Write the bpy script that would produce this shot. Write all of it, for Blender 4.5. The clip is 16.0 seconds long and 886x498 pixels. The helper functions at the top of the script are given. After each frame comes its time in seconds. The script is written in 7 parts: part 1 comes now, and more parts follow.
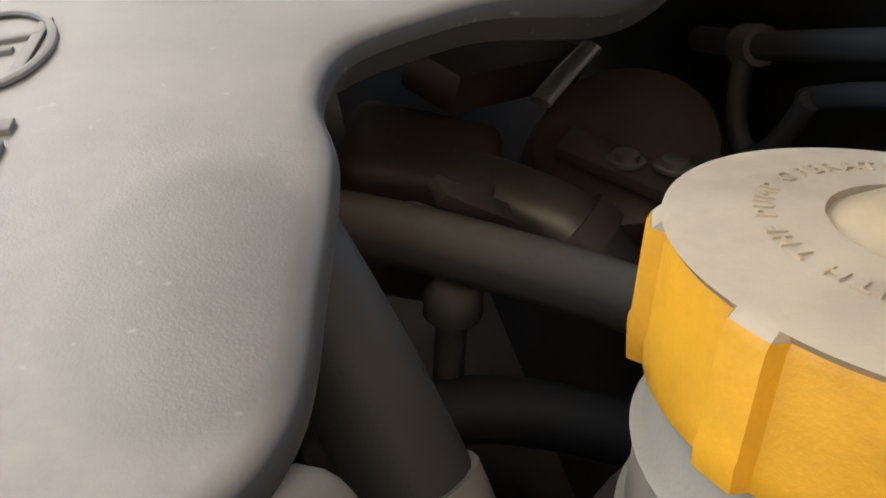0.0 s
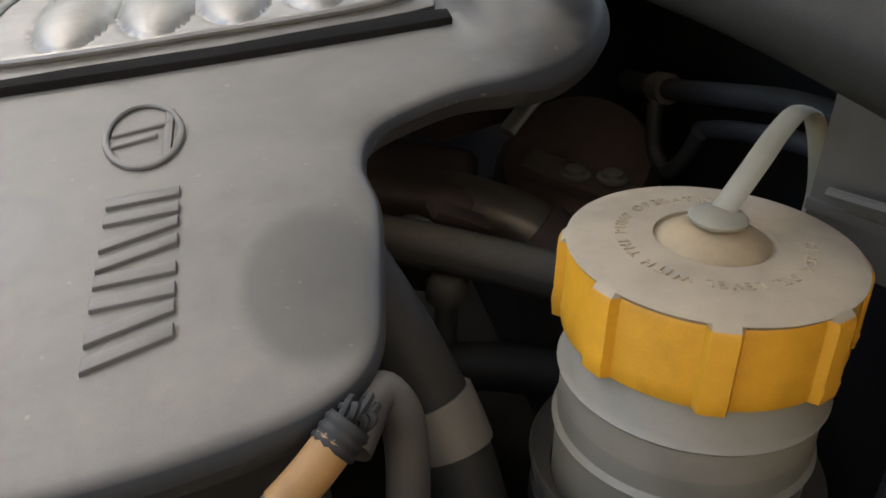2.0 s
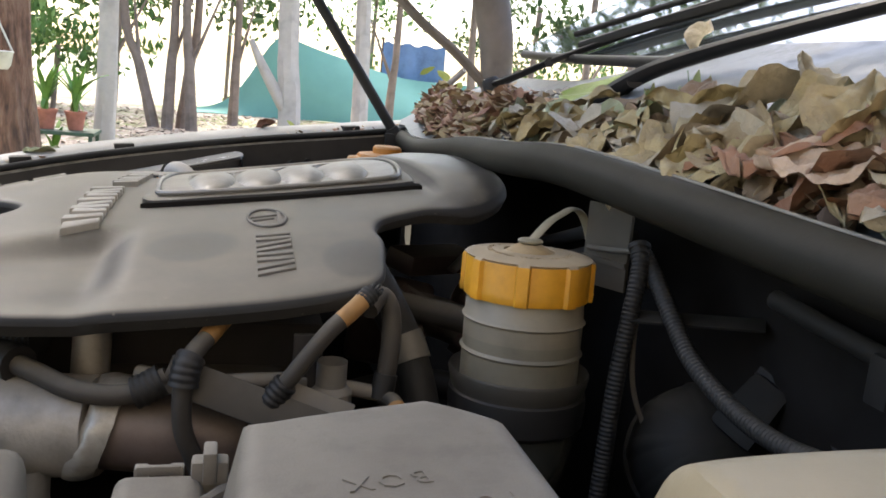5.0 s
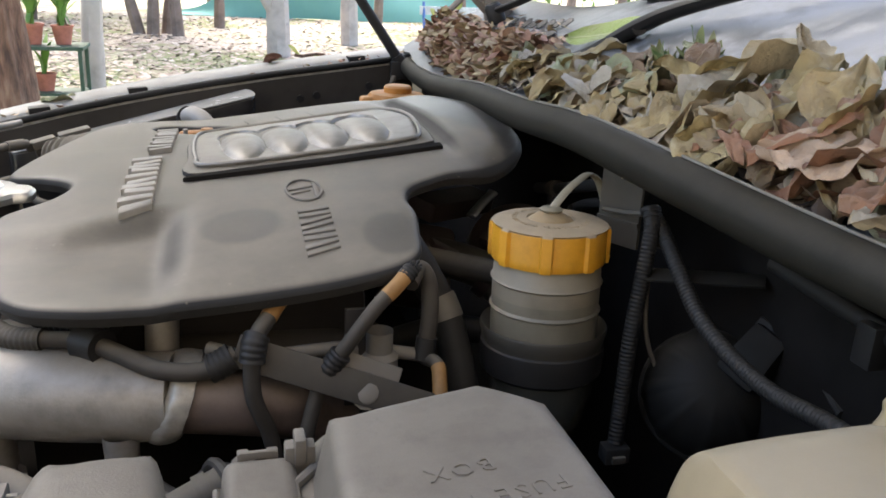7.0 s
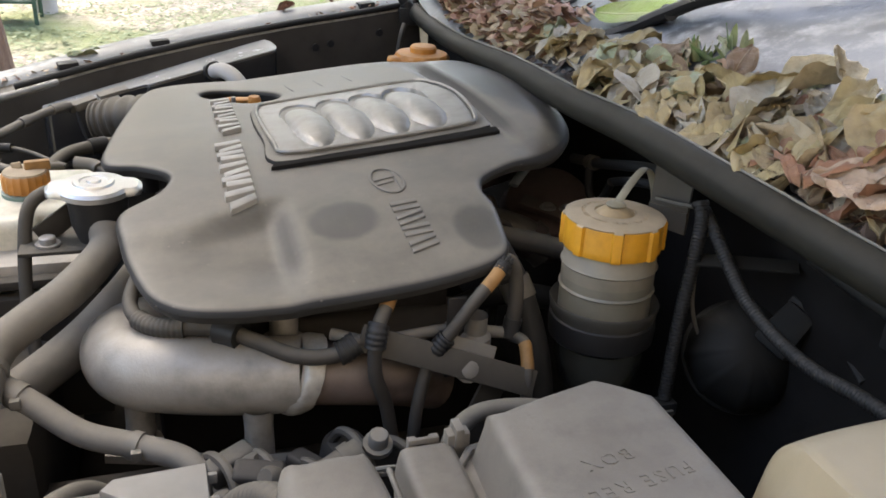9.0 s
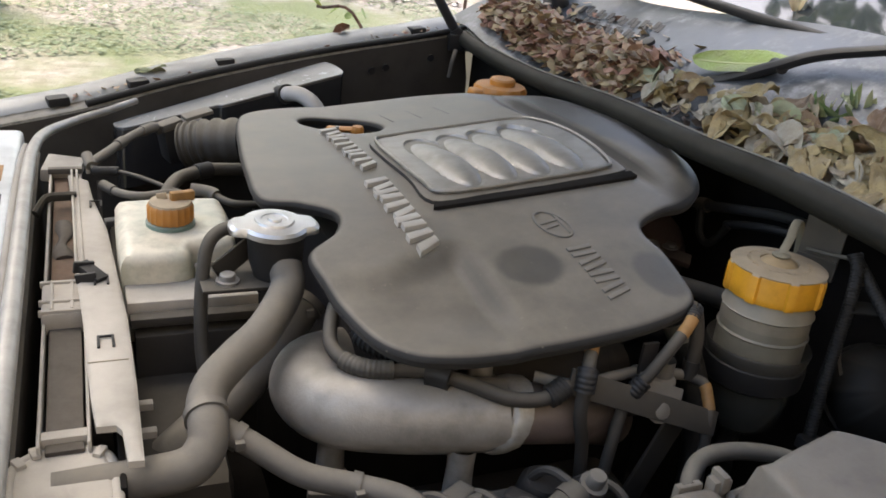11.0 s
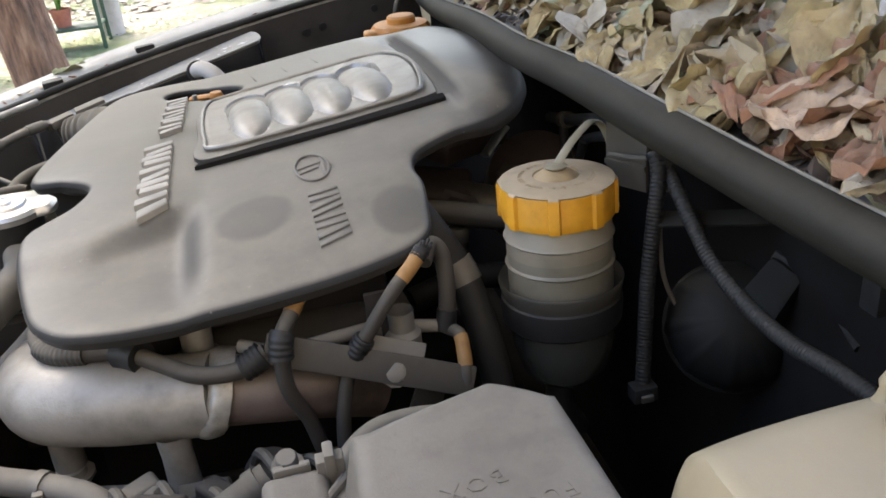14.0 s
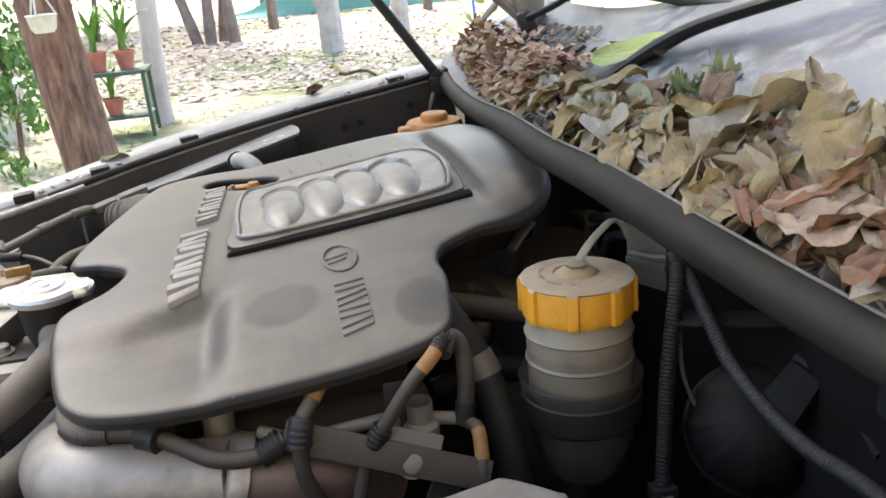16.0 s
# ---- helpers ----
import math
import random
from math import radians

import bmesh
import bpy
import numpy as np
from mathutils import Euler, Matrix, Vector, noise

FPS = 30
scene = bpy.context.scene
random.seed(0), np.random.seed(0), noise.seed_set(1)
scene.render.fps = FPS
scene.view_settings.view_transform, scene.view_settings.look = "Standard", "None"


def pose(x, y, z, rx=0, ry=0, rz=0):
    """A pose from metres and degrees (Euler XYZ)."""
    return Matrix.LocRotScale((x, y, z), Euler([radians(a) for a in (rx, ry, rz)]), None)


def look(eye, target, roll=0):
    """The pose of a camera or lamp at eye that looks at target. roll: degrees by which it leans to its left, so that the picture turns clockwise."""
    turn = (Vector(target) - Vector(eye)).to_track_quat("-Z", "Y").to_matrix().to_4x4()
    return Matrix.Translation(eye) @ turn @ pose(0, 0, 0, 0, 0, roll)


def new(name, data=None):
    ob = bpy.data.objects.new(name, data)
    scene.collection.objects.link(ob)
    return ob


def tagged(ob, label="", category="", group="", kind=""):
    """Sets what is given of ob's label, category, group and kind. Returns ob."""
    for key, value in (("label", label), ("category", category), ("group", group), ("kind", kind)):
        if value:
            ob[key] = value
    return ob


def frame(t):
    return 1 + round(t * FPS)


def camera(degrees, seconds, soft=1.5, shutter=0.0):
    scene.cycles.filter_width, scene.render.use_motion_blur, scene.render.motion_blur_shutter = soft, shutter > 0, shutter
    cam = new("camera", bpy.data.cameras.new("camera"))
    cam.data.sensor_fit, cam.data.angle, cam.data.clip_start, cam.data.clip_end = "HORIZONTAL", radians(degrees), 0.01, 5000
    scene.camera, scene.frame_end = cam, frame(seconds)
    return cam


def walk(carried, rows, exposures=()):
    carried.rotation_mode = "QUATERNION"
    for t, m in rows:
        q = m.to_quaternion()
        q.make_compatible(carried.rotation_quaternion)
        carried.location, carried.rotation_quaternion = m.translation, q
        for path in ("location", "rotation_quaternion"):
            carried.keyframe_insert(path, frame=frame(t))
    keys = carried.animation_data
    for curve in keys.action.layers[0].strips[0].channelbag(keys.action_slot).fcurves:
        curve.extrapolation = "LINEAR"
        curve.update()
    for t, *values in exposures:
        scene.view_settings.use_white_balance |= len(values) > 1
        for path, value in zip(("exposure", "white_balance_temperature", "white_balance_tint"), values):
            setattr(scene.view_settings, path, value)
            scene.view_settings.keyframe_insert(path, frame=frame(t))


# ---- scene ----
from mathutils import geometry

# Camera: seconds, eye, then yaw to the left, pitch up and roll in degrees
cam = camera(54.96, 16.0, soft=1.7)
ROWS = [
    (0.0, -0.1013, -0.1040, 1.1777, -11.91, -29.88, 3.08),
    (0.5, -0.1006, -0.1010, 1.1819, -10.76, -32.22, 0.62),
    (1.0, -0.1160, -0.1092, 1.1979, -14.99, -31.37, 2.21),
    (1.5, -0.1259, -0.1822, 1.2332, -12.40, -30.41, 0.71),
    (2.0, -0.1293, -0.2020, 1.2417, -13.39, -30.37, 1.57),
    (2.5, -0.1774, -0.2805, 1.2579, -18.50, -26.82, 4.24),
    (3.0, -0.2650, -0.5001, 1.2608, -18.43, -20.72, 5.09),
    (3.5, -0.2208, -0.5544, 1.2578, -16.10, -13.52, 5.45),
    (3.7, -0.2158, -0.5520, 1.2441, -16.13, -11.92, 5.40),
    (5.8, -0.1826, -0.5723, 1.2159, -13.66, -11.20, 4.73),
    (6.0, -0.1778, -0.5848, 1.2060, -13.59, -11.12, 4.60),
    (6.5, -0.1793, -0.5741, 1.2071, -12.73, -13.01, 3.42),
    (7.0, -0.2404, -0.5911, 1.2979, -15.08, -18.50, 2.66),
    (7.5, -0.3487, -0.6282, 1.3272, -19.75, -23.88, 3.23),
    (8.0, -0.3852, -0.6564, 1.4051, -21.18, -25.02, 3.94),
    (8.2, -0.3678, -0.6568, 1.4128, -18.91, -24.10, 3.50),
    (10.3, -0.3842, -0.5471, 1.3669, -19.89, -26.80, 2.83),
    (10.5, -0.4755, -0.5519, 1.3900, -22.23, -26.18, 4.45),
    (11.0, -0.6009, -0.5533, 1.4251, -24.46, -24.25, 6.94),
    (11.5, -0.6183, -0.5515, 1.4299, -23.44, -22.99, 7.35),
    (12.0, -0.6015, -0.5717, 1.4225, -24.13, -24.48, 5.00),
    (12.5, -0.4686, -0.6273, 1.3705, -23.37, -27.43, 2.00),
    (13.0, -0.2747, -0.6144, 1.3557, -17.22, -29.04, -1.42),
    (13.5, -0.2372, -0.5982, 1.3497, -12.37, -28.76, -4.22),
    (14.0, -0.2089, -0.5806, 1.3640, -11.51, -26.38, -5.72),
    (14.5, -0.2047, -0.5819, 1.3883, -10.67, -23.21, -5.58),
    (15.0, -0.2233, -0.6086, 1.3683, -8.97, -22.68, -5.30),
    (15.5, -0.2153, -0.6062, 1.3663, -8.77, -22.74, -4.68),
    (16.0, -0.2018, -0.5947, 1.3707, -9.65, -20.12, -4.86),
]


def aim(yaw, pitch, roll):
    """The turn of a camera from yaw, pitch and roll in degrees."""
    return pose(0, 0, 0, 0, 0, yaw) @ pose(0, 0, 0, 90 + pitch) @ pose(0, 0, 0, 0, 0, roll)


EXPOSE = [(0.0, 3.12, 7250, 11), (0.5, 2.98, 7250, 11), (1.0, 3.12, 7250, 11), (1.5, 2.74, 6850, 10), (2.0, 2.52, 6850, 10), (2.5, 2.76, 6850, 10), (3.0, 2.98, 6740, 11), (3.5, 2.49, 6840, 11), (6.0, 2.23, 6940, 11), (7.0, 2.35, 6840, 11), (7.5, 2.43, 6840, 11), (8.0, 2.39, 6840, 11), (10.5, 2.51, 7040, 11), (11.0, 2.07, 6940, 11), (11.5, 1.9, 6940, 11), (12.0, 1.8, 6940, 11), (12.5, 2.33, 6940, 11), (13.0, 2.59, 6740, 11), (13.5, 2.63, 6640, 10), (14.0, 2.63, 6740, 11), (14.5, 2.52, 6740, 11), (15.0, 2.48, 6740, 11), (16.0, 2.59, 6740, 11)]
walk(cam, [(t, Matrix.Translation((x, y, z)) @ aim(a, b, c)) for t, x, y, z, a, b, c in ROWS], EXPOSE)

# ---- light ----
world = bpy.data.worlds.new("world")
scene.world = world
world.use_nodes = True
wn = world.node_tree
sky = wn.nodes.new("ShaderNodeTexSky")
sky.sky_type = "NISHITA"
sky.sun_disc = False
sky.sun_elevation, sky.sun_rotation = radians(53), radians(-12)
sky.air_density, sky.dust_density = 1.0, 2.5
wn.links.new(sky.outputs["Color"], wn.nodes["Background"].inputs["Color"])
wn.nodes["Background"].inputs["Strength"].default_value = 0.15
sun = new("sun", bpy.data.lights.new("sun", "SUN"))
sun.data.energy, sun.data.angle, sun.data.color = 3.3, radians(44), (1.0, 0.95, 0.88)
SUN_AZ, SUN_EL = radians(-12), radians(53)
sun.matrix_world = look((math.sin(SUN_AZ) * 9, math.cos(SUN_AZ) * 9, 9 * math.tan(SUN_EL)), (0, 0, 0))

# ---- materials ----


class Mat:
    """Small builder for node materials."""

    def __init__(self, name, rough=0.6, metal=0.0):
        self.m = bpy.data.materials.new(name)
        self.m.use_nodes = True
        self.t = self.m.node_tree
        self.b = self.t.nodes["Principled BSDF"]
        self.b.inputs["Roughness"].default_value = rough
        self.b.inputs["Metallic"].default_value = metal
        self.co = self.t.nodes.new("ShaderNodeTexCoord").outputs["Object"]

    def noise(self, scale, detail=4.0, rough=0.6):
        n = self.t.nodes.new("ShaderNodeTexNoise")
        n.inputs["Scale"].default_value, n.inputs["Detail"].default_value, n.inputs["Roughness"].default_value = scale, detail, rough
        self.t.links.new(self.co, n.inputs["Vector"])
        return n.outputs["Fac"]

    def ramp(self, fac, stops):
        r = self.t.nodes.new("ShaderNodeValToRGB")
        els = r.color_ramp.elements
        while len(els) < len(stops):
            els.new(0.5)
        for e, (p, c) in zip(els, stops):
            e.position, e.color = p, (*c, 1)
        self.t.links.new(fac, r.inputs["Fac"])
        return r.outputs["Color"]

    def mix(self, fac, a, b):
        n = self.t.nodes.new("ShaderNodeMix")
        n.data_type = "RGBA"
        for key, v in ((0, fac), (6, a), (7, b)):
            if isinstance(v, (int, float)):
                n.inputs[key].default_value = v
            elif isinstance(v, tuple):
                n.inputs[key].default_value = (*v, 1)
            else:
                self.t.links.new(v, n.inputs[key])
        return n.outputs[2]

    def math(self, op, a, b=0.0, clamp=False):
        n = self.t.nodes.new("ShaderNodeMath")
        n.operation, n.use_clamp = op, clamp
        for i, v in enumerate((a, b)):
            if isinstance(v, (int, float)):
                n.inputs[i].default_value = v
            else:
                self.t.links.new(v, n.inputs[i])
        return n.outputs[0]

    def up(self):
        g = self.t.nodes.new("ShaderNodeNewGeometry")
        s = self.t.nodes.new("ShaderNodeSeparateXYZ")
        self.t.links.new(g.outputs["Normal"], s.inputs[0])
        return s.outputs["Z"]

    def set(self, key, out):
        if isinstance(out, (int, float)):
            self.b.inputs[key].default_value = out
        else:
            self.t.links.new(out, self.b.inputs[key])
        return self

    def bump(self, height, strength=0.3, distance=0.001):
        n = self.t.nodes.new("ShaderNodeBump")
        n.inputs["Strength"].default_value, n.inputs["Distance"].default_value = strength, distance
        self.t.links.new(height, n.inputs["Height"])
        self.t.links.new(n.outputs["Normal"], self.b.inputs["Normal"])
        return self

    def random(self):
        return self.t.nodes.new("ShaderNodeObjectInfo").outputs["Random"]

    def island(self):
        return self.t.nodes.new("ShaderNodeNewGeometry").outputs["Random Per Island"]


DUST = (0.264, 0.230, 0.176)


def dusty(name, base, rough=0.6, metal=0.0, dust=0.6, grain=900.0, blotch=14.0, var=0.35, relief=0.25, shine=0.4):
    """A worn engine-bay surface: base colour with grain and stains, and fine dust lying on what faces up."""
    k = Mat(name, rough, metal)
    k.b.inputs["Specular IOR Level"].default_value = shine
    dark = tuple(c * (1 - var) for c in base)
    light = tuple(min(1, c * (1 + var * 0.6)) for c in base)
    col = k.ramp(k.noise(blotch, 6), [(0.3, dark), (0.5, base), (0.72, light)])
    fine = k.noise(grain, 3)
    col = k.mix(k.math("MULTIPLY", fine, 0.35), col, dark)
    lie = k.math("MULTIPLY", k.math("SUBTRACT", k.up(), 0.15, True), 1.3, True)
    patch = k.ramp(k.noise(blotch * 2.3, 8, 0.7), [(0.25, (0.50,) * 3), (0.65, (0.95,) * 3)])
    veil = k.math("MULTIPLY", k.math("MULTIPLY", lie, patch), dust, True)
    veil = k.math("ADD", veil, dust * 0.12, True)
    k.set("Base Color", k.mix(veil, col, DUST))
    k.set("Roughness", k.math("ADD", k.math("MULTIPLY", veil, 0.35), rough, True))
    if metal:
        k.set("Metallic", k.math("MULTIPLY", k.math("SUBTRACT", 1.0, veil, True), metal))
    k.bump(fine, relief, 0.0004)
    return k.m


M = {}


def cover_material():
    """Dusty grey plastic with two oval patches where the dust was wiped off."""
    k = Mat("grey_plastic", 0.42)
    col = k.ramp(k.noise(7, 6), [(0.3, (0.022, 0.0215, 0.021)), (0.55, (0.031, 0.030, 0.029)), (0.75, (0.044, 0.042, 0.040))])
    fine = k.noise(1600, 2)
    sep = k.t.nodes.new("ShaderNodeSeparateXYZ")
    k.t.links.new(k.co, sep.inputs[0])
    wobble = k.math("MULTIPLY", k.math("SUBTRACT", k.noise(40, 4), 0.5), 0.5)
    keep = None
    for cx, cy, rx, ry, deep in ((-0.028, -0.231, 0.032, 0.034, 0.62), (0.084, -0.280, 0.023, 0.037, 0.54)):
        u = k.math("DIVIDE", k.math("SUBTRACT", sep.outputs["X"], cx), rx)
        v = k.math("DIVIDE", k.math("SUBTRACT", sep.outputs["Y"], cy), ry)
        q = k.math("ADD", k.math("ADD", k.math("MULTIPLY", u, u), k.math("MULTIPLY", v, v)), wobble)
        r = k.t.nodes.new("ShaderNodeMapRange")
        r.interpolation_type = "SMOOTHSTEP"
        for key, val in ((1, 0.62), (2, 1.25), (3, 1 - deep), (4, 1.0)):
            r.inputs[key].default_value = val
        k.t.links.new(q, r.inputs[0])
        keep = r.outputs[0] if keep is None else k.math("MULTIPLY", keep, r.outputs[0])
    lobe = k.t.nodes.new("ShaderNodeMapRange")
    lobe.interpolation_type = "SMOOTHSTEP"
    for key, val in ((1, 0.186), (2, 0.204), (3, 1.0), (4, 0.06)):
        lobe.inputs[key].default_value = val
    k.t.links.new(k.math("ADD", k.math("ADD", sep.outputs["X"], k.math("MULTIPLY", sep.outputs["Y"], 0.18)), k.math("MULTIPLY", k.math("SUBTRACT", k.noise(25, 5), 0.5), 0.03)), lobe.inputs[0])
    keep = k.math("MULTIPLY", keep, lobe.outputs[0])
    patch = k.ramp(k.noise(18, 8, 0.7), [(0.25, (0.45,) * 3), (0.7, (1.0,) * 3)])
    lie = k.math("MULTIPLY", k.math("SUBTRACT", k.up(), 0.72, True), 4.0, True)
    veil = k.math("MULTIPLY", k.math("MULTIPLY", k.math("MULTIPLY", patch, lie), keep), 0.60, True)
    speck = k.ramp(k.noise(260, 2, 0.3), [(0.74, (0, 0, 0)), (0.80, (1, 1, 1))])
    veil = k.math("ADD", veil, k.math("MULTIPLY", speck, 0.25), True)
    k.set("Base Color", k.mix(veil, k.mix(k.math("MULTIPLY", fine, 0.3), col, (0.02, 0.0195, 0.019)), DUST))
    steep = k.math("MULTIPLY", k.math("SUBTRACT", 1.0, lie, True), 0.32)
    k.set("Roughness", k.math("ADD", k.math("ADD", k.math("MULTIPLY", veil, 0.36), steep), 0.33, True))
    k.set("Specular IOR Level", k.math("SUBTRACT", 0.42, steep, True))
    k.b.inputs["Sheen Weight"].default_value = 0.08
    k.b.inputs["Sheen Roughness"].default_value = 0.35
    k.b.inputs["Sheen Tint"].default_value = (0.9, 0.84, 0.76, 1)
    k.bump(fine, 0.25, 0.0003)
    return k.m


M["cover"] = cover_material()
M["smoke"] = dusty("smoky_plastic", (0.035, 0.038, 0.036), 0.25, 0, 0.15)
M["rust"] = dusty("stained_alloy", (0.13, 0.098, 0.085), 0.5, 0.4, 0.28, 500, 30, 0.5)
M["bracket"] = dusty("bracket_steel", (0.030, 0.028, 0.026), 0.55, 0.2, 0.34, shine=0.2)
M["pale_green"] = dusty("greyed_plastic", (0.24, 0.27, 0.26), 0.5, 0, 0.5)
M["ink_fade"] = dusty("faded_ink", (0.22, 0.18, 0.11), 0.7, 0, 0.3)
M["bright"] = dusty("bright_steel", (0.66, 0.655, 0.64), 0.30, 0.9, 0.16)
M["shroud"] = dusty("pale_shroud_plastic", (0.44, 0.40, 0.34), 0.55, 0, 0.25)
M["teal"] = dusty("stained_ring", (0.16, 0.24, 0.20), 0.5, 0, 0.3)
M["rust_core"] = dusty("rusty_core", (0.14, 0.075, 0.045), 0.75, 0.2, 0.3, 300, 40, 0.5)
M["rail"] = dusty("worn_rail_metal", (0.36, 0.345, 0.32), 0.38, 0.35, 0.25, 500, 30, 0.35)
M["seal_grey"] = dusty("aged_rubber", (0.27, 0.255, 0.235), 0.6, 0, 0.5)
M["seal_black"] = dusty("cowl_rubber", (0.015, 0.0148, 0.012), 0.6, 0, 0.13, 600, 18, shine=0.14)
M["ink"] = dusty("black_ink", (0.03, 0.03, 0.035), 0.5, 0, 0.2)
M["elbow"] = dusty("pale_rubber", (0.36, 0.35, 0.34), 0.5, 0, 0.6)
M["duct"] = dusty("duct_plastic", (0.016, 0.017, 0.020), 0.16, 0, 0.30, 900, 14, shine=0.4)
# Paler than the dust alone: the sky's reflection is put into this colour.
M["duct_top"] = dusty("dust_and_sky_sheen", (0.36, 0.35, 0.325), 0.22, 0, 0.15, 900, 14, 0.25, 0.2, 0.8)
M["fender"] = dusty("fender_paint", (0.36, 0.365, 0.35), 0.36, 0.25, 0.4, 900, 8)
M["gutter"] = dusty("dirty_flange", (0.27, 0.26, 0.235), 0.7, 0, 0.7, 200, 60, 0.6, 0.8)
M["bonnet_inner"] = dusty("bonnet_primer", (0.20, 0.17, 0.145), 0.6, 0, 0.5)
M["plate"] = dusty("dusty_plate", (0.075, 0.069, 0.057), 0.55, 0.0, 0.25, shine=0.25)
M["lip"] = dusty("pale_edge", (0.20, 0.185, 0.15), 0.5, 0.0, 0.3)
M["flange"] = dusty("dusty_smoked_plastic", (0.045, 0.043, 0.038), 0.45, 0, 0.28)
M["satin"] = dusty("satin_black", (0.010, 0.0100, 0.0096), 0.55, 0, 0.07, shine=0.12)
M["engine"] = dusty("engine_casting", (0.026, 0.023, 0.022), 0.65, 0.2, 0.18, shine=0.2)
M["engine_warm"] = dusty("warm_casting", (0.125, 0.092, 0.085), 0.5, 0.4, 0.25)
M["engine_red"] = dusty("heat_stained_casting", (0.125, 0.080, 0.075), 0.5, 0.3, 0.25, 400, 25, 0.5)
M["alloy_dark"] = dusty("stained_cast_alloy", (0.16, 0.145, 0.125), 0.4, 0.6, 0.2, 400, 30, 0.4)
M["green_paint"] = dusty("green_metal", (0.05, 0.10, 0.07), 0.5, 0, 0.2)
M["blue_paint"] = dusty("blue_metal", (0.10, 0.20, 0.50), 0.5, 0, 0.2)
M["tarp"] = dusty("blue_tarp", (0.14, 0.25, 0.50), 0.6, 0, 0.2, 40, 3)
M["terracotta"] = dusty("terracotta", (0.46, 0.17, 0.12), 0.8, 0, 0.2)
M["grey_bark"] = dusty("grey_bark", (0.24, 0.19, 0.165), 0.85, 0, 0.1, 60, 5, 0.4, 0.8)
M["leaf_garden"] = dusty("garden_leaf", (0.12, 0.26, 0.05), 0.5, 0, 0.05, 60, 12)
M["cover_edge"] = dusty("dark_plastic", (0.05, 0.05, 0.052), 0.45, 0, 0.25)
M["letter_dull"] = dusty("moulded_plastic", (0.085, 0.081, 0.077), 0.45, 0, 0.45, 1400, 40, 0.2)
M["letter"] = dusty("raised_plastic", (0.33, 0.312, 0.28), 0.42, 0, 0.25)
M["black"] = dusty("black_plastic", (0.016, 0.016, 0.017), 0.5, 0, 0.08, shine=0.3)
M["rubber"] = dusty("black_rubber", (0.016, 0.016, 0.016), 0.6, 0, 0.07, shine=0.25)
M["hose"] = dusty("dusty_hose", (0.035, 0.033, 0.030), 0.65, 0, 0.50, shine=0.25)
M["hose_pale"] = dusty("pale_dusty_hose", (0.115, 0.106, 0.094), 0.65, 0, 0.55, 700, 22, shine=0.3)
M["battery_lid"] = dusty("pale_battery_plastic", (0.205, 0.196, 0.182), 0.55, 0, 0.4)
# Near-black tone puts the bay's deep shade into the colour.
M["void"] = dusty("shade_toned_black", (0.014, 0.0128, 0.012), 0.9, 0, 0.02, shine=0.03)
M["cable"] = dusty("dusty_cable", (0.030, 0.027, 0.025), 0.65, 0, 0.40, shine=0.25)
M["alloy"] = dusty("cast_alloy", (0.30, 0.275, 0.24), 0.42, 0.35, 0.30, 350, 30, 0.4, 0.6)
M["weld"] = dusty("weld_alloy", (0.36, 0.34, 0.30), 0.38, 0.4, 0.25, 350, 60, 0.45, 0.8)
M["steel"] = dusty("dull_steel", (0.42, 0.41, 0.40), 0.42, 0.9, 0.4)
M["clamp"] = dusty("dull_clamp_steel", (0.15, 0.14, 0.125), 0.5, 0.5, 0.5)
M["chrome"] = dusty("silver_trim", (0.27, 0.26, 0.245), 0.36, 0.72, 0.32, 700, 40)
M["cap_side"] = dusty("orange_plastic", (0.56, 0.262, 0.016), 0.4, 0, 0.10, 900, 40)
M["cap_top"] = dusty("faded_cream_plastic", (0.34, 0.262, 0.168), 0.6, 0, 0.25, 900, 45, 0.3)
M["orange"] = dusty("amber_plastic", (0.50, 0.20, 0.03), 0.45, 0, 0.3)
M["tape"] = dusty("tan_tape", (0.30, 0.155, 0.048), 0.6, 0, 0.07, 500, 60)
M["bottle"] = dusty("milky_plastic", (0.245, 0.220, 0.170), 0.42, 0, 0.15)
M["fluid"] = dusty("fluid_filled_plastic", (0.205, 0.190, 0.148), 0.4, 0, 0.10)
k = Mat("clouded_plastic", 0.42)
stain = k.ramp(k.noise(11, 6, 0.6), [(0.44, (0, 0, 0)), (0.66, (0.75,) * 3)])
grime = k.ramp(k.noise(45, 7, 0.7), [(0.45, (0, 0, 0)), (0.75, (0.6,) * 3)])
k.set("Base Color", k.mix(grime, k.mix(stain, (0.58, 0.53, 0.42), (0.33, 0.40, 0.31)), (0.26, 0.23, 0.17)))
k.bump(k.noise(300, 3), 0.15, 0.0005)
M["coolant"] = k.m
M["dome"] = dusty("stained_tan_plastic", (0.31, 0.215, 0.105), 0.5, 0, 0.25, 900, 60)
M["strap"] = dusty("yellowed_nylon", (0.20, 0.178, 0.125), 0.5, 0, 0.12)
M["plaster"] = dusty("plaster", (0.30, 0.27, 0.23), 0.9, 0, 0.1, 200, 2)
M["tank"] = dusty("yellowed_plastic", (0.315, 0.255, 0.16), 0.42, 0, 0.22, 900, 12, 0.2)
k = Mat("grey_box_plastic", 0.55)
k.b.inputs["Specular IOR Level"].default_value = 0.35
fine = k.noise(900, 3)
blot = k.ramp(k.noise(13, 7, 0.65), [(0.3, (0.112, 0.097, 0.079)), (0.5, (0.154, 0.137, 0.112)), (0.72, (0.186, 0.167, 0.137))])
smear = k.ramp(k.noise(42, 6, 0.7), [(0.52, (0, 0, 0)), (0.78, (0.45,) * 3)])
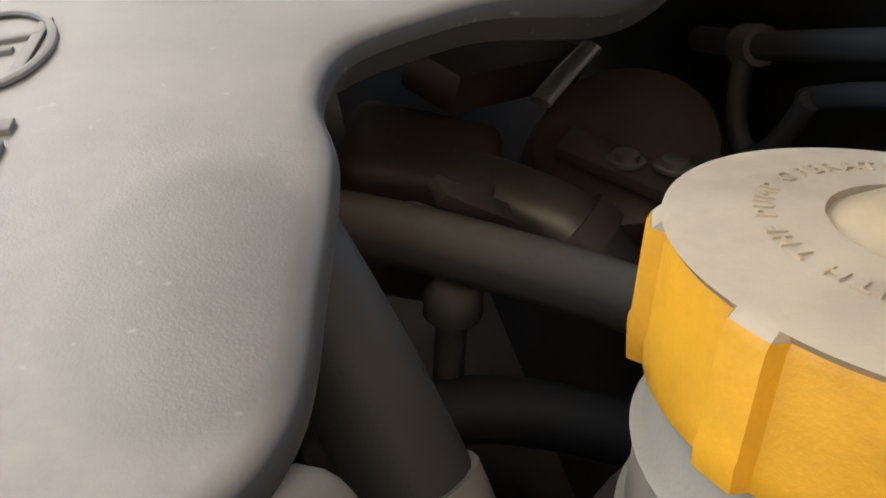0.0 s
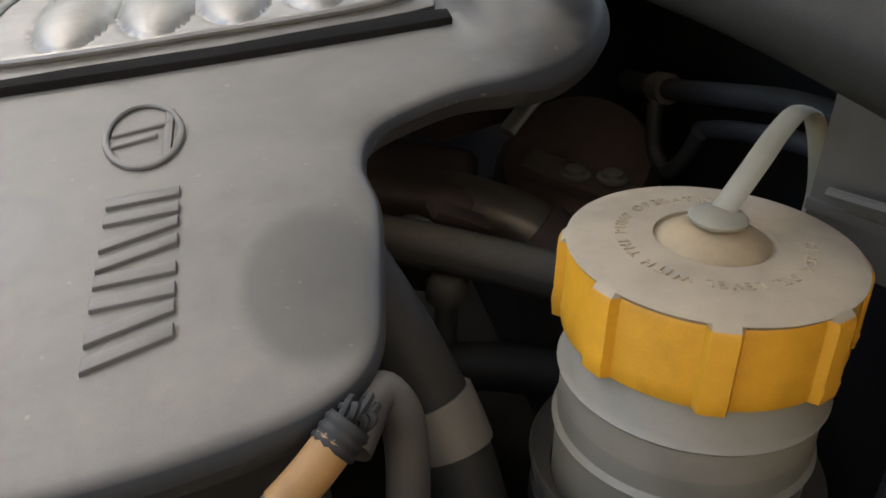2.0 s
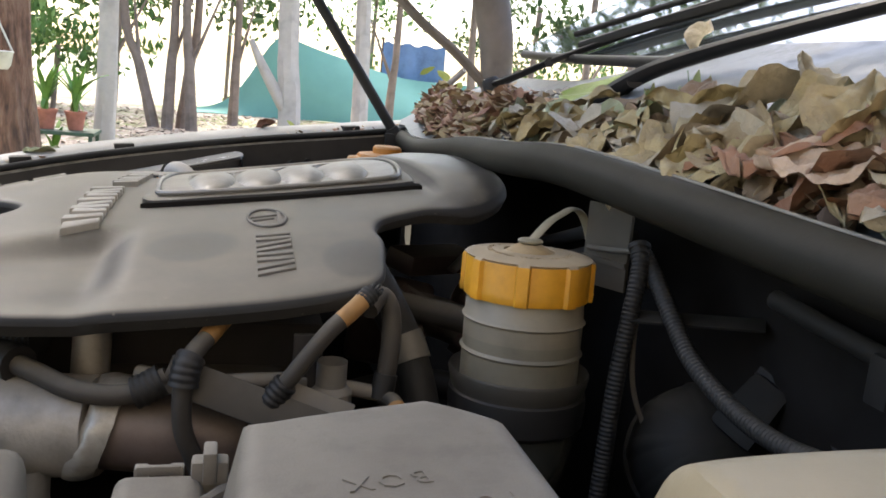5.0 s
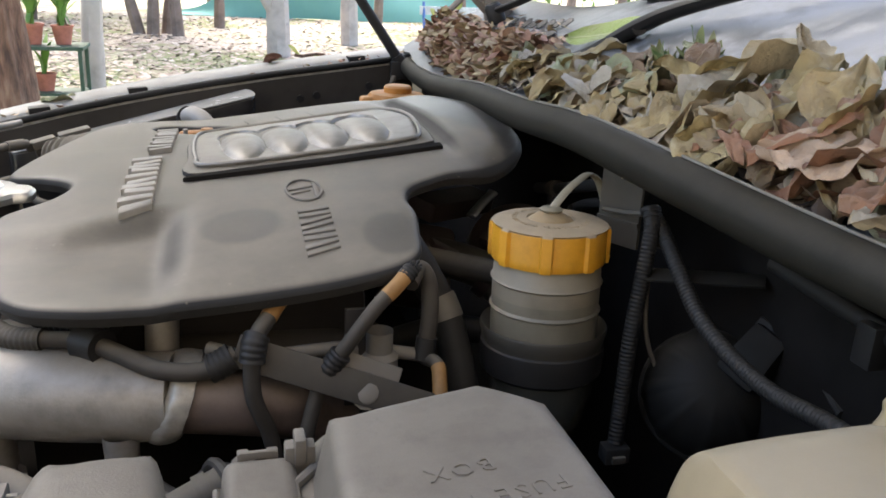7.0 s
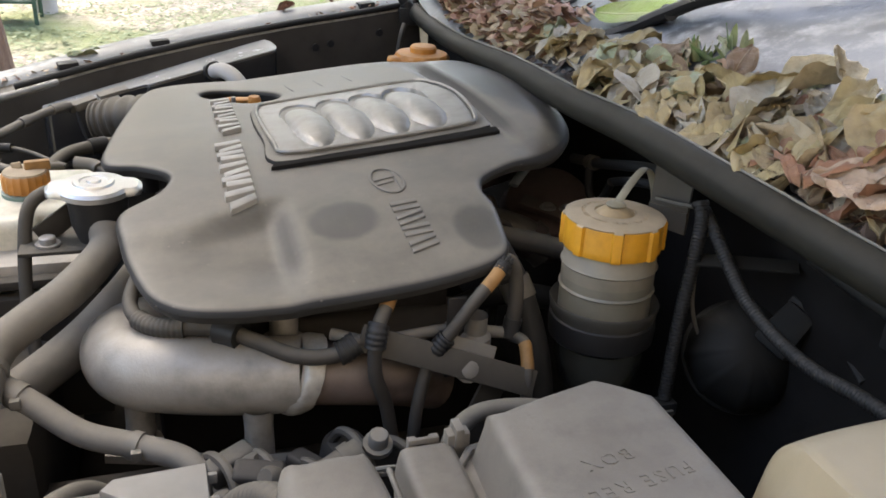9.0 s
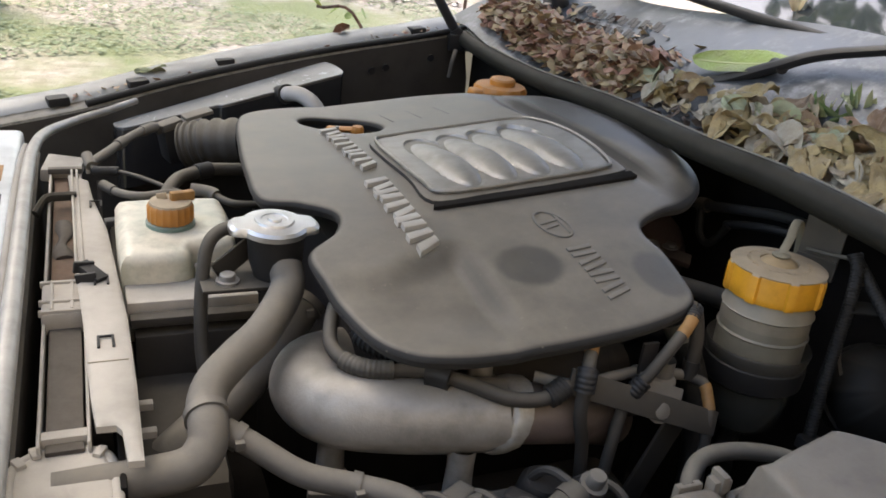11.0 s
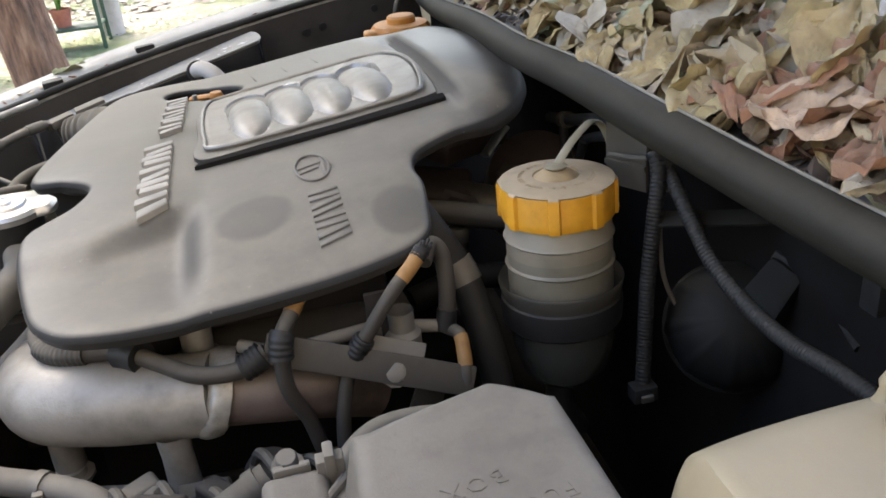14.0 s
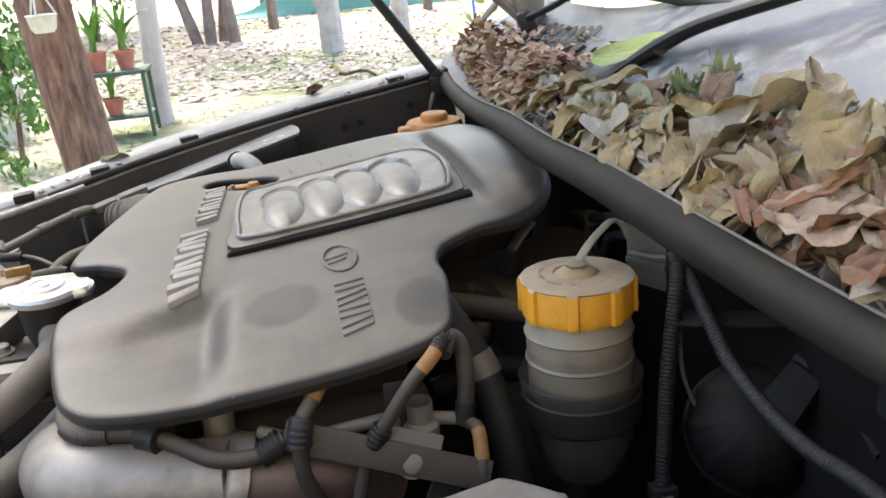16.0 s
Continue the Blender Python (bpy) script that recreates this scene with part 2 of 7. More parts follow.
crack = k.ramp(k.noise(19, 5, 0.6), [(0.490, (0, 0, 0)), (0.497, (1, 1, 1)), (0.504, (0, 0, 0))])
where = k.ramp(k.noise(6.5, 3), [(0.56, (0, 0, 0)), (0.64, (0.7,) * 3)])
col = k.mix(k.math("MULTIPLY", fine, 0.3), k.mix(smear, blot, (0.075, 0.066, 0.056)), (0.09, 0.076, 0.063))
mark = k.math("MULTIPLY", crack, where)
k.set("Base Color", k.mix(mark, col, (0.04, 0.036, 0.032)))
k.bump(k.math("SUBTRACT", fine, mark), 0.3, 0.0006)
M["lid"] = k.m
M["red"] = dusty("red_plastic", (0.060, 0.003, 0.006), 0.28, 0, 0.05)
M["label"] = dusty("cream_label", (0.52, 0.46, 0.32), 0.6, 0, 0.4)
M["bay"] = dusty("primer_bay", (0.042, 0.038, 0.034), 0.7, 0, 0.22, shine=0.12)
M["white_paint"] = dusty("pale_paint", (0.58, 0.60, 0.59), 0.3, 0.0, 0.10)
M["core"] = dusty("radiator_core", (0.060, 0.048, 0.040), 0.75, 0.1, 0.28, 1400, 40)
M["strip"] = dusty("white_nylon", (0.62, 0.60, 0.54), 0.5, 0, 0.2)
k = Mat("cowl_panel", 0.42)
mark = k.ramp(k.noise(34, 8, 0.75), [(0.48, (0, 0, 0)), (0.62, (1, 1, 1))])
wash = k.ramp(k.noise(6, 5), [(0.35, (0.15,) * 3), (0.7, (0.8,) * 3)])
k.set("Base Color", k.mix(k.math("MULTIPLY", mark, wash), (0.055, 0.06, 0.065), (0.30, 0.31, 0.32)))
k.set("Roughness", k.math("ADD", k.math("MULTIPLY", mark, 0.25), 0.34))
k.bump(k.noise(300, 3), 0.2, 0.0005)
M["cowl"] = k.m
k = Mat("bark", 0.9)
stretch = k.t.nodes.new("ShaderNodeMapping")
stretch.inputs["Scale"].default_value = (1.0, 1.0, 0.22)
k.t.links.new(k.co, stretch.inputs["Vector"])
k.co = stretch.outputs["Vector"]
furrow = k.noise(26, 6, 0.6)
k.set("Base Color", k.mix(k.ramp(k.noise(5, 4), [(0.35, (0, 0, 0)), (0.7, (0.45,) * 3)]), k.ramp(furrow, [(0.36, (0.055, 0.028, 0.02)), (0.52, (0.17, 0.09, 0.06)), (0.7, (0.27, 0.17, 0.12))]), (0.16, 0.12, 0.10)))
k.bump(furrow, 1.0, 0.03)
M["bark"] = k.m
M["pale_bark"] = dusty("pale_bark", (0.50, 0.45, 0.42), 0.8, 0, 0.1, 60, 4, 0.3, 0.8)
k = Mat("garden_ground", 0.95)
k.set("Base Color", k.mix(k.ramp(k.noise(0.5, 8), [(0.42, (0, 0, 0)), (0.58, (1, 1, 1))]), (0.20, 0.22, 0.10), k.ramp(k.noise(9, 6), [(0.3, (0.26, 0.20, 0.16)), (0.6, (0.50, 0.43, 0.37))])))
k.bump(k.noise(25, 6), 0.8, 0.03)
M["ground"] = k.m
k = Mat("windscreen", 0.05)
k.set("Base Color", k.mix(k.noise(6), (0.030, 0.036, 0.036), (0.055, 0.062, 0.062)))
k.b.inputs["Coat Weight"].default_value = 0.5
M["glass"] = k.m
k = Mat("net_cloth", 0.8)
k.set("Base Color", k.mix(k.noise(3), (0.16, 0.37, 0.33), (0.20, 0.45, 0.41)))
M["net"] = k.m

# ---- mesh helpers ----


def finish(bm, name, mat, smooth=True, crease=38):
    bmesh.ops.recalc_face_normals(bm, faces=bm.faces)
    me = bpy.data.meshes.new(name)
    bm.to_mesh(me)
    bm.free()
    me.polygons.foreach_set("use_smooth", [smooth] * len(me.polygons))
    if smooth:
        me.set_sharp_from_angle(angle=radians(crease))
    me.materials.append(M[mat] if isinstance(mat, str) else mat)
    return me


def thing(name, at, label, category, group="", kind=""):
    ob = new(name)
    ob.empty_display_size = 0.02
    ob.location = at
    return tagged(ob, label, category, group, kind)


def base_of(ob):
    v = Vector((0, 0, 0))
    while ob:
        v += ob.location
        ob = ob.parent
    return v


def part(name, bm, mat, parent=None, label="", smooth=True):
    """Links a bmesh, made in the place's coordinates, as one mesh under a thing or a part."""
    if parent:
        bmesh.ops.translate(bm, verts=bm.verts, vec=-base_of(parent))
    ob = new(name, finish(bm, name, mat, smooth))
    if parent:
        ob.parent = parent
    if label:
        ob["label"] = label
    return ob


def structure(name, bm, mat, label, category, smooth=True):
    return tagged(part(name, bm, mat, None, "", smooth), label, category, "", "structure")


def joined(*bms):
    """One bmesh out of several."""
    out = bms[0]
    for b in bms[1:]:
        me = bpy.data.meshes.new("tmp")
        b.to_mesh(me)
        b.free()
        out.from_mesh(me)
        bpy.data.meshes.remove(me)
    return out


def box(x0, x1, y0, y1, z0, z1, bevel=0.004, seg=2, taper=0.0):
    """A box with rounded edges; taper draws its top in by that many metres."""
    bm = bmesh.new()
    bmesh.ops.create_cube(bm, size=1.0)
    for v in bm.verts:
        t = taper if v.co.z > 0 else 0
        v.co = Vector((x0 + t if v.co.x < 0 else x1 - t, y0 + t if v.co.y < 0 else y1 - t, z0 if v.co.z < 0 else z1))
    if bevel:
        bmesh.ops.bevel(bm, geom=list(bm.edges), offset=bevel, segments=seg, profile=0.6, affect="EDGES")
    return bm


def moved(bm, m):
    bmesh.ops.transform(bm, matrix=m, verts=bm.verts)
    return bm


def spline(points, n=8, closed=False):
    """Points along a smooth curve through the given ones."""
    p = [Vector(q) for q in points]
    out, c = [], len(p)
    for i in range(c if closed else c - 1):
        if closed:
            a, b, d, e = p[i - 1], p[i], p[(i + 1) % c], p[(i + 2) % c]
        else:
            b, d = p[i], p[i + 1]
            a, e = (p[i - 1] if i else b * 2 - d), (p[i + 2] if i + 2 < c else d * 2 - b)
        for j in range(n):
            t = j / n
            out.append(0.5 * (2 * b + (d - a) * t + (2 * a - 5 * b + 4 * d - e) * t * t + (3 * b - a - 3 * d + e) * t**3))
    if not closed:
        out.append(p[-1])
    return out


def tube(points, r, seg=12, n=8, flat=1.0, ribs=0.0, pitch=0.005, smooth_path=True, cap=True):
    """A tube along a smooth curve. r: a radius or a function of 0..1; ribs: height of the rings of a corrugated one."""
    path = spline(points, n) if smooth_path else [Vector(q) for q in points]
    if ribs:
        dense, step = [path[0]], pitch / 4
        for a, b in zip(path, path[1:]):
            k = max(1, round((b - a).length / step))
            dense += [a.lerp(b, (i + 1) / k) for i in range(k)]
        path = dense
    bm = bmesh.new()
    rings, side, count = [], None, len(path)
    for i, c in enumerate(path):
        d = (path[min(i + 1, count - 1)] - path[max(i - 1, 0)]).normalized()
        if side is None:
            side = d.orthogonal().normalized() if abs(d.z) > 0.95 else d.cross(Vector((0, 0, 1))).normalized()
        side = (side - d * side.dot(d)).normalized()
        up = d.cross(side)
        rad = r(i / max(1, count - 1)) if callable(r) else r
        if ribs:
            rad += ribs * (1 if i % 4 in (1, 2) else 0)
        rings.append([bm.verts.new(c + (side * math.cos(a) + up * math.sin(a) * flat) * rad) for a in (2 * math.pi * j / seg for j in range(seg))])
    for a, b in zip(rings, rings[1:]):
        for j in range(seg):
            bm.faces.new((a[j], a[(j + 1) % seg], b[(j + 1) % seg], b[j]))
    if cap:
        bm.faces.new(rings[0][::-1])
        bm.faces.new(rings[-1])
    return bm


def lathe(profile, at, seg=40, axis=(0, 0, 1), wave=None):
    """A turned shape. profile: (radius, height) from the bottom; wave: radius factor by angle."""
    bm = bmesh.new()
    rings = []
    for r, z in profile:
        if r < 1e-5:
            rings.append([bm.verts.new((0, 0, z))])
        else:
            rings.append([bm.verts.new((r * math.cos(a) * (wave(a, r) if wave else 1), r * math.sin(a) * (wave(a, r) if wave else 1), z)) for a in (2 * math.pi * j / seg for j in range(seg))])
    for a, b in zip(rings, rings[1:]):
        for j in range(seg):
            q = [a[j % len(a)], a[(j + 1) % len(a)], b[(j + 1) % len(b)], b[j % len(b)]]
            q = list(dict.fromkeys(q))
            if len(q) > 2:
                bm.faces.new(q)
    turn = Vector((0, 0, 1)).rotation_difference(Vector(axis)).to_matrix().to_4x4()
    bmesh.ops.transform(bm, matrix=Matrix.Translation(at) @ turn, verts=bm.verts)
    return bm


def inside(p, poly):
    x, y, hit = p[0], p[1], False
    for a, b in zip(poly, poly[1:] + poly[:1]):
        if (a[1] > y) != (b[1] > y) and x < (b[0] - a[0]) * (y - a[1]) / (b[1] - a[1]) + a[0]:
            hit = not hit
    return hit


def edge_gap(pts, loops):
    """The distance of each point from the nearest loop."""
    best = np.full(len(pts), 9.0)
    q = np.array(pts)
    for loop in loops:
        a = np.array([tuple(v)[:2] for v in loop])
        b = np.roll(a, -1, 0)
        for s, e in zip(a, b):
            d = e - s
            t = np.clip(((q - s) @ d) / max(d @ d, 1e-12), 0, 1)
            best = np.minimum(best, np.hypot(*(q - s - t[:, None] * d).T))
    return best


def sheet(outline, height, step=0.006, holes=(), rings=(0.002, 0.005, 0.009, 0.014), skirt=0.0, draw=0.0):
    """A surface over an outline in plan. height(x, y, gap): its z, gap being the distance from the nearest edge;
    skirt: how far the rim is drawn down; draw: and in."""
    loops = [[(v[0], v[1]) for v in outline]] + [[(v[0], v[1]) for v in h] for h in holes]
    loops = [[(a[0] + (b[0] - a[0]) * k / m, a[1] + (b[1] - a[1]) * k / m) for a, b in zip(loop, loop[1:] + loop[:1]) for m in (max(1, math.ceil(math.hypot(b[0] - a[0], b[1] - a[1]) / max(0.006, step))),) for k in range(m)] for loop in loops]
    pts, edges = [], []
    for loop in loops:
        s = len(pts)
        pts += loop
        edges += [(s + i, s + (i + 1) % len(loop)) for i in range(len(loop))]
    n_rim = len(pts)
    xs, ys = [p[0] for p in loops[0]], [p[1] for p in loops[0]]
    cand = []
    for loop in loops:
        area = sum(a[0] * b[1] - b[0] * a[1] for a, b in zip(loop, loop[1:] + loop[:1]))
        for i, p in enumerate(loop):
            a, b = loop[i - 1], loop[(i + 1) % len(loop)]
            nrm = Vector((-(b[1] - a[1]), b[0] - a[0])).normalized() * (1 if area > 0 else -1) * (1 if loop is loops[0] else -1)
            for d in rings:
                cand.append((p[0] + nrm.x * d, p[1] + nrm.y * d, d))
    gaps = edge_gap([c[:2] for c in cand], loops)
    keep = [c[:2] for c, g in zip(cand, gaps) if g > c[2] * 0.93]
    grid = []
    x = min(xs)
    while x < max(xs):
        y = min(ys)
        while y < max(ys):
            grid.append((x, y))
            y += step
        x += step
    gg = edge_gap(grid, loops)
    keep += [p for p, g in zip(grid, gg) if g > max(rings, default=0) + step * 0.6]
    pts += [p for p in keep if inside(p, loops[0]) and not any(inside(p, h) for h in loops[1:])]
    v2, _, faces, *_ = geometry.delaunay_2d_cdt([Vector(p) for p in pts], edges, [], 1, 1e-6)
    gap = edge_gap([tuple(v) for v in v2], loops)
    bm = bmesh.new()
    vs = [bm.verts.new((v.x, v.y, height(v.x, v.y, g))) for v, g in zip(v2, gap)]
    for f in faces:
        c = sum((v2[i] for i in f), Vector((0, 0))) / len(f)
        if not any(inside(c, h) for h in loops[1:]):
            bm.faces.new([vs[i] for i in f])
    if skirt:
        rim = [e for e in bm.edges if len(e.link_faces) == 1]
        bm.verts.index_update()
        way = {}
        for e in rim:
            mid = (e.verts[0].co + e.verts[1].co) / 2
            d = e.link_faces[0].calc_center_median() - mid
            along = (e.verts[1].co - e.verts[0].co).normalized()
            d = (d - along * d.dot(along)) * Vector((1, 1, 0))
            for v in e.verts:
                key = tuple(round(c, 6) for c in v.co)
                way[key] = way.get(key, Vector()) + d.normalized()
        got = bmesh.ops.extrude_edge_only(bm, edges=rim)
        for v in got["geom"]:
            if isinstance(v, bmesh.types.BMVert):
                if draw:
                    v.co += way[tuple(round(c, 6) for c in v.co)].normalized() * draw
                v.co.z -= skirt
    return bm


def thick(bm, d):
    bmesh.ops.recalc_face_normals(bm, faces=bm.faces)
    bmesh.ops.solidify(bm, geom=list(bm.faces), thickness=d)
    return bm


def prism(outline, z0, z1, bevel=0.0, seg=2):
    """An upright block over an outline."""
    bm = bmesh.new()
    low = [bm.verts.new((p[0], p[1], z0)) for p in outline]
    f = bm.faces.new(low)
    top = bmesh.ops.extrude_face_region(bm, geom=[f])
    vs = [v for v in top["geom"] if isinstance(v, bmesh.types.BMVert)]
    bmesh.ops.translate(bm, verts=vs, vec=(0, 0, z1 - z0))
    if bevel:
        tops = [e for e in bm.edges if all(abs(v.co.z - z1) < 1e-6 for v in e.verts)]
        bmesh.ops.bevel(bm, geom=tops, offset=bevel, segments=seg, profile=0.5, affect="EDGES")
    return bm


def bolt(at, r=0.007, axis=(0, 0, 1), h=0.006):
    return lathe([(r * 1.5, 0), (r * 1.5, h * 0.3), (r, h * 0.3), (r, h * 0.9), (r * 0.85, h), (0, h)], at, 6 * 2, axis)


# ---- setting ----
bm = bmesh.new()
bmesh.ops.create_grid(bm, x_segments=40, y_segments=40, size=300)
structure("ground", bm, "ground", "garden ground of patchy grass and fallen leaves", "ground")

# Unseen wall, added to hold back sky light from the near side.
structure("light_block_wall", box(-4.5, 7.0, -2.95, -2.7, 0.0, 4.2, 0.01), "plaster", "plain unseen wall added to cut light from the near side", "wall")

# ---- engine cover ----
COVER = [(-0.405, 0.630), (-0.425, 0.50), (-0.438, 0.37), (-0.440, 0.280), (-0.404, 0.250), (-0.376, 0.215), (-0.386, 0.175), (-0.420, 0.140), (-0.419, 0.09), (-0.410, 0.045), (-0.398, 0.006), (-0.384, -0.015), (-0.365, -0.029), (-0.33, -0.038), (-0.29, -0.040), (-0.24, -0.042), (-0.18, -0.041), (-0.140, -0.036), (-0.115, -0.028), (-0.101, -0.012), (-0.095, 0.018), (-0.090, 0.055), (-0.0915, 0.082), (-0.083, 0.105), (-0.058, 0.119), (-0.020, 0.131), (0.020, 0.153), (0.044, 0.185), (0.056, 0.24), (0.062, 0.32), (0.062, 0.42), (0.052, 0.52), (0.022, 0.590), (-0.025, 0.63), (-0.10, 0.668), (-0.20, 0.682), (-0.30, 0.685), (-0.375, 0.672)]
RIDGE = -0.268


def ease(t):
    t = min(1.0, max(0.0, t))
    return t * t * (3 - 2 * t)


def cover_top(x, y):
    u, v = x + 0.27, min(y, 0.40)
    z = 1.0833 + 0.1393 * v - 0.2971 * v * v - 0.08 * max(0.0, y - 0.40)
    z += 0.0889 * u + 0.0968 * u * v + 0.0837 * u * u if u > 0 else -0.4 * u * u
    # the front left lobe falls away from the ridge, below a crease
    left = RIDGE - x
    crease = max(0.086, 0.128 - 0.45 * max(0.0, left))
    deep = 0.0135 * ease((crease + 0.014 - y) / 0.042) * (0.25 + 0.75 * ease((y + 0.042) / 0.075))
    z -= deep * ease((left + 0.003) / 0.030) * (1 - 0.6 * ease((left - 0.02) / 0.13))
    # the rear lobe swells up past a straight valley
    if y > 0.10:
        far = ease((y - 0.135) / 0.09) * ease((0.60 - y) / 0.08)
        z += far * (0.0055 * ease((x + 0.027) / 0.014) - 0.0035 * math.exp(-(((x + 0.030) / 0.006) ** 2)))
    return z


def cover_z(x, y, gap):
    r = 0.0065
    d = max(0.0, 1 - gap / r)
    z = cover_top(x, y) - r * 0.75 * (1 - math.sqrt(max(0.0, 1 - d * d)))
    if x > -0.05 and y > 0.12:
        z -= 0.012 * ease((x + 0.05) / 0.06) * max(0.0, 1 - gap / 0.040) ** 2
    return z - 0.0015 * math.exp(-gap / 0.012)


def slab(outline, lift, drop=0.006, bevel=0.0006):
    """A thin raised piece with bevelled edges that follows the top of the cover."""
    bm = prism([(p[0], p[1]) for p in outline], -drop, lift, bevel)
    for v in bm.verts:
        v.co.z += cover_top(v.co.x, v.co.y)
    return bm


def ring(x, y, rx, ry, n=40, turn=0.0):
    c, s = math.cos(turn), math.sin(turn)
    return [(x + rx * math.cos(a) * c - ry * math.sin(a) * s, y + rx * math.cos(a) * s + ry * math.sin(a) * c) for a in (2 * math.pi * i / n for i in range(n))]


RIBS = (-0.220, -0.1765, -0.1365, -0.0945)


def grille_z(x, y, gap):
    """The face of the grille: a polished frame, and four long swellings sunk under scalloped far ends."""
    z = cover_top(x, y) + 0.0075 - max(0, 0.004 - gap) * 0.8
    best = 9.0
    for c in RIBS:
        u = (x - c - 0.03 * (0.32 - y)) / 0.0208
        v = max(0.0, y - 0.362) / 0.046 + max(0.0, 0.285 - y) / 0.058
        best = min(best, u * u + v * v)
    if best < 1:
        sunk = 0.0065 * ease((y - 0.30) / 0.09)
        z += 0.0085 * (1 - best) ** 0.55 - sunk - 0.0012
    elif best < 1.22:
        z -= (0.0012 + 0.006 * ease((y - 0.31) / 0.06)) * (1.22 - best) / 0.22
    return z


def build_cover():
    t = thing("engine_cover", (-0.2, 0.3, 1.05), "dusty grey plastic engine cover with silver grille over the engine", "engine cover")
    dip = [(-0.276 + 0.050 * math.cos(a), 0.557 + 0.043 * math.sin(a) - 0.030 * math.cos(a), 0) for a in (2 * math.pi * i / 32 for i in range(32))]
    shell = part("shell", sheet(spline([(*p, 0) for p in COVER], 9, True), cover_z, 0.0048, [dip], (0.0004, 0.0012, 0.0025, 0.0045, 0.0065, 0.010, 0.015, 0.022), 0.0075, 0.004), "cover", t)
    surround = spline([(-0.272, 0.212, 0), (-0.20, 0.207, 0), (-0.10, 0.206, 0), (-0.048, 0.208, 0), (-0.036, 0.222, 0), (-0.031, 0.29, 0), (-0.031, 0.37, 0), (-0.050, 0.446, 0), (-0.10, 0.452, 0), (-0.20, 0.454, 0), (-0.264, 0.446, 0), (-0.276, 0.38, 0), (-0.274, 0.28, 0)], 5, True)
    gr = part("grille_surround", slab(surround, 0.0045, 0.010, 0.002), "cover", t, "dusty grey grille surround")
    part("shadow_gap_strip", slab([(-0.276, 0.196), (-0.15, 0.194), (-0.040, 0.191), (-0.033, 0.196), (-0.032, 0.211), (-0.05, 0.2085), (-0.15, 0.2085), (-0.262, 0.2125), (-0.272, 0.206)], 0.0040, 0.004, 0.001), "void", gr, "black plastic strip below the grille")
    face = spline([(-0.265, 0.430, 0), (-0.270, 0.357, 0), (-0.266, 0.260, 0), (-0.252, 0.222, 0), (-0.14, 0.2175, 0), (-0.068, 0.2185, 0), (-0.048, 0.236, 0), (-0.038, 0.33, 0), (-0.048, 0.405, 0), (-0.072, 0.436, 0), (-0.165, 0.445, 0), (-0.245, 0.444, 0)], 6, True)
    part("grille_face", sheet(face, grille_z, 0.0022, (), (0.001, 0.003), 0.004), "chrome", gr, "silver ribbed grille face")
    rim = [Vector((x, y, cover_top(x, y) + 0.0078)) for x, y, _ in [tuple(v) for v in face]]
    part("grille_bead", tube(rim + rim[:1], 0.0022, 8, 1, smooth_path=False, cap=False), "chrome", gr)
    # the emblem, and plain bars where words stand
    loop = ring(-0.1735, 0.129, 0.0145, 0.0275, 44, 0.12)
    em = part("emblem", tube([(x, y, cover_top(x, y) + 0.0010) for x, y in loop + loop[:1]], 0.0014, 8, 1, 0.8, smooth_path=False, cap=False), "letter_dull", t, "raised oval emblem")
    for x0, x1, y0, y1, k in ((-0.186, -0.163, 0.131, 0.1345, 0.004), (-0.185, -0.168, 0.121, 0.124, 0.004), (-0.1655, -0.162, 0.108, 0.150, -0.002)):
        part("emblem_bar", slab([(x0, y0), (x1, y0 + k), (x1, y1 + k), (x0, y1)], 0.0014), "letter_dull", em)
    for i in range(4):
        y = 0.083 - i * 0.0218
        a = 0.0035 if i % 2 else 0.0
        for d in (0.0, 0.0105):
            part("raised_bar", slab([(-0.183, y - d - 0.006 - a), (-0.158, y - d - 0.005 + a), (-0.158, y - d + 0.0005 + a), (-0.183, y - d - 0.0005 - a)], 0.0016, 0.004, 0.0004), "letter_dull", t, "raised plain bar")
    # two rows of slanted bars, small and then large
    for n, y, pitch, x0, x1, wide in ((5, 0.520, 0.0385, -0.317, -0.293, 0.0115), (5, 0.288, 0.0345, -0.326, -0.299, 0.0120)):
        for i in range(n):
            for k, (d, lean) in enumerate(((0.0, 0.010), (0.0165, 0.004 if i % 2 else 0.016))):
                top = y - i * pitch - d
                part("raised_bar", slab([(x0 + 0.003 * k, top - lean - wide), (x0 + 0.003 * k, top - lean), (x1, top), (x1 + 0.001, top - wide * 0.9)], 0.0055, 0.006, 0.001), "letter", t, "raised plain bar")
    for x in (-0.205, -0.164, -0.123):
        part("groove", slab([(x - 0.0010, 0.535), (x + 0.0010, 0.535), (x - 0.004, 0.585), (x - 0.006, 0.585)], 0.0003), "cover_edge", t)
    for x, y in ((-0.40, 0.46), (-0.33, 0.60), (-0.05, 0.58)):
        part("mounting_leg", lathe([(0.012, 0), (0.012, 0.04), (0.009, 0.070)], (x, y, 0.985), 12), "black", t)
    return t


build_cover()

# ---- steering fluid reservoir ----


def teeth(a, r):
    if r < 0.0455:
        return 1.0
    k = (math.degrees(a) + 114) % 45
    return 1.0 if k < 5.5 or k > 39.5 else 0.94


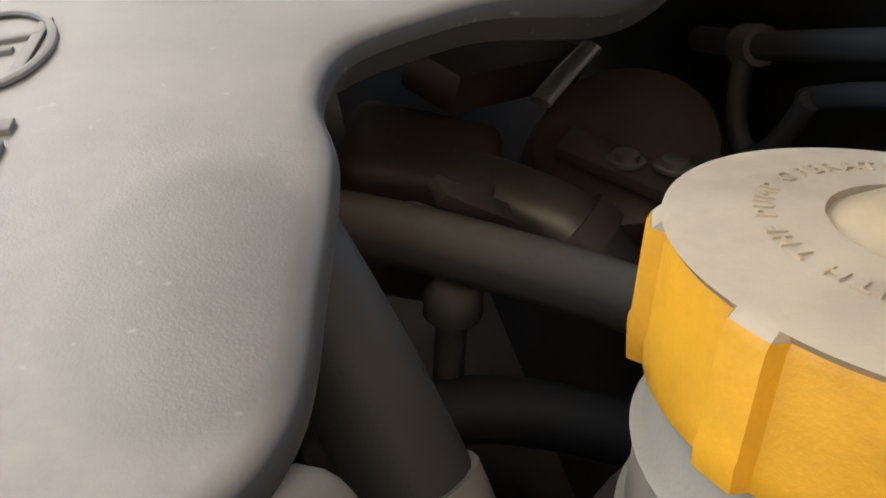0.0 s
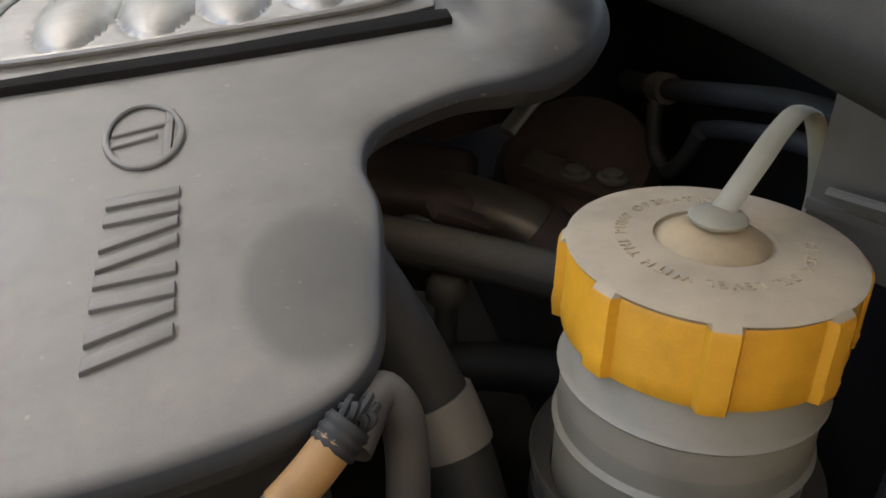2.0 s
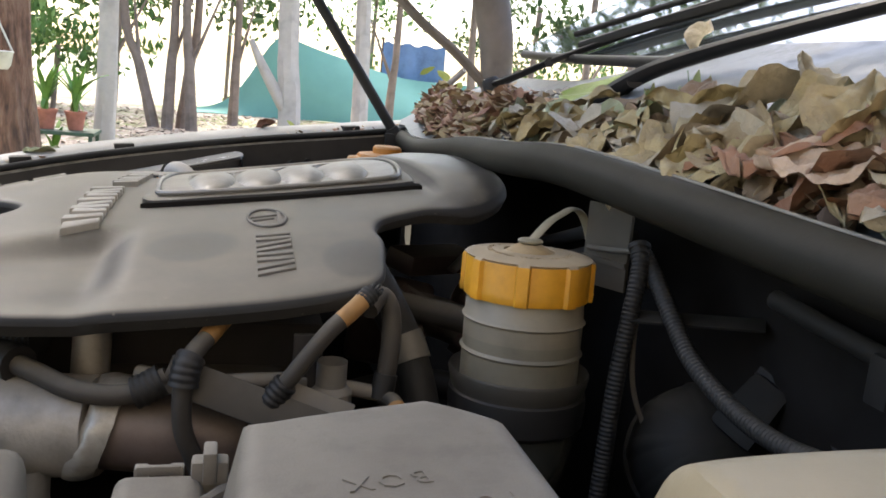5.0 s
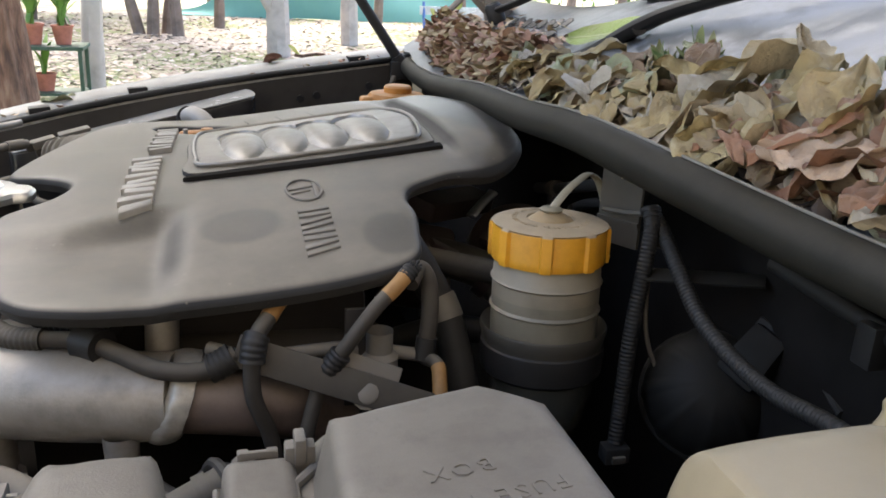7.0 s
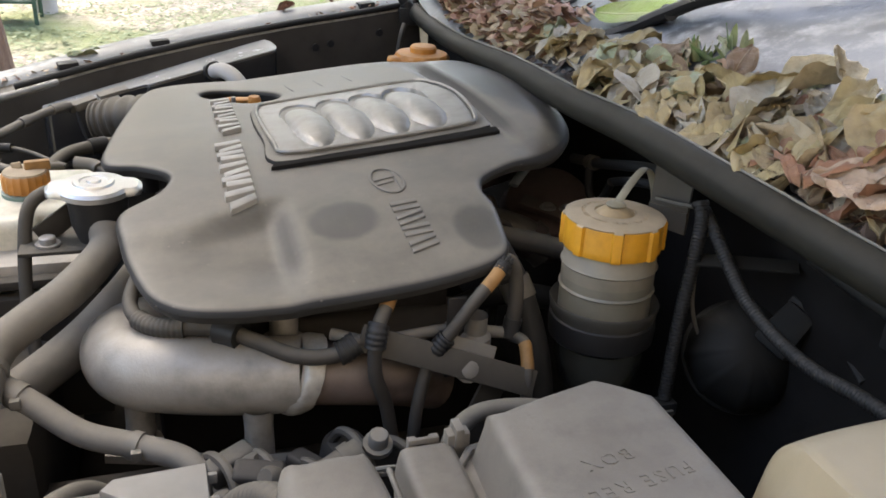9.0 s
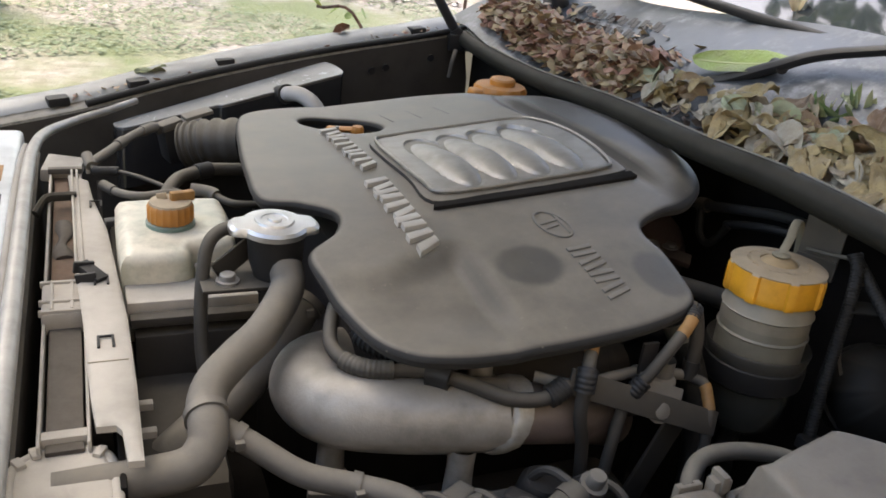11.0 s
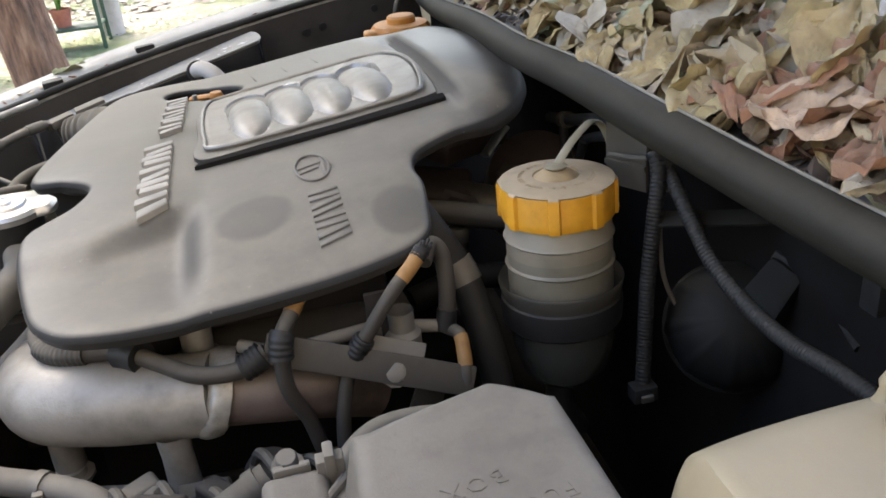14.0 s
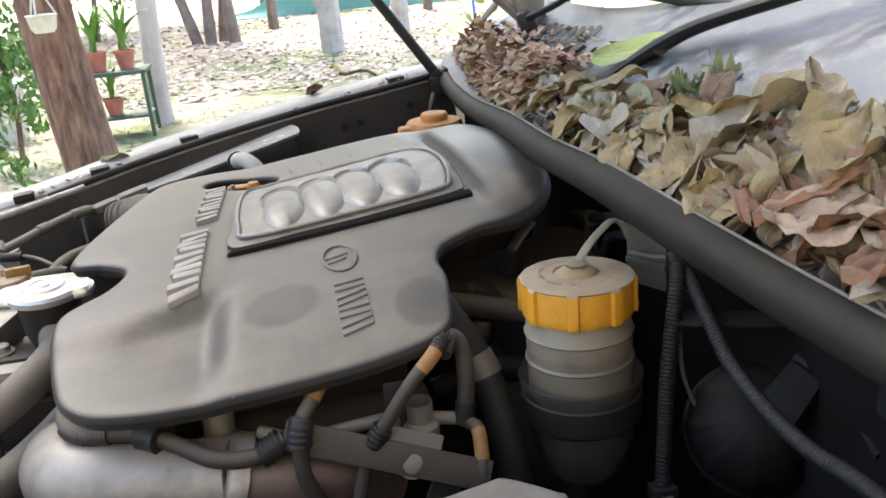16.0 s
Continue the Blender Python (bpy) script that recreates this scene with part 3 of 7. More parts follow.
def letters(words, size, depth, place):
    """Raised letters; place(s) gives the pose for the letter that begins s metres along the line."""
    bm = bmesh.new()
    s = 0.0
    for ch in words:
        if ch == " ":
            s += size * 0.45
            continue
        cu = bpy.data.curves.new("ch", "FONT")
        cu.body, cu.size, cu.extrude, cu.resolution_u = ch, size, depth, 2
        ob = new("ch", cu)
        me = bpy.data.meshes.new_from_object(ob.evaluated_get(bpy.context.evaluated_depsgraph_get()))
        wide = max((v.co.x for v in me.vertices), default=size * 0.5)
        me.transform(place(s))
        bm.from_mesh(me)
        bpy.data.objects.remove(ob)
        bpy.data.curves.remove(cu)
        bpy.data.meshes.remove(me)
        s += wide + size * 0.14
    return bm


RX = 0.004


def build_reservoir():
    z = 0.95
    t = thing("steering_fluid_reservoir", (RX, 0, z), "milky steering fluid reservoir with faded orange screw cap", "reservoir")
    part("filled_body", lathe([(0.0405, 0.055), (0.0425, 0.06), (0.0425, 0.0925), (0.0442, 0.0945), (0.0425, 0.0965), (0.0425, 0.1045)], (RX, 0, z), 56), "fluid", t, "milky plastic darkened by fluid")
    body = part("body", lathe([(0.0425, 0.1045), (0.0425, 0.1155), (0.0442, 0.1175), (0.0425, 0.1195), (0.0415, 0.14), (0.0, 0.14)], (RX, 0, z), 56), "bottle", t)
    part("flange", lathe([(0.0465, 0.061), (0.0490, 0.069), (0.0510, 0.078), (0.0502, 0.0800), (0.048, 0.076), (0.043, 0.071)], (RX, 0, z), 56), "flange", t, "dusty smoked dished flange")
    part("holder_ring", lathe([(0.046, 0.040), (0.0490, 0.043), (0.0500, 0.056), (0.0495, 0.064), (0.047, 0.066)], (RX, 0, z), 56), "black", t, "black plastic clamp ring")
    part("lower_bowl", lathe([(0.0, -0.012), (0.030, -0.012), (0.036, -0.004), (0.042, 0.02), (0.044, 0.041)], (RX, 0, z), 48), "smoke", t, "dark translucent lower bowl")
    part("outlet", tube([(0.0, 0.0, 0.94), (0.0, 0.005, 0.90), (0.02, 0.02, 0.86)], 0.012), "rubber", t)
    cap = part("cap", lathe([(0.0415, 0.1330), (0.0470, 0.1334), (0.0476, 0.1385), (0.0472, 0.1397), (0.0472, 0.1585), (0.0465, 0.1605)], (RX, 0, z), 192, (0, 0, 1), teeth), "cap_side", t, "orange ribbed cap rim")
    part("cap_face", lathe([(0.0465, 0.1603), (0.0450, 0.1620), (0.0435, 0.1626), (0.032, 0.1643), (0.0185, 0.1652), (0.0180, 0.1640), (0.0172, 0.1641)], (RX, 0, z), 192, (0, 0, 1), teeth), "cap_top", cap, "dust-faded cap face")
    part("cap_dome", lathe([(0.0174, 0.1639), (0.0165, 0.1650), (0.0120, 0.1680), (0.0085, 0.1697), (0.0, 0.1702)], (RX, 0, z), 40), "dome", cap, "stained tan cap dome")
    r = 0.0265
    start = radians(-15)
    words = "CHECK OIL LEVEL WITH THE PUMP OPERATING"
    def around(s):
        a = start - s / r
        return Matrix.Translation((RX + r * math.cos(a), r * math.sin(a), z + 0.1646)) @ Matrix.Rotation(a - math.pi / 2, 4, "Z")
    part("lettering", letters(words, 0.0052, 0.0004, around), "cap_top", cap, "moulded words round the cap")
    part("vent_button", lathe([(0.0, 0.1695), (0.0055, 0.1695), (0.0088, 0.1712), (0.0090, 0.1722), (0.0075, 0.1735), (0.0, 0.1742)], (RX, 0, z), 28), "strap", cap, "white vent button")
    path = spline([(0.006, 0.002, 1.1225), (0.020, 0.010, 1.134), (0.034, 0.022, 1.139), (0.047, 0.031, 1.1425), (0.058, 0.037, 1.136), (0.067, 0.041, 1.118), (0.071, 0.043, 1.10), (0.066, 0.040, 1.08)], 8)
    part("strap", tube(path, 0.0042, 10, 1, 0.35, smooth_path=False), "strap", t, "yellowed white retaining strap")
    # it leans back by two degrees, about the middle of its cap
    t.matrix_world = Matrix.Translation((RX, 0, 1.11)) @ Matrix.Rotation(radians(-2), 4, "X") @ Matrix.Translation((0, 0, z - 1.11))
    return t


build_reservoir()

# ---- fuse box, relay box, filter box ----


def build_fuse_box():
    t = thing("fuse_box", (-0.14, -0.3, 0.93), "dusty grey fuse and relay box with moulded words", "fuse box")
    lo = [(-0.200, -0.205), (-0.112, -0.190), (-0.100, -0.190), (-0.076, -0.212), (-0.072, -0.225), (-0.072, -0.385), (-0.080, -0.398), (-0.205, -0.412), (-0.214, -0.400), (-0.212, -0.22)]
    hi = [(x + (0.016 if x < -0.14 else -0.010), y + (0.008 if y < -0.3 else -0.010)) for x, y in lo]
    loop = [(v.x, v.y) for v in spline([(*p, 0) for p in hi], 4, True)]
    top = lambda x, y, g: 1.086 + 0.03 * (x + 0.14) - 0.008 * (1 - math.sqrt(max(0, 1 - max(0, 1 - g / 0.010) ** 2))) - 0.03 * max(0, (-0.2 - y) - 0.16)
    cover = part("lid", sheet(loop, top, 0.012, (), (0.001, 0.0025, 0.005, 0.008, 0.011), 0.036, -0.008), "lid", t)
    part("body", prism([(x, y) for x, y in lo], 0.93, 1.045, 0.003), "lid", t)
    lip = [(x * 1.0, y, 1.046) for x, y in lo]
    part("lip", tube(lip + lip[:1], 0.0032, 8, 1, smooth_path=False, cap=False), "lid", t)
    for x, y in ((-0.207, -0.198), (-0.118, -0.409)):
        c = part("clip", box(x - 0.008, x + 0.008, y - 0.005, y + 0.005, 1.03, 1.058, 0.002), "lid", t, "moulded snap clip")
        part("clip_tongue", box(x - 0.003, x + 0.003, y - 0.007, y + 0.007, 1.048, 1.063, 0.0015), "lid", c)
    def line(x, y):
        return lambda s: Matrix.Translation((x - s, y - 0.14 * s, top(x - s, y, 1) + 0.0001)) @ Matrix.Rotation(math.pi + 0.14, 4, "Z")
    part("lettering", joined(letters("FUSE RELAY", 0.0140, 0.0004, line(-0.100, -0.292)), letters("BOX", 0.0140, 0.0004, line(-0.128, -0.272))), "lid", cover, "moulded words on the lid")
    return t


build_fuse_box()


def build_relay_box():
    t = thing("relay_box", (-0.226, -0.3, 0.92), "narrow dusty grey relay box with lid ribs", "relay box")
    part("body", box(-0.248, -0.204, -0.44, -0.194, 0.92, 1.035, 0.004), "lid", t)
    cover = part("lid", box(-0.249, -0.207, -0.441, -0.193, 1.026, 1.051, 0.007, 4, 0.003), "lid", t)
    rim = [(-0.250, -0.442, 1.029), (-0.250, -0.192, 1.029), (-0.206, -0.192, 1.029), (-0.206, -0.442, 1.029)]
    part("lid_rim", tube(rim + rim[:1], 0.0022, 8, 1, smooth_path=False, cap=False), "lid", cover)
    for x in (-0.236, -0.221):
        part("catch", box(x - 0.003, x + 0.003, -0.196, -0.190, 1.036, 1.0525, 0.001), "lid", cover)
    part("catch_bar", box(-0.238, -0.219, -0.1965, -0.1935, 1.049, 1.0535, 0.001), "lid", cover)
    part("cable_tube", tube([(-0.21, -0.20, 1.0), (-0.196, -0.185, 0.99), (-0.20, -0.15, 0.94)], 0.012, 12, 8, 1, 0.0018, 0.005), "rubber", t, "corrugated black cable tube")
    return t


build_relay_box()


def build_filter_box():
    t = thing("filter_box", (-0.3, -0.33, 0.9), "dusty grey plastic fuel filter box with hose neck", "filter box")
    loop = spline([(-0.328, -0.240, 0), (-0.31, -0.231, 0), (-0.284, -0.230, 0), (-0.272, -0.240, 0), (-0.264, -0.34, 0), (-0.262, -0.44, 0), (-0.30, -0.45, 0), (-0.328, -0.44, 0), (-0.331, -0.34, 0)], 5, True)
    part("shell", sheet(loop, lambda x, y, g: 1.083 - 0.012 * (1 - math.sqrt(max(0, 1 - max(0, 1 - g / 0.012) ** 2))), 0.01, (), (0.001, 0.003, 0.006, 0.010), 0.16), "lid", t)
    neck = part("neck", tube([(-0.318, -0.25, 1.06), (-0.335, -0.215, 1.045), (-0.352, -0.195, 1.02), (-0.355, -0.19, 0.98)], 0.0080, 16, 8, 1, 0.0008, 0.005), "cable", t, "ribbed rubber neck")
    part("clamp", tube([(-0.349, -0.200, 1.027), (-0.3515, -0.1965, 1.018)], 0.0098, 16, 2), "clamp", neck)
    return t


build_filter_box()

# ---- battery ----


def build_battery():
    t = thing("battery", (-0.43, -0.26, 0.84), "dusty grey car battery with worn cream label", "battery")
    part("case", box(-0.520, -0.366, -0.42, -0.128, 0.84, 0.996, 0.006), "lid", t)
    part("cover", prism([(-0.432, -0.146), (-0.424, -0.136), (-0.364, -0.133), (-0.362, -0.30), (-0.416, -0.30), (-0.418, -0.158)], 0.99, 1.011, 0.002), "battery_lid", t, "pale dusty battery lid")
    label = part("label", prism([(-0.468, -0.172), (-0.460, -0.160), (-0.430, -0.160), (-0.4225, -0.168), (-0.4205, -0.18), (-0.4185, -0.30), (-0.471, -0.30)], 0.994, 1.0035, 0.001), "label", t, "cream label with worn print")
    rp = random.Random(12)
    for i in range(9):
        y, x = -0.176 - i * 0.010, -0.464 + rp.uniform(0, 0.006)
        while x < -0.430:
            w = rp.uniform(0.003, 0.009)
            part("print_bar", box(x, x + w, y - rp.uniform(0.0016, 0.003), y, 1.0030, 1.0039, 0.0002, 1), "ink_fade", label)
            x += w + rp.uniform(0.001, 0.004)
    part("print_bar", box(-0.424, -0.421, -0.29, -0.215, 1.0106, 1.0114, 0.0002, 1), "hose", t)
    part("edge_rail", box(-0.494, -0.470, -0.30, -0.138, 0.99, 1.004, 0.002), "pale_green", t)
    for i in range(5):
        part("lid_tooth", box(-0.366, -0.3575, -0.144 - i * 0.024, -0.1405 - i * 0.024, 1.000, 1.008, 0.001), "battery_lid", t)
    part("hold_down", moved(box(-0.10, 0.10, -0.012, 0.012, 0, 0.003, 0.001), pose(-0.38, -0.275, 1.016, 0, 0, 6)), "clamp", t, "dull steel hold-down strap")
    rod = part("stud", tube([(-0.330, -0.215, 0.93), (-0.330, -0.215, 1.035)], 0.003, 10, 1), "steel", t, "threaded steel stud")
    part("nut", bolt((-0.330, -0.215, 1.0), 0.008), "steel", rod)
    return t


build_battery()


def build_terminal_cover():
    t = thing("terminal_cover", (-0.51, -0.19, 0.996), "dusty red plastic battery terminal cover", "terminal cover")
    part("hood", box(-0.534, -0.487, -0.215, -0.158, 0.997, 1.040, 0.003, 2, 0.0), "red", t)
    part("skirt", box(-0.537, -0.485, -0.221, -0.155, 0.997, 1.018, 0.002), "red", t)
    part("lug", box(-0.496, -0.484, -0.160, -0.150, 1.015, 1.040, 0.0015), "lid", t)
    part("cable", tube([(-0.535, -0.20, 1.01), (-0.57, -0.21, 1.005), (-0.62, -0.20, 0.99), (-0.66, -0.22, 0.97)], 0.009), "hose", t)
    return t


build_terminal_cover()

# ---- washer tank ----


def build_washer_tank():
    t = thing("washer_tank", (0.04, -0.4, 0.85), "yellowed translucent plastic washer tank with open filler neck", "tank")
    loop = spline([(-0.085, -0.345, 0), (-0.073, -0.314, 0), (-0.040, -0.301, 0), (0.03, -0.296, 0), (0.11, -0.298, 0), (0.16, -0.31, 0), (0.17, -0.42, 0), (0.15, -0.52, 0), (0.0, -0.53, 0), (-0.07, -0.50, 0), (-0.10, -0.42, 0)], 6, True)
    def top(x, y, g):
        r = 0.03
        step = 0.034 * ease((-0.050 - x) / 0.014)
        return 1.113 - step - r * (1 - math.sqrt(max(0, 1 - max(0, 1 - g / r) ** 2)))
    part("shell", sheet(loop, top, 0.004, (), (0.001, 0.003, 0.006, 0.010, 0.016, 0.024), 0.22), "tank", t)
    part("filler_neck", lathe([(0.017, 0.0), (0.017, 0.010), (0.015, 0.012), (0.0115, 0.012), (0.0115, -0.02), (0.0, -0.02)], (0.045, -0.340, 1.108), 28), "tank", t)
    part("neck_hole", lathe([(0.0, 0.0), (0.0113, 0.0)], (0.045, -0.340, 1.1105), 24), "black", t)
    part("knob", lathe([(0.008, 0.0), (0.0055, 0.006), (0.0045, 0.010), (0.0052, 0.014), (0.0035, 0.018), (0, 0.0185)], (0.045, -0.316, 1.107), 20), "tank", t)
    return t


build_washer_tank()

# ---- intake pipe, hoses and cables at the engine's near side ----


def build_intake_pipe():
    t = thing("intake_pipe", (-0.35, 0.03, 0.9), "dusty cast alloy intake pipe with welded seam", "pipe")
    path = [(-0.375, 0.165, 0.945), (-0.412, 0.130, 0.962), (-0.426, 0.085, 0.975), (-0.412, 0.042, 0.983), (-0.370, 0.015, 0.988), (-0.32, -0.003, 0.991), (-0.278, -0.014, 0.994)]
    part("cast_bend", tube(path, lambda u: 0.038 - 0.006 * u, 28, 8), "alloy", t)
    seam = tube([(-0.289, -0.0115, 0.9925), (-0.281, -0.0135, 0.9935), (-0.271, -0.016, 0.9945)], lambda u: 0.0318 + 0.0020 * math.sin(math.pi * u), 48, 10)
    for v in seam.verts:
        out = v.co - Vector((-0.279, -0.014, 0.9935))
        side = math.atan2(out.z, out.y)
        v.co += Vector((0.016 * math.sin(side - 0.5) + 0.0015 * noise.noise(v.co * 160), 0, 0)) + out * 0.018 * noise.noise(v.co * 130 + Vector((3, 1, 0)))
    part("weld_seam", seam, "weld", t, "uneven pale weld bead")
    part("outlet", tube([(-0.273, -0.015, 0.994), (-0.235, -0.021, 0.992), (-0.20, -0.018, 0.984), (-0.16, -0.005, 0.965)], 0.027, 24), "rust", t, "brown-stained pipe end")
    for x, y, z in ((-0.415, 0.045, 0.945), (-0.318, -0.022, 0.952)):
        s = part("stub", lathe([(0.013, -0.03), (0.012, 0.0), (0.013, 0.02)], (x, y, z), 16), "alloy", t)
        part("ear", bolt((x, y - 0.004, z - 0.040), 0.012, (0, 0, 1), 0.01), "alloy", s)
    part("rail", moved(box(-0.06, 0.06, -0.005, 0.005, -0.004, 0.004, 0.001), pose(-0.385, 0.0, 0.913, 0, 4, -12)), "clamp", t)
    up = part("riser", tube([(-0.290, 0.02, 1.0), (-0.288, 0.03, 1.055)], 0.0125, 16), "alloy", t)
    part("riser_flange", lathe([(0.019, 0), (0.019, 0.006), (0.013, 0.008)], (-0.291, 0.02, 1.003), 16), "alloy", up)
    return t


build_intake_pipe()


def hose(name, pts, r, mat, label, category="hose", seg=14, clamps=(), ribs=0.0, pitch=0.005, bands=()):
    """A hose as a thing, with clamps at shares of its length and wrapped bands."""
    path = spline(pts, 8)
    t = thing(name, path[0], label, category)
    h = part("tube", tube(path, r, seg, 1, 1, ribs, pitch, False), mat, t)
    n = len(path) - 1
    for c in clamps:
        i = min(n - 1, max(0, int(c * n)))
        a, d = path[i], (path[i + 1] - path[i]).normalized()
        k = part("clamp", tube([a - d * 0.004, a, a + d * 0.004], r * 1.10 + 0.0006, seg, 1, smooth_path=False), "clamp", t, "dull spring clamp")
        part("clamp_ear", box(a.x - 0.004, a.x + 0.004, a.y - r - 0.006, a.y - r + 0.002, a.z - 0.003, a.z + 0.005, 0.001), "clamp", k)
    for a, b, m, grow, what in bands:
        i, j = int(a * n), max(int(a * n) + 1, int(b * n))
        ribbed = 0.0006 if "ribbed" in what else 0.0
        part("band", tube(path[i : j + 1], r * grow, seg, 1, 1, ribbed, 0.0042, smooth_path=False), m, t, what)
    return t


TAPE = "tan cloth tape wrap"
CLIP = "ribbed black plastic clip"
hose("radiator_hose", [(-0.434, 0.170, 1.060), (-0.436, 0.151, 1.045), (-0.465, 0.107, 1.030), (-0.494, 0.084, 1.018), (-0.516, 0.061, 1.010), (-0.525, 0.039, 1.004), (-0.526, 0.017, 1.0), (-0.530, 0.002, 0.990), (-0.546, -0.009, 0.982), (-0.585, -0.006, 0.976), (-0.64, -0.006, 0.974)], 0.0162, "hose_pale", "dusty black upper radiator hose", seg=20, clamps=(0.56,))
hose("lower_radiator_hose", [(-0.40, 0.21, 1.0), (-0.43, 0.185, 0.975), (-0.47, 0.15, 0.95), (-0.52, 0.11, 0.93), (-0.58, 0.08, 0.90)], 0.020, "hose_pale", "dusty brown-grey lower coolant hose", seg=18, clamps=(0.06,))
hose("heater_hose", [(-0.515, 0.026, 0.990), (-0.490, 0.010, 0.978), (-0.455, -0.014, 0.962), (-0.415, -0.030, 0.955), (-0.375, -0.055, 0.950), (-0.35, -0.09, 0.93)], 0.0105, "hose_pale", "dusty thin coolant branch hose with clamps", clamps=(0.12, 0.62))
hose("overflow_hose", [(-0.468, 0.205, 1.086), (-0.488, 0.203, 1.086), (-0.503, 0.196, 1.072), (-0.510, 0.185, 1.03), (-0.512, 0.17, 0.98), (-0.508, 0.15, 0.93)], 0.0065, "hose", "thin black overflow hose", seg=12, clamps=(0.1,))
hose("wiring_loom", [(-0.385, 0.13, 1.06), (-0.405, 0.10, 1.045), (-0.414, 0.065, 1.030), (-0.395, 0.034, 1.026), (-0.345, 0.012, 1.030), (-0.318, -0.012, 1.030), (-0.288, -0.036, 1.026), (-0.258, -0.042, 1.026), (-0.236, -0.040, 1.036)], 0.0066, "cable", "taped wiring loom hanging under the engine cover", "cable", 12, (), 0, 0, ((0.32, 0.44, "hose", 1.25, "ribbed sleeve"), (0.50, 0.58, "black", 1.9, "square black loom clip"), (0.90, 0.99, "rubber", 1.5, CLIP)))
hose("loom_sleeve", [(-0.375, 0.10, 1.05), (-0.385, 0.07, 1.035), (-0.36, 0.04, 1.034), (-0.32, 0.02, 1.04)], 0.009, "rubber", "corrugated black loom sleeve", "cable", 12, (), 0.0014, 0.005)
hose("injector_cable", [(-0.200, -0.012, 1.070), (-0.212, -0.030, 1.060), (-0.224, -0.047, 1.046), (-0.226, -0.052, 1.010), (-0.215, -0.048, 0.975), (-0.207, -0.045, 0.93)], 0.0060, "cable", "black sensor cable with tan tape", "cable", 12, (), 0, 0, ((0.02, 0.24, "tape", 1.05, TAPE), (0.36, 0.48, "black", 1.45, CLIP)))
frayed = hose("injector_cable", [(-0.116, -0.036, 1.088), (-0.126, -0.042, 1.080), (-0.140, -0.047, 1.068), (-0.160, -0.049, 1.042), (-0.178, -0.048, 1.014), (-0.190, -0.056, 0.975), (-0.195, -0.06, 0.92)], 0.0056, "cable", "black sensor cable with tan tape and frayed tip", "cable", 12, (), 0, 0, ((0.04, 0.26, "tape", 1.05, TAPE), (0.56, 0.64, "black", 1.4, CLIP)))
for i in range(9):
    a = 0.7 * i
    tip = Vector((-0.110 + 0.004 * math.cos(a), -0.032 + 0.004 * math.sin(a), 1.092 + 0.003 * math.sin(2.3 * i)))
    part("frayed_strand", tube([(-0.1145 + 0.003 * math.cos(a), -0.0350, 1.0885 + 0.003 * math.sin(a)), tip, tip + Vector((0.001 * math.cos(3 * a), 0.002, -0.002 * math.sin(a)))], 0.0013, 6, 4), "rubber", frayed)
part("cable_end", tube([(-0.1185, -0.0375, 1.0855), (-0.1125, -0.0335, 1.0905)], 0.0062, 10, 1, 1, 0.0005, 0.003), "rubber", frayed, "split black cable end")
hose("injector_cable", [(-0.100, -0.030, 1.018), (-0.094, -0.046, 1.020), (-0.094, -0.056, 1.010), (-0.096, -0.066, 0.995), (-0.098, -0.072, 0.96)], 0.0052, "cable", "short black cable with tan tape", "cable", 12, (), 0, 0, ((0.30, 0.66, "tape", 1.08, TAPE),))
hose("breather_hose", [(-0.113, -0.030, 1.078), (-0.103, -0.016, 1.084), (-0.096, -0.018, 1.074), (-0.096, -0.026, 1.05), (-0.101, -0.032, 1.018)], 0.0066, "cable", "short grey breather hose loop", seg=14, bands=((0.9, 1.0, "black", 1.2, "hose end collar"),))
hose("fuel_pipe", [(-0.255, -0.015, 1.030), (-0.225, -0.034, 1.030), (-0.18, -0.030, 1.030), (-0.15, -0.026, 1.028), (-0.10, -0.030, 1.020)], 0.0052, "hose_pale", "dusty metal fuel pipe across the engine", "pipe", 12, (0.72,))
hose("steering_hose", [(-0.104, 0.055, 1.09), (-0.085, 0.035, 1.058), (-0.071, 0.018, 1.026), (-0.063, -0.005, 0.985), (-0.058, -0.02, 0.93), (-0.06, -0.03, 0.88)], 0.0135, "rubber", "thick black steering return hose", seg=18, bands=((0.30, 0.42, "clamp", 1.12, "broad dull hose clamp"),))
hose("cross_pipe", [(-0.135, 0.190, 1.030), (-0.10, 0.176, 1.031), (-0.066, 0.160, 1.031), (-0.030, 0.142, 1.028), (0.004, 0.124, 1.024), (0.05, 0.10, 1.015), (0.08, 0.085, 1.0)], 0.0118, "hose", "dusty black turbo oil hose behind the reservoir", seg=18)
hose("dark_pipe", [(-0.10, 0.13, 0.955), (-0.05, 0.14, 0.962), (-0.01, 0.135, 0.962), (0.05, 0.12, 0.95)], 0.013, "rubber", "black hose low beside the engine", seg=16)


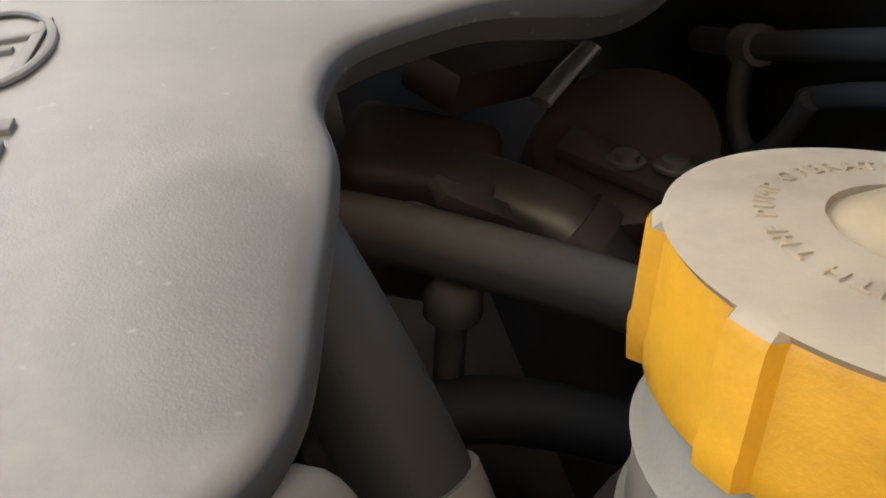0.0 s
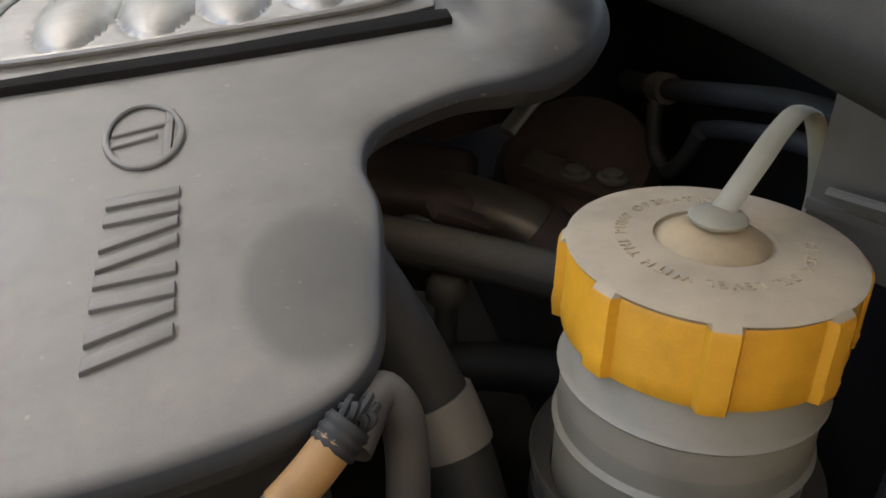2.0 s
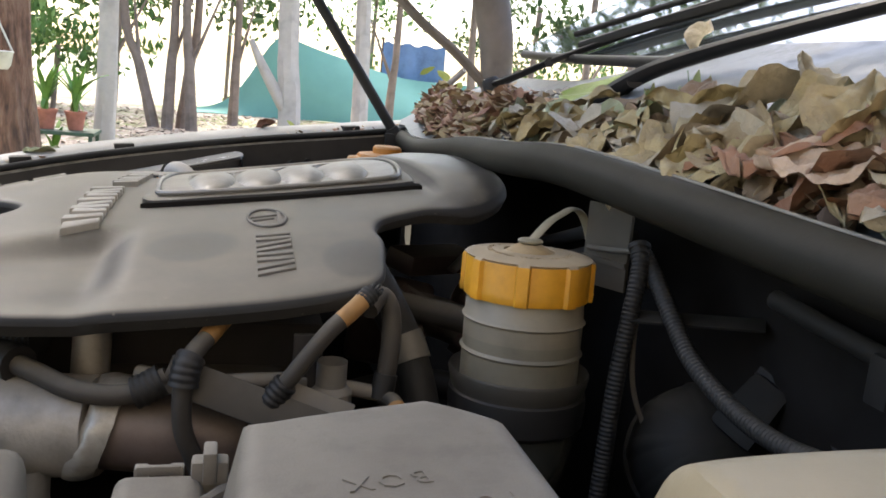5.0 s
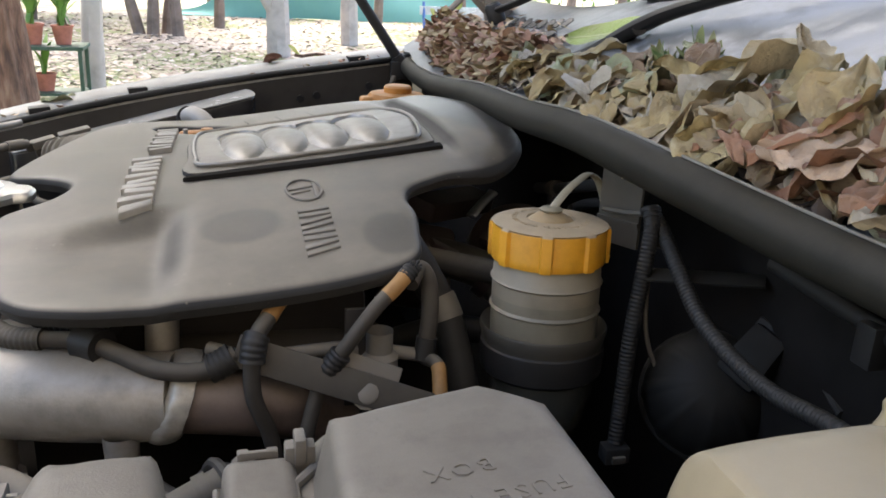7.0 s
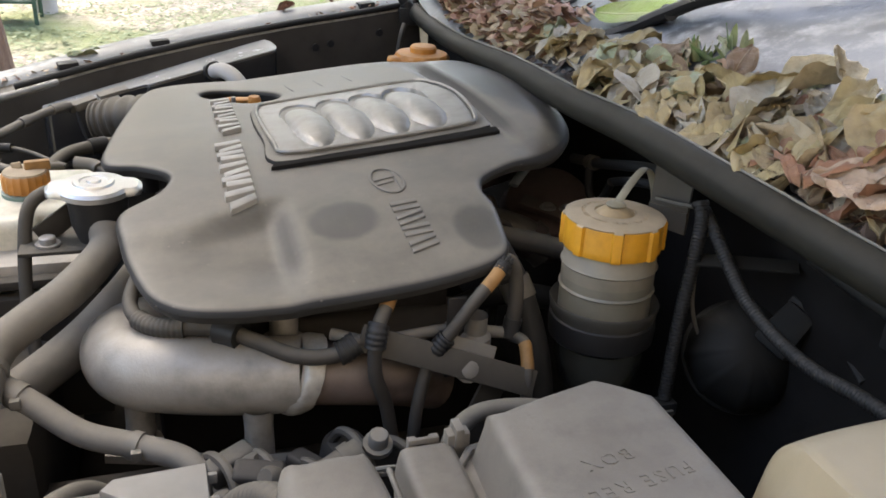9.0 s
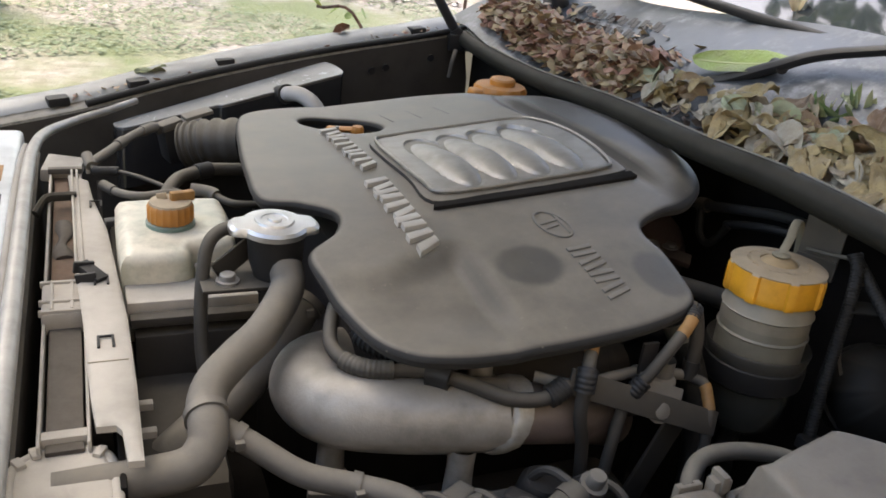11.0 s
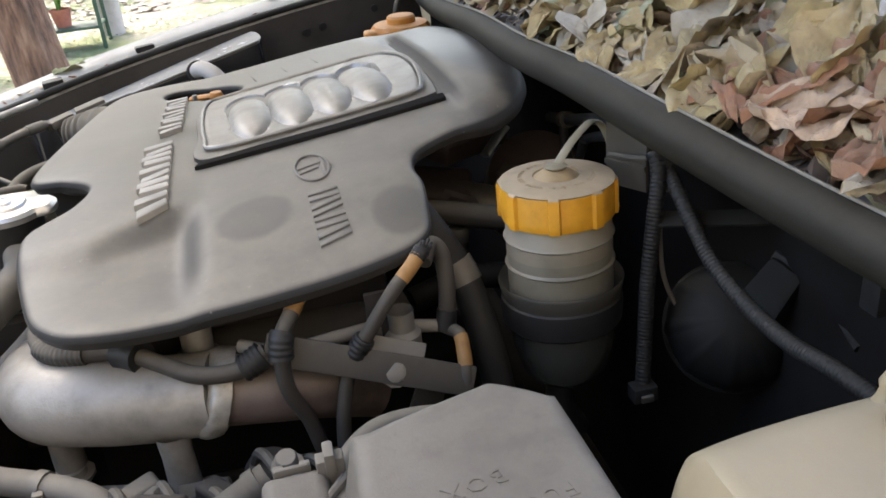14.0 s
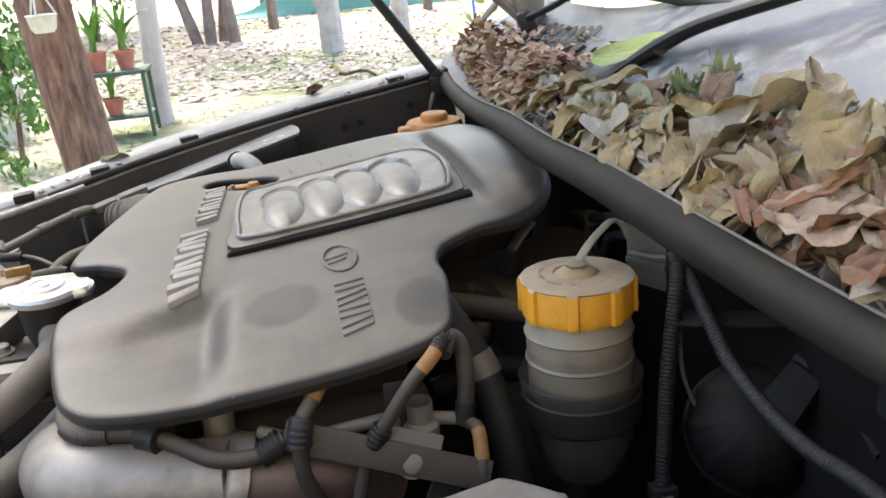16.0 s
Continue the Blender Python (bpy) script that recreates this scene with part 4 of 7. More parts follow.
def build_bracket():
    t = thing("cable_bracket", (-0.147, -0.05, 0.99), "black painted steel cable bracket with bolt", "bracket")
    a, b = Vector((-0.236, -0.042, 1.040)), Vector((-0.092, -0.070, 0.992))
    d = (b - a).normalized()
    m = Matrix.Translation((a + b) / 2) @ d.to_track_quat("X", "Z").to_matrix().to_4x4() @ pose(0, 0, 0, 62)
    part("strap", moved(box(-0.078, 0.078, -0.0115, 0.0115, -0.0015, 0.0015, 0.001), m), "bracket", t)
    part("bolt_head", bolt((-0.147, -0.056, 1.006), 0.008, (-0.1, -0.8, 0.5), 0.007), "clamp", t)
    part("washer_plate", moved(box(-0.020, 0.020, -0.016, 0.016, -0.002, 0.002, 0.001), m @ pose(0.018, 0.006, -0.004)), "hose_pale", t)
    part("stay", box(-0.160, -0.144, -0.034, -0.030, 0.985, 1.062, 0.001), "engine", t)
    part("boss", lathe([(0.014, 0), (0.014, 0.02), (0.010, 0.024), (0.010, 0.04)], (-0.135, -0.035, 1.005), 16), "hose_pale", t)
    part("leg", moved(box(-0.012, 0.012, -0.002, 0.002, -0.06, 0.06, 0.001), pose(-0.135, -0.05, 0.945, 0, 22, 0)), "bracket", t)
    return t


build_bracket()

# ---- radiator end ----


def build_radiator_cap(t):
    def ears(a, r):
        k = abs(math.cos(a))
        return 1.0 + (0.32 * ease((k - 0.86) / 0.12) if r > 0.02 else 0)
    part("radiator_cap", lathe([(0.030, 0.0), (0.0325, 0.001), (0.0325, 0.006), (0.030, 0.009), (0.019, 0.0105), (0.018, 0.0125), (0.013, 0.0125), (0.012, 0.0115), (0.007, 0.0115), (0.006, 0.0135), (0, 0.0135)], (-0.442, 0.189, 1.089), 72, (0.02, -0.03, 1), ears), "bright", t, "bright steel pressure cap with two ears")


def build_filler_neck():
    t = thing("filler_neck", (-0.442, 0.189, 1.03), "coolant filler neck with bright cap and bolted bracket", "filler neck")
    part("neck", lathe([(0.018, 0.0), (0.020, 0.01), (0.026, 0.03), (0.0275, 0.055), (0.029, 0.059)], (-0.440, 0.187, 1.031), 32), "black", t)
    part("bracket", box(-0.512, -0.444, 0.160, 0.222, 1.040, 1.044, 0.0015), "bracket", t)
    part("gusset", moved(box(-0.022, 0.022, -0.0015, 0.0015, -0.011, 0.011, 0.001), pose(-0.478, 0.196, 1.058, 0, -30, 20)), "bracket", t)
    for x, y in ((-0.487, 0.176), (-0.487, 0.204)):
        part("bolt_head", bolt((x, y, 1.044), 0.0075, (0, 0, 1), 0.009), "steel", t)
    part("spout", tube([(-0.462, 0.200, 1.082), (-0.480, 0.204, 1.084)], 0.005, 10, 1), "steel", t)
    build_radiator_cap(t)
    return t


build_filler_neck()


def build_coolant_tank():
    t = thing("coolant_tank", (-0.52, 0.34, 0.95), "dusty milky coolant expansion tank with orange cap", "tank")
    loop = spline([(-0.578, 0.275, 0), (-0.572, 0.262, 0), (-0.515, 0.262, 0), (-0.505, 0.285, 0), (-0.470, 0.292, 0), (-0.458, 0.31, 0), (-0.458, 0.40, 0), (-0.472, 0.418, 0), (-0.565, 0.418, 0), (-0.578, 0.40, 0)], 5, True)
    part("shell", sheet(loop, lambda x, y, g: 1.036 - 0.014 * (1 - math.sqrt(max(0, 1 - max(0, 1 - g / 0.014) ** 2))), 0.008, (), (0.001, 0.003, 0.006, 0.010, 0.014), 0.085), "coolant", t)
    part("neck_ring", lathe([(0.026, 0), (0.026, 0.006), (0.020, 0.008)], (-0.523, 0.338, 1.034), 28), "teal", t, "green-stained neck ring")
    cap = part("cap", lathe([(0.0235, 0.0), (0.0245, 0.002), (0.0245, 0.017), (0.0225, 0.020), (0.014, 0.021), (0, 0.021)], (-0.523, 0.338, 1.041), 60, (0, 0, 1), lambda a, r: 1.0 if int(math.degrees(a) / 9) % 2 or r < 0.02 else 0.96), "orange", t, "orange ribbed cap")
    part("cap_top", lathe([(0.0225, 0.0), (0.0215, 0.0022), (0.012, 0.003), (0, 0.003)], (-0.523, 0.338, 1.0605), 40), "cap_top", cap, "faded cap face")
    part("grip", moved(box(-0.004, 0.022, -0.0045, 0.0045, 0, 0.011, 0.002), pose(-0.519, 0.340, 1.061, 0, 0, 12)), "tape", cap)
    part("grip", moved(box(-0.012, -0.001, -0.0015, 0.0015, 0, 0.010, 0.0008), pose(-0.524, 0.342, 1.061, 0, -12, -20)), "cap_top", cap)
    return t


build_coolant_tank()


def build_shroud():
    t = thing("radiator_shroud", (-0.59, 0.3, 0.7), "dusty pale grey plastic radiator shroud panel with slots", "shroud")
    out = [(-0.628, 0.590), (-0.622, 0.45), (-0.621, 0.30), (-0.615, 0.18), (-0.611, 0.05), (-0.608, 0.012), (-0.594, 0.011), (-0.590, 0.004), (-0.588, -0.034), (-0.577, -0.035), (-0.576, 0.06), (-0.577, 0.18), (-0.581, 0.266), (-0.587, 0.396), (-0.600, 0.50), (-0.604, 0.565)]
    part("top_panel", sheet(out, lambda x, y, g: 1.018 - 0.03 * max(0, y - 0.1) - max(0, 0.003 - g) * 0.7, 0.012, (), (0.001, 0.003), 0.006), "shroud", t)
    for x in (-0.6235, -0.6175):
        part("edge_ridge", tube([(x, 0.60, 1.0045), (x + 0.002, 0.45, 1.009), (x + 0.004, 0.30, 1.0135)], 0.0016, 8, 6), "shroud", t)
    # Black sheet added where the gap below the panel is only shaded.
    part("shadow_wall", box(-0.594, -0.589, -0.03, 0.60, 0.80, 0.990, 0.002), "void", t, "near-black sheet added as the shade inside the shroud")
    part("seam_line", box(-0.612, -0.580, 0.0985, 0.0995, 1.0178, 1.0186, 0.0002, 1), "ink_fade", t)
    for y in (0.47, 0.255, 0.13):
        for dx in (-0.006, 0.006):
            part("slot", box(-0.597 + dx - 0.0012, -0.597 + dx + 0.0012, y - 0.009, y + 0.009, 1.0185 - 0.03 * (y - 0.1), 1.0205 - 0.03 * (y - 0.1), 0.0004, 1), "black", t)
        part("slot", box(-0.604, -0.590, y + 0.0085, y + 0.0105, 1.0185 - 0.03 * (y - 0.1), 1.0205 - 0.03 * (y - 0.1), 0.0004, 1), "black", t)
    part("fan_cowl", box(-0.585, -0.50, 0.03, 0.60, 0.72, 0.93, 0.02), "bay", t, "dark fan cowl")
    part("ledge", box(-0.576, -0.448, 0.222, 0.268, 0.985, 1.004, 0.003), "shroud", t, "pale ledge with a seam")
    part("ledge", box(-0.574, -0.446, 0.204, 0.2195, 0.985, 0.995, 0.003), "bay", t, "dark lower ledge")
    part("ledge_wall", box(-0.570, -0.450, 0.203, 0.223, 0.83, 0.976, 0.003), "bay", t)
    for y in (0.10, 0.06, 0.02):
        part("tab", box(-0.575, -0.562, y - 0.004, y + 0.004, 0.965, 0.972, 0.001), "shroud", t)
    clip = part("wedge_clip", moved(box(-0.007, 0.007, -0.016, 0.016, 0, 0.008, 0.001), pose(-0.606, 0.268, 1.014, 14, 0, 38)), "black", t, "black plastic wedge clip")
    part("clip_fin", moved(box(-0.016, 0.004, -0.002, 0.002, 0, 0.012, 0.001), pose(-0.608, 0.276, 1.014, 0, 10, 20)), "black", clip)
    part("clip_fin", moved(box(-0.014, 0.006, -0.002, 0.002, 0, 0.010, 0.001), pose(-0.606, 0.256, 1.013, 0, -10, -12)), "black", clip)
    part("wedge_clip", moved(box(-0.012, 0.012, -0.006, 0.006, 0, 0.006, 0.001), pose(-0.577, 0.405, 1.010, 0, 0, 10)), "black", t)
    return t


build_shroud()


def build_radiator():
    t = thing("radiator", (-0.632, 0.3, 0.6), "brown dusty finned radiator core with grey end tank", "radiator")
    part("core", box(-0.645, -0.617, 0.02, 0.235, 0.60, 0.992, 0.002), "core", t)
    part("core", box(-0.645, -0.622, 0.30, 0.66, 0.60, 0.990, 0.002), "rust_core", t, "rusty upper core")
    for x in (-0.649, -0.6135):
        part("edge_strip", box(x - 0.0015, x + 0.0015, 0.02, 0.67, 0.95, 0.998, 0.0008, 1), "shroud", t)
    k = part("joint_block", box(-0.651, -0.614, 0.205, 0.277, 0.985, 1.008, 0.004), "shroud", t, "pale plastic joint block")
    for y in (0.209, 0.229, 0.268):
        part("rib", box(-0.653, -0.612, y - 0.002, y + 0.002, 1.004, 1.0105, 0.001), "shroud", k)
    for x in (-0.642, -0.624):
        part("rib", box(x - 0.0015, x + 0.0015, 0.213, 0.266, 1.006, 1.0100, 0.0006), "shroud", k)
    part("foam_strip", moved(tube([(0, 0.10, 0), (0.003, 0.06, 0.002), (-0.002, 0.03, 0.001), (0.002, 0, 0)], lambda u: 0.008 + 0.003 * math.sin(9 * u), 10, 8, 0.5), pose(-0.634, 0.36, 0.990)), "core", t, "torn brown foam strip")
    loop = spline([(-0.668, -0.10, 0), (-0.668, -0.03, 0), (-0.667, 0.008, 0), (-0.660, 0.022, 0), (-0.645, 0.029, 0), (-0.622, 0.028, 0), (-0.605, 0.020, 0), (-0.598, 0.006, 0), (-0.596, -0.03, 0), (-0.596, -0.10, 0)], 5)
    tank = part("end_tank", prism([(p[0], p[1]) for p in loop], 0.80, 0.988, 0.006, 3), "shroud", t, "pale plastic end tank")
    part("tank_rim", tube([(p[0], p[1], 0.984) for p in loop], 0.0048, 10, 1, 1.0, smooth_path=False), "shroud", tank, "pale crimped rim")
    part("core_bar", box(-0.651, -0.613, 0.030, 0.041, 0.980, 0.997, 0.002), "shroud", t, "pale bar across the core")
    for x, y in ((-0.663, 0.016), (-0.652, 0.026), (-0.638, 0.0295), (-0.622, 0.0285), (-0.606, 0.018)):
        part("crimp", moved(box(-0.0035, 0.0035, -0.007, 0.005, -0.009, 0.0065, 0.0015), pose(x, y, 0.985, 0, 0, -30 * (x + 0.635) / 0.03)), "shroud", tank)
    part("top_hook", moved(tube([(-0.024, -0.016, -0.008), (-0.012, 0.002, 0.004), (0.006, 0.004, 0.006), (0.022, 0.004, 0.006)], 0.0042, 8, 5, 1.6), pose(-0.640, 0.50, 1.0)), "hose", t, "black strap over the core")
    part("top_block", moved(box(-0.024, 0.024, -0.035, 0.030, -0.012, 0.006, 0.004), pose(-0.634, 0.645, 0.994, 0, 6, -8)), "shroud", t)
    bar = part("top_bar", box(-0.652, -0.610, 0.602, 0.612, 0.998, 1.006, 0.002), "hose_pale", t)
    part("top_peg", box(-0.606, -0.601, 0.596, 0.602, 1.0, 1.026, 0.001), "shroud", bar)
    return t


build_radiator()
FRONT_SEAL = [(-0.667, -0.45, 1.060), (-0.667, -0.1, 1.060), (-0.667, 0.2, 1.058), (-0.667, 0.45, 1.055), (-0.663, 0.57, 1.052), (-0.650, 0.645, 1.046), (-0.618, 0.705, 1.042), (-0.57, 0.75, 1.045), (-0.53, 0.79, 1.048)]
structure("front_seal", tube([(x, y, z - 0.003) for x, y, z in FRONT_SEAL], lambda u: 0.0090 - 0.004 * u, 14, 8), "rail", "worn grey metal rail along the front panel", "rail")
structure("front_rail_lip", tube([(x - 0.010, y, z - 0.004) for x, y, z in FRONT_SEAL[:5]], 0.0045, 10, 8), "seal_grey", "grey rubber lip beside the rail", "seal")
structure("front_panel", box(-1.02, -0.682, -0.6, 0.70, 0.98, 1.030, 0.010, 3), "white_paint", "pale painted front crossmember", "panel")
structure("front_wall", box(-0.700, -0.665, -0.6, 0.74, 0.60, 0.985, 0.005), "bay", "dark panel before the radiator", "panel")


def build_sticker(name, x0, x1, y0, y1, mat, label, bars=()):
    t = thing(name, ((x0 + x1) / 2, (y0 + y1) / 2, 1.030), label, "sticker")
    part("sheet", box(x0, x1, y0, y1, 1.0302, 1.0310, 0.0002, 1), mat, t)
    for a, b, c, d, m in bars:
        part("print_bar", box(x0 + a, x0 + b, y0 + c, y0 + d, 1.0311, 1.0315, 0.0001, 1), m, t)


build_sticker("warning_sticker", -0.725, -0.698, 0.498, 0.552, "tape", "faded orange warning sticker on the front panel")
build_sticker("data_sticker", -0.732, -0.695, 0.335, 0.455, "ink", "black and white data sticker on the front panel", [(0.012 + 0.003 * i, 0.0135 + 0.003 * i, 0.02, 0.10, "white_paint") for i in range(7)])
build_sticker("data_sticker", -0.730, -0.700, 0.255, 0.320, "ink", "small black data sticker on the front panel", [(0.006, 0.012, 0.012, 0.05, "white_paint")])

# ---- far side ----


def build_oil_cap():
    t = thing("oil_filler_cap", (0.019, 0.662, 1.07), "dusty amber plastic oil filler cap", "oil cap")
    part("skirt", lathe([(0.040, 0.0), (0.043, 0.002), (0.043, 0.026), (0.039, 0.031), (0.024, 0.033), (0, 0.033)], (0.012, 0.650, 1.083), 80, (0, 0, 1), lambda a, r: 1.0 if int(math.degrees(a) / 15) % 2 or r < 0.04 else 0.95), "orange", t)
    part("disc", lathe([(0.0205, 0), (0.0205, 0.008), (0.018, 0.011), (0, 0.011)], (0.013, 0.647, 1.115), 32), "orange", t)
    part("side_lug", box(-0.043, -0.019, 0.630, 0.657, 1.088, 1.110, 0.006, 3), "orange", t)
    part("filler_pipe", lathe([(0.03, -0.1), (0.03, 0.0)], (0.012, 0.650, 1.084), 24), "black", t)
    return t


build_oil_cap()


def build_dipstick():
    t = thing("dipstick", (-0.29, 0.515, 1.06), "amber plastic dipstick handle in the cover opening", "dipstick")
    part("handle", tube([(-0.290, 0.562, 1.072), (-0.276, 0.546, 1.076), (-0.258, 0.530, 1.080)], 0.0065, 12, 6, 0.6), "orange", t)
    part("grip", lathe([(0.007, -0.010), (0.009, -0.004), (0.009, 0.003), (0.007, 0.007), (0, 0.007)], (-0.258, 0.530, 1.078), 20), "orange", t)
    part("stem", tube([(-0.285, 0.536, 1.083), (-0.285, 0.54, 1.0)], 0.003, 8, 1), "steel", t)
    return t


build_dipstick()
hose("breather_elbow", [(-0.292, 0.826, 1.048), (-0.286, 0.800, 1.056), (-0.277, 0.782, 1.058), (-0.265, 0.766, 1.052), (-0.256, 0.754, 1.040), (-0.252, 0.746, 1.022)], 0.0125, "elbow", "pale dusty breather elbow hose", seg=18)


def build_air_duct():
    t = thing("air_duct", (-0.36, 0.87, 0.98), "black plastic air duct with dust and painted sheen on its flat top", "air duct")
    loop = spline([(-0.562, 0.838, 0), (-0.556, 0.820, 0), (-0.535, 0.810, 0), (-0.45, 0.822, 0), (-0.405, 0.828, 0), (-0.388, 0.822, 0), (-0.30, 0.838, 0), (-0.206, 0.854, 0), (-0.186, 0.864, 0), (-0.184, 0.895, 0), (-0.192, 0.938, 0), (-0.212, 0.948, 0), (-0.32, 0.916, 0), (-0.44, 0.880, 0), (-0.55, 0.850, 0)], 4, True)
    bm = prism([(p[0], p[1]) for p in loop], -0.10, 0.0, 0.004, 3)
    for v in bm.verts:
        v.co.z += 1.0735 + 0.222 * (v.co.x + 0.192)
    part("casing", bm, "duct", t)
    bm = prism([(p[0], p[1]) for p in loop], 0.0004, 0.0022, 0.0008, 1)
    for v in bm.verts:
        v.co.z += 1.0735 + 0.222 * (v.co.x + 0.192)
    part("top_skin", bm, "duct_top", t, "pale dusty top with sky sheen in its colour")
    part("socket", tube([(-0.296, 0.850, 1.040), (-0.291, 0.822, 1.049)], 0.0165, 18, 1), "black", t, "black moulded hose socket")
    part("strap", moved(box(-0.010, 0.010, -0.003, 0.003, -0.05, 0.006, 0.002), pose(-0.46, 0.8245, 1.010, 0, -12, 10)), "black", t, "black fixing strap")
    return t


build_air_duct()
hose("intake_bellows", [(-0.470, 0.701, 1.002), (-0.455, 0.694, 1.007), (-0.430, 0.682, 1.014), (-0.390, 0.660, 1.022)], 0.0315, "hose", "black corrugated rubber intake bellows", "bellows", 28, (), 0.0032, 0.0185)


def build_sensor():
    t = thing("air_sensor", (-0.47, 0.745, 1.0), "black air flow sensor with dusty plug", "sensor")
    part("housing", moved(box(-0.034, 0.034, -0.022, 0.022, -0.05, 0.004, 0.006), pose(-0.470, 0.735, 1.024, 0, -10, 14)), "black", t)
    plug = part("plug", moved(box(-0.018, 0.016, -0.011, 0.011, 0, 0.012, 0.003), pose(-0.486, 0.720, 1.024, 0, -12, 24)), "hose_pale", t, "dusty grey plug")
    part("plug_collar", moved(box(-0.026, -0.016, -0.008, 0.008, 0, 0.013, 0.003), pose(-0.486, 0.720, 1.023, 0, -12, 24)), "hose", plug)
    part("top_plate", moved(box(-0.022, 0.022, -0.012, 0.012, 0, 0.006, 0.002), pose(-0.447, 0.728, 1.040, 0, -12, 16)), "hose_pale", t, "dusty top plate")
    part("lead", tube([(-0.508, 0.708, 1.030), (-0.530, 0.682, 1.031), (-0.553, 0.650, 1.029), (-0.578, 0.608, 1.026), (-0.600, 0.570, 1.024)], 0.0062, 12), "hose_pale", t, "dusty grey lead")
    for a, b in (((-0.512, 0.703, 1.0305), (-0.530, 0.682, 1.031)), ((-0.556, 0.645, 1.0287), (-0.565, 0.630, 1.028))):
        part("lead_sleeve", tube([a, b], 0.0078, 12, 1), "hose_pale", t)
    return t


build_sensor()
hose("vacuum_hose", [(-0.604, 0.585, 1.030), (-0.598, 0.562, 1.022), (-0.592, 0.553, 1.020), (-0.567, 0.548, 1.020), (-0.542, 0.526, 1.020), (-0.514, 0.489, 1.020), (-0.496, 0.474, 1.018)], 0.0028, "hose", "thin dusty wire by the radiator", "wire", 10, (), 0, 0, ((0.28, 0.52, "rubber", 2.2, "black sleeve"), (0.02, 0.16, "hose_pale", 2.6, "dusty grey elbow")))
hose("vacuum_hose", [(-0.587, 0.514, 1.016), (-0.570, 0.480, 1.018), (-0.546, 0.462, 1.020), (-0.516, 0.469, 1.020), (-0.500, 0.478, 1.016)], 0.0050, "hose_pale", "dusty grey vacuum hose by the radiator", seg=12, bands=((0.0, 0.2, "hose", 1.3, "black hose end"),))
hose("vacuum_hose", [(-0.518, 0.470, 1.010), (-0.508, 0.496, 1.018), (-0.491, 0.524, 1.020), (-0.453, 0.548, 1.020), (-0.425, 0.558, 1.016), (-0.39, 0.57, 1.01)], 0.0088, "hose", "thick dusty black hose into the engine", seg=14, bands=((0.52, 0.60, "rubber", 1.25, "black collar"),))
hose("vacuum_hose", [(-0.486, 0.474, 1.022), (-0.464, 0.466, 1.020), (-0.452, 0.452, 1.016), (-0.436, 0.440, 1.014), (-0.405, 0.444, 1.010)], 0.0046, "hose", "short black branch hose with fitting", seg=12, bands=((0.0, 0.4, "hose_pale", 1.7, "dusty fitting"),))

RIM = [(-1.05, 0.70, 0.90), (-0.92, 0.765, 0.955), (-0.8, 0.80, 0.988), (-0.6, 0.842, 1.020), (-0.45, 0.886, 1.050), (-0.3, 0.929, 1.074), (-0.15, 0.971, 1.093), (0.0, 1.011, 1.108), (0.12, 1.05, 1.120), (0.3, 1.08, 1.135)]


def swept(stations, section, closed=False):
    """A skin swept along stations by a section of (outwards, up) offsets."""
    bm = bmesh.new()
    path = spline(stations, 6)
    rows = []
    for i, c in enumerate(path):
        d = path[min(i + 1, len(path) - 1)] - path[max(i - 1, 0)]
        out = Vector((-d.y, d.x, 0)).normalized()
        rows.append([bm.verts.new(c + out * o + Vector((0, 0, u))) for o, u in section])
    for a, b in zip(rows, rows[1:]):
        for j in range(len(section) - 1):
            bm.faces.new((a[j], a[j + 1], b[j + 1], b[j]))
    return bm


def build_far_fender():
    t = thing("front_fender", (-0.3, 1.0, 0.0), "dusty silver car fender beside the engine bay", "fender")
    part("skin", thick(swept(RIM, [(0.022, 0.004), (0.028, 0.011), (0.042, 0.016), (0.062, 0.018), (0.078, 0.010), (0.090, -0.02), (0.096, -0.10), (0.098, -0.30), (0.09, -0.6)]), 0.002), "fender", t)
    part("gutter", thick(swept(RIM, [(0.0, -0.03), (0.001, -0.002), (0.006, 0.001), (0.020, 0.001), (0.024, 0.004)]), 0.002), "gutter", t, "dirty flange with debris")
    part("bay_seal", tube([(x, y + 0.004, z + 0.004) for x, y, z in RIM[3:9]], 0.006, 10, 8), "rubber", t, "black rubber edge seal")
    for x, y, z in ((-0.375, 0.930, 1.064), (0.012, 1.030, 1.112), (-0.64, 0.845, 1.018), (-0.52, 0.872, 1.040)):
        part("seal_clip", moved(box(-0.016, 0.016, -0.010, 0.014, 0, 0.014, 0.003), pose(x, y + 0.012, z, 0, -4, 14)), "black", t)
    return t


build_far_fender()
structure("inner_wing", thick(swept(RIM[1:9], [(0.0, -0.005), (-0.004, -0.05), (-0.015, -0.09), (-0.02, -0.20), (-0.05, -0.27), (-0.06, -0.55)]), 0.004), "bay", "dark inner wing of the far side", "wing")
WIRE = [(0.060, 0.97, 1.045), (0.066, 0.975, 1.075), (0.075, 0.985, 1.095)]
structure("wing_trim", tube(WIRE, 0.005, 8, 6), "hose", "small clip on the inner wing", "trim")
for n, (x, y, z) in enumerate(((-0.10, 0.972, 1.055), (-0.07, 0.98, 1.06), (-0.30, 0.918, 1.03), (0.03, 1.005, 1.075))):
    structure("wing_hole", lathe([(0.007, 0), (0.007, 0.003), (0, 0.003)], (x, y - 0.002, z), 12, (0.2, -1, 0)), "black", "punched hole in the inner wing", "hole")


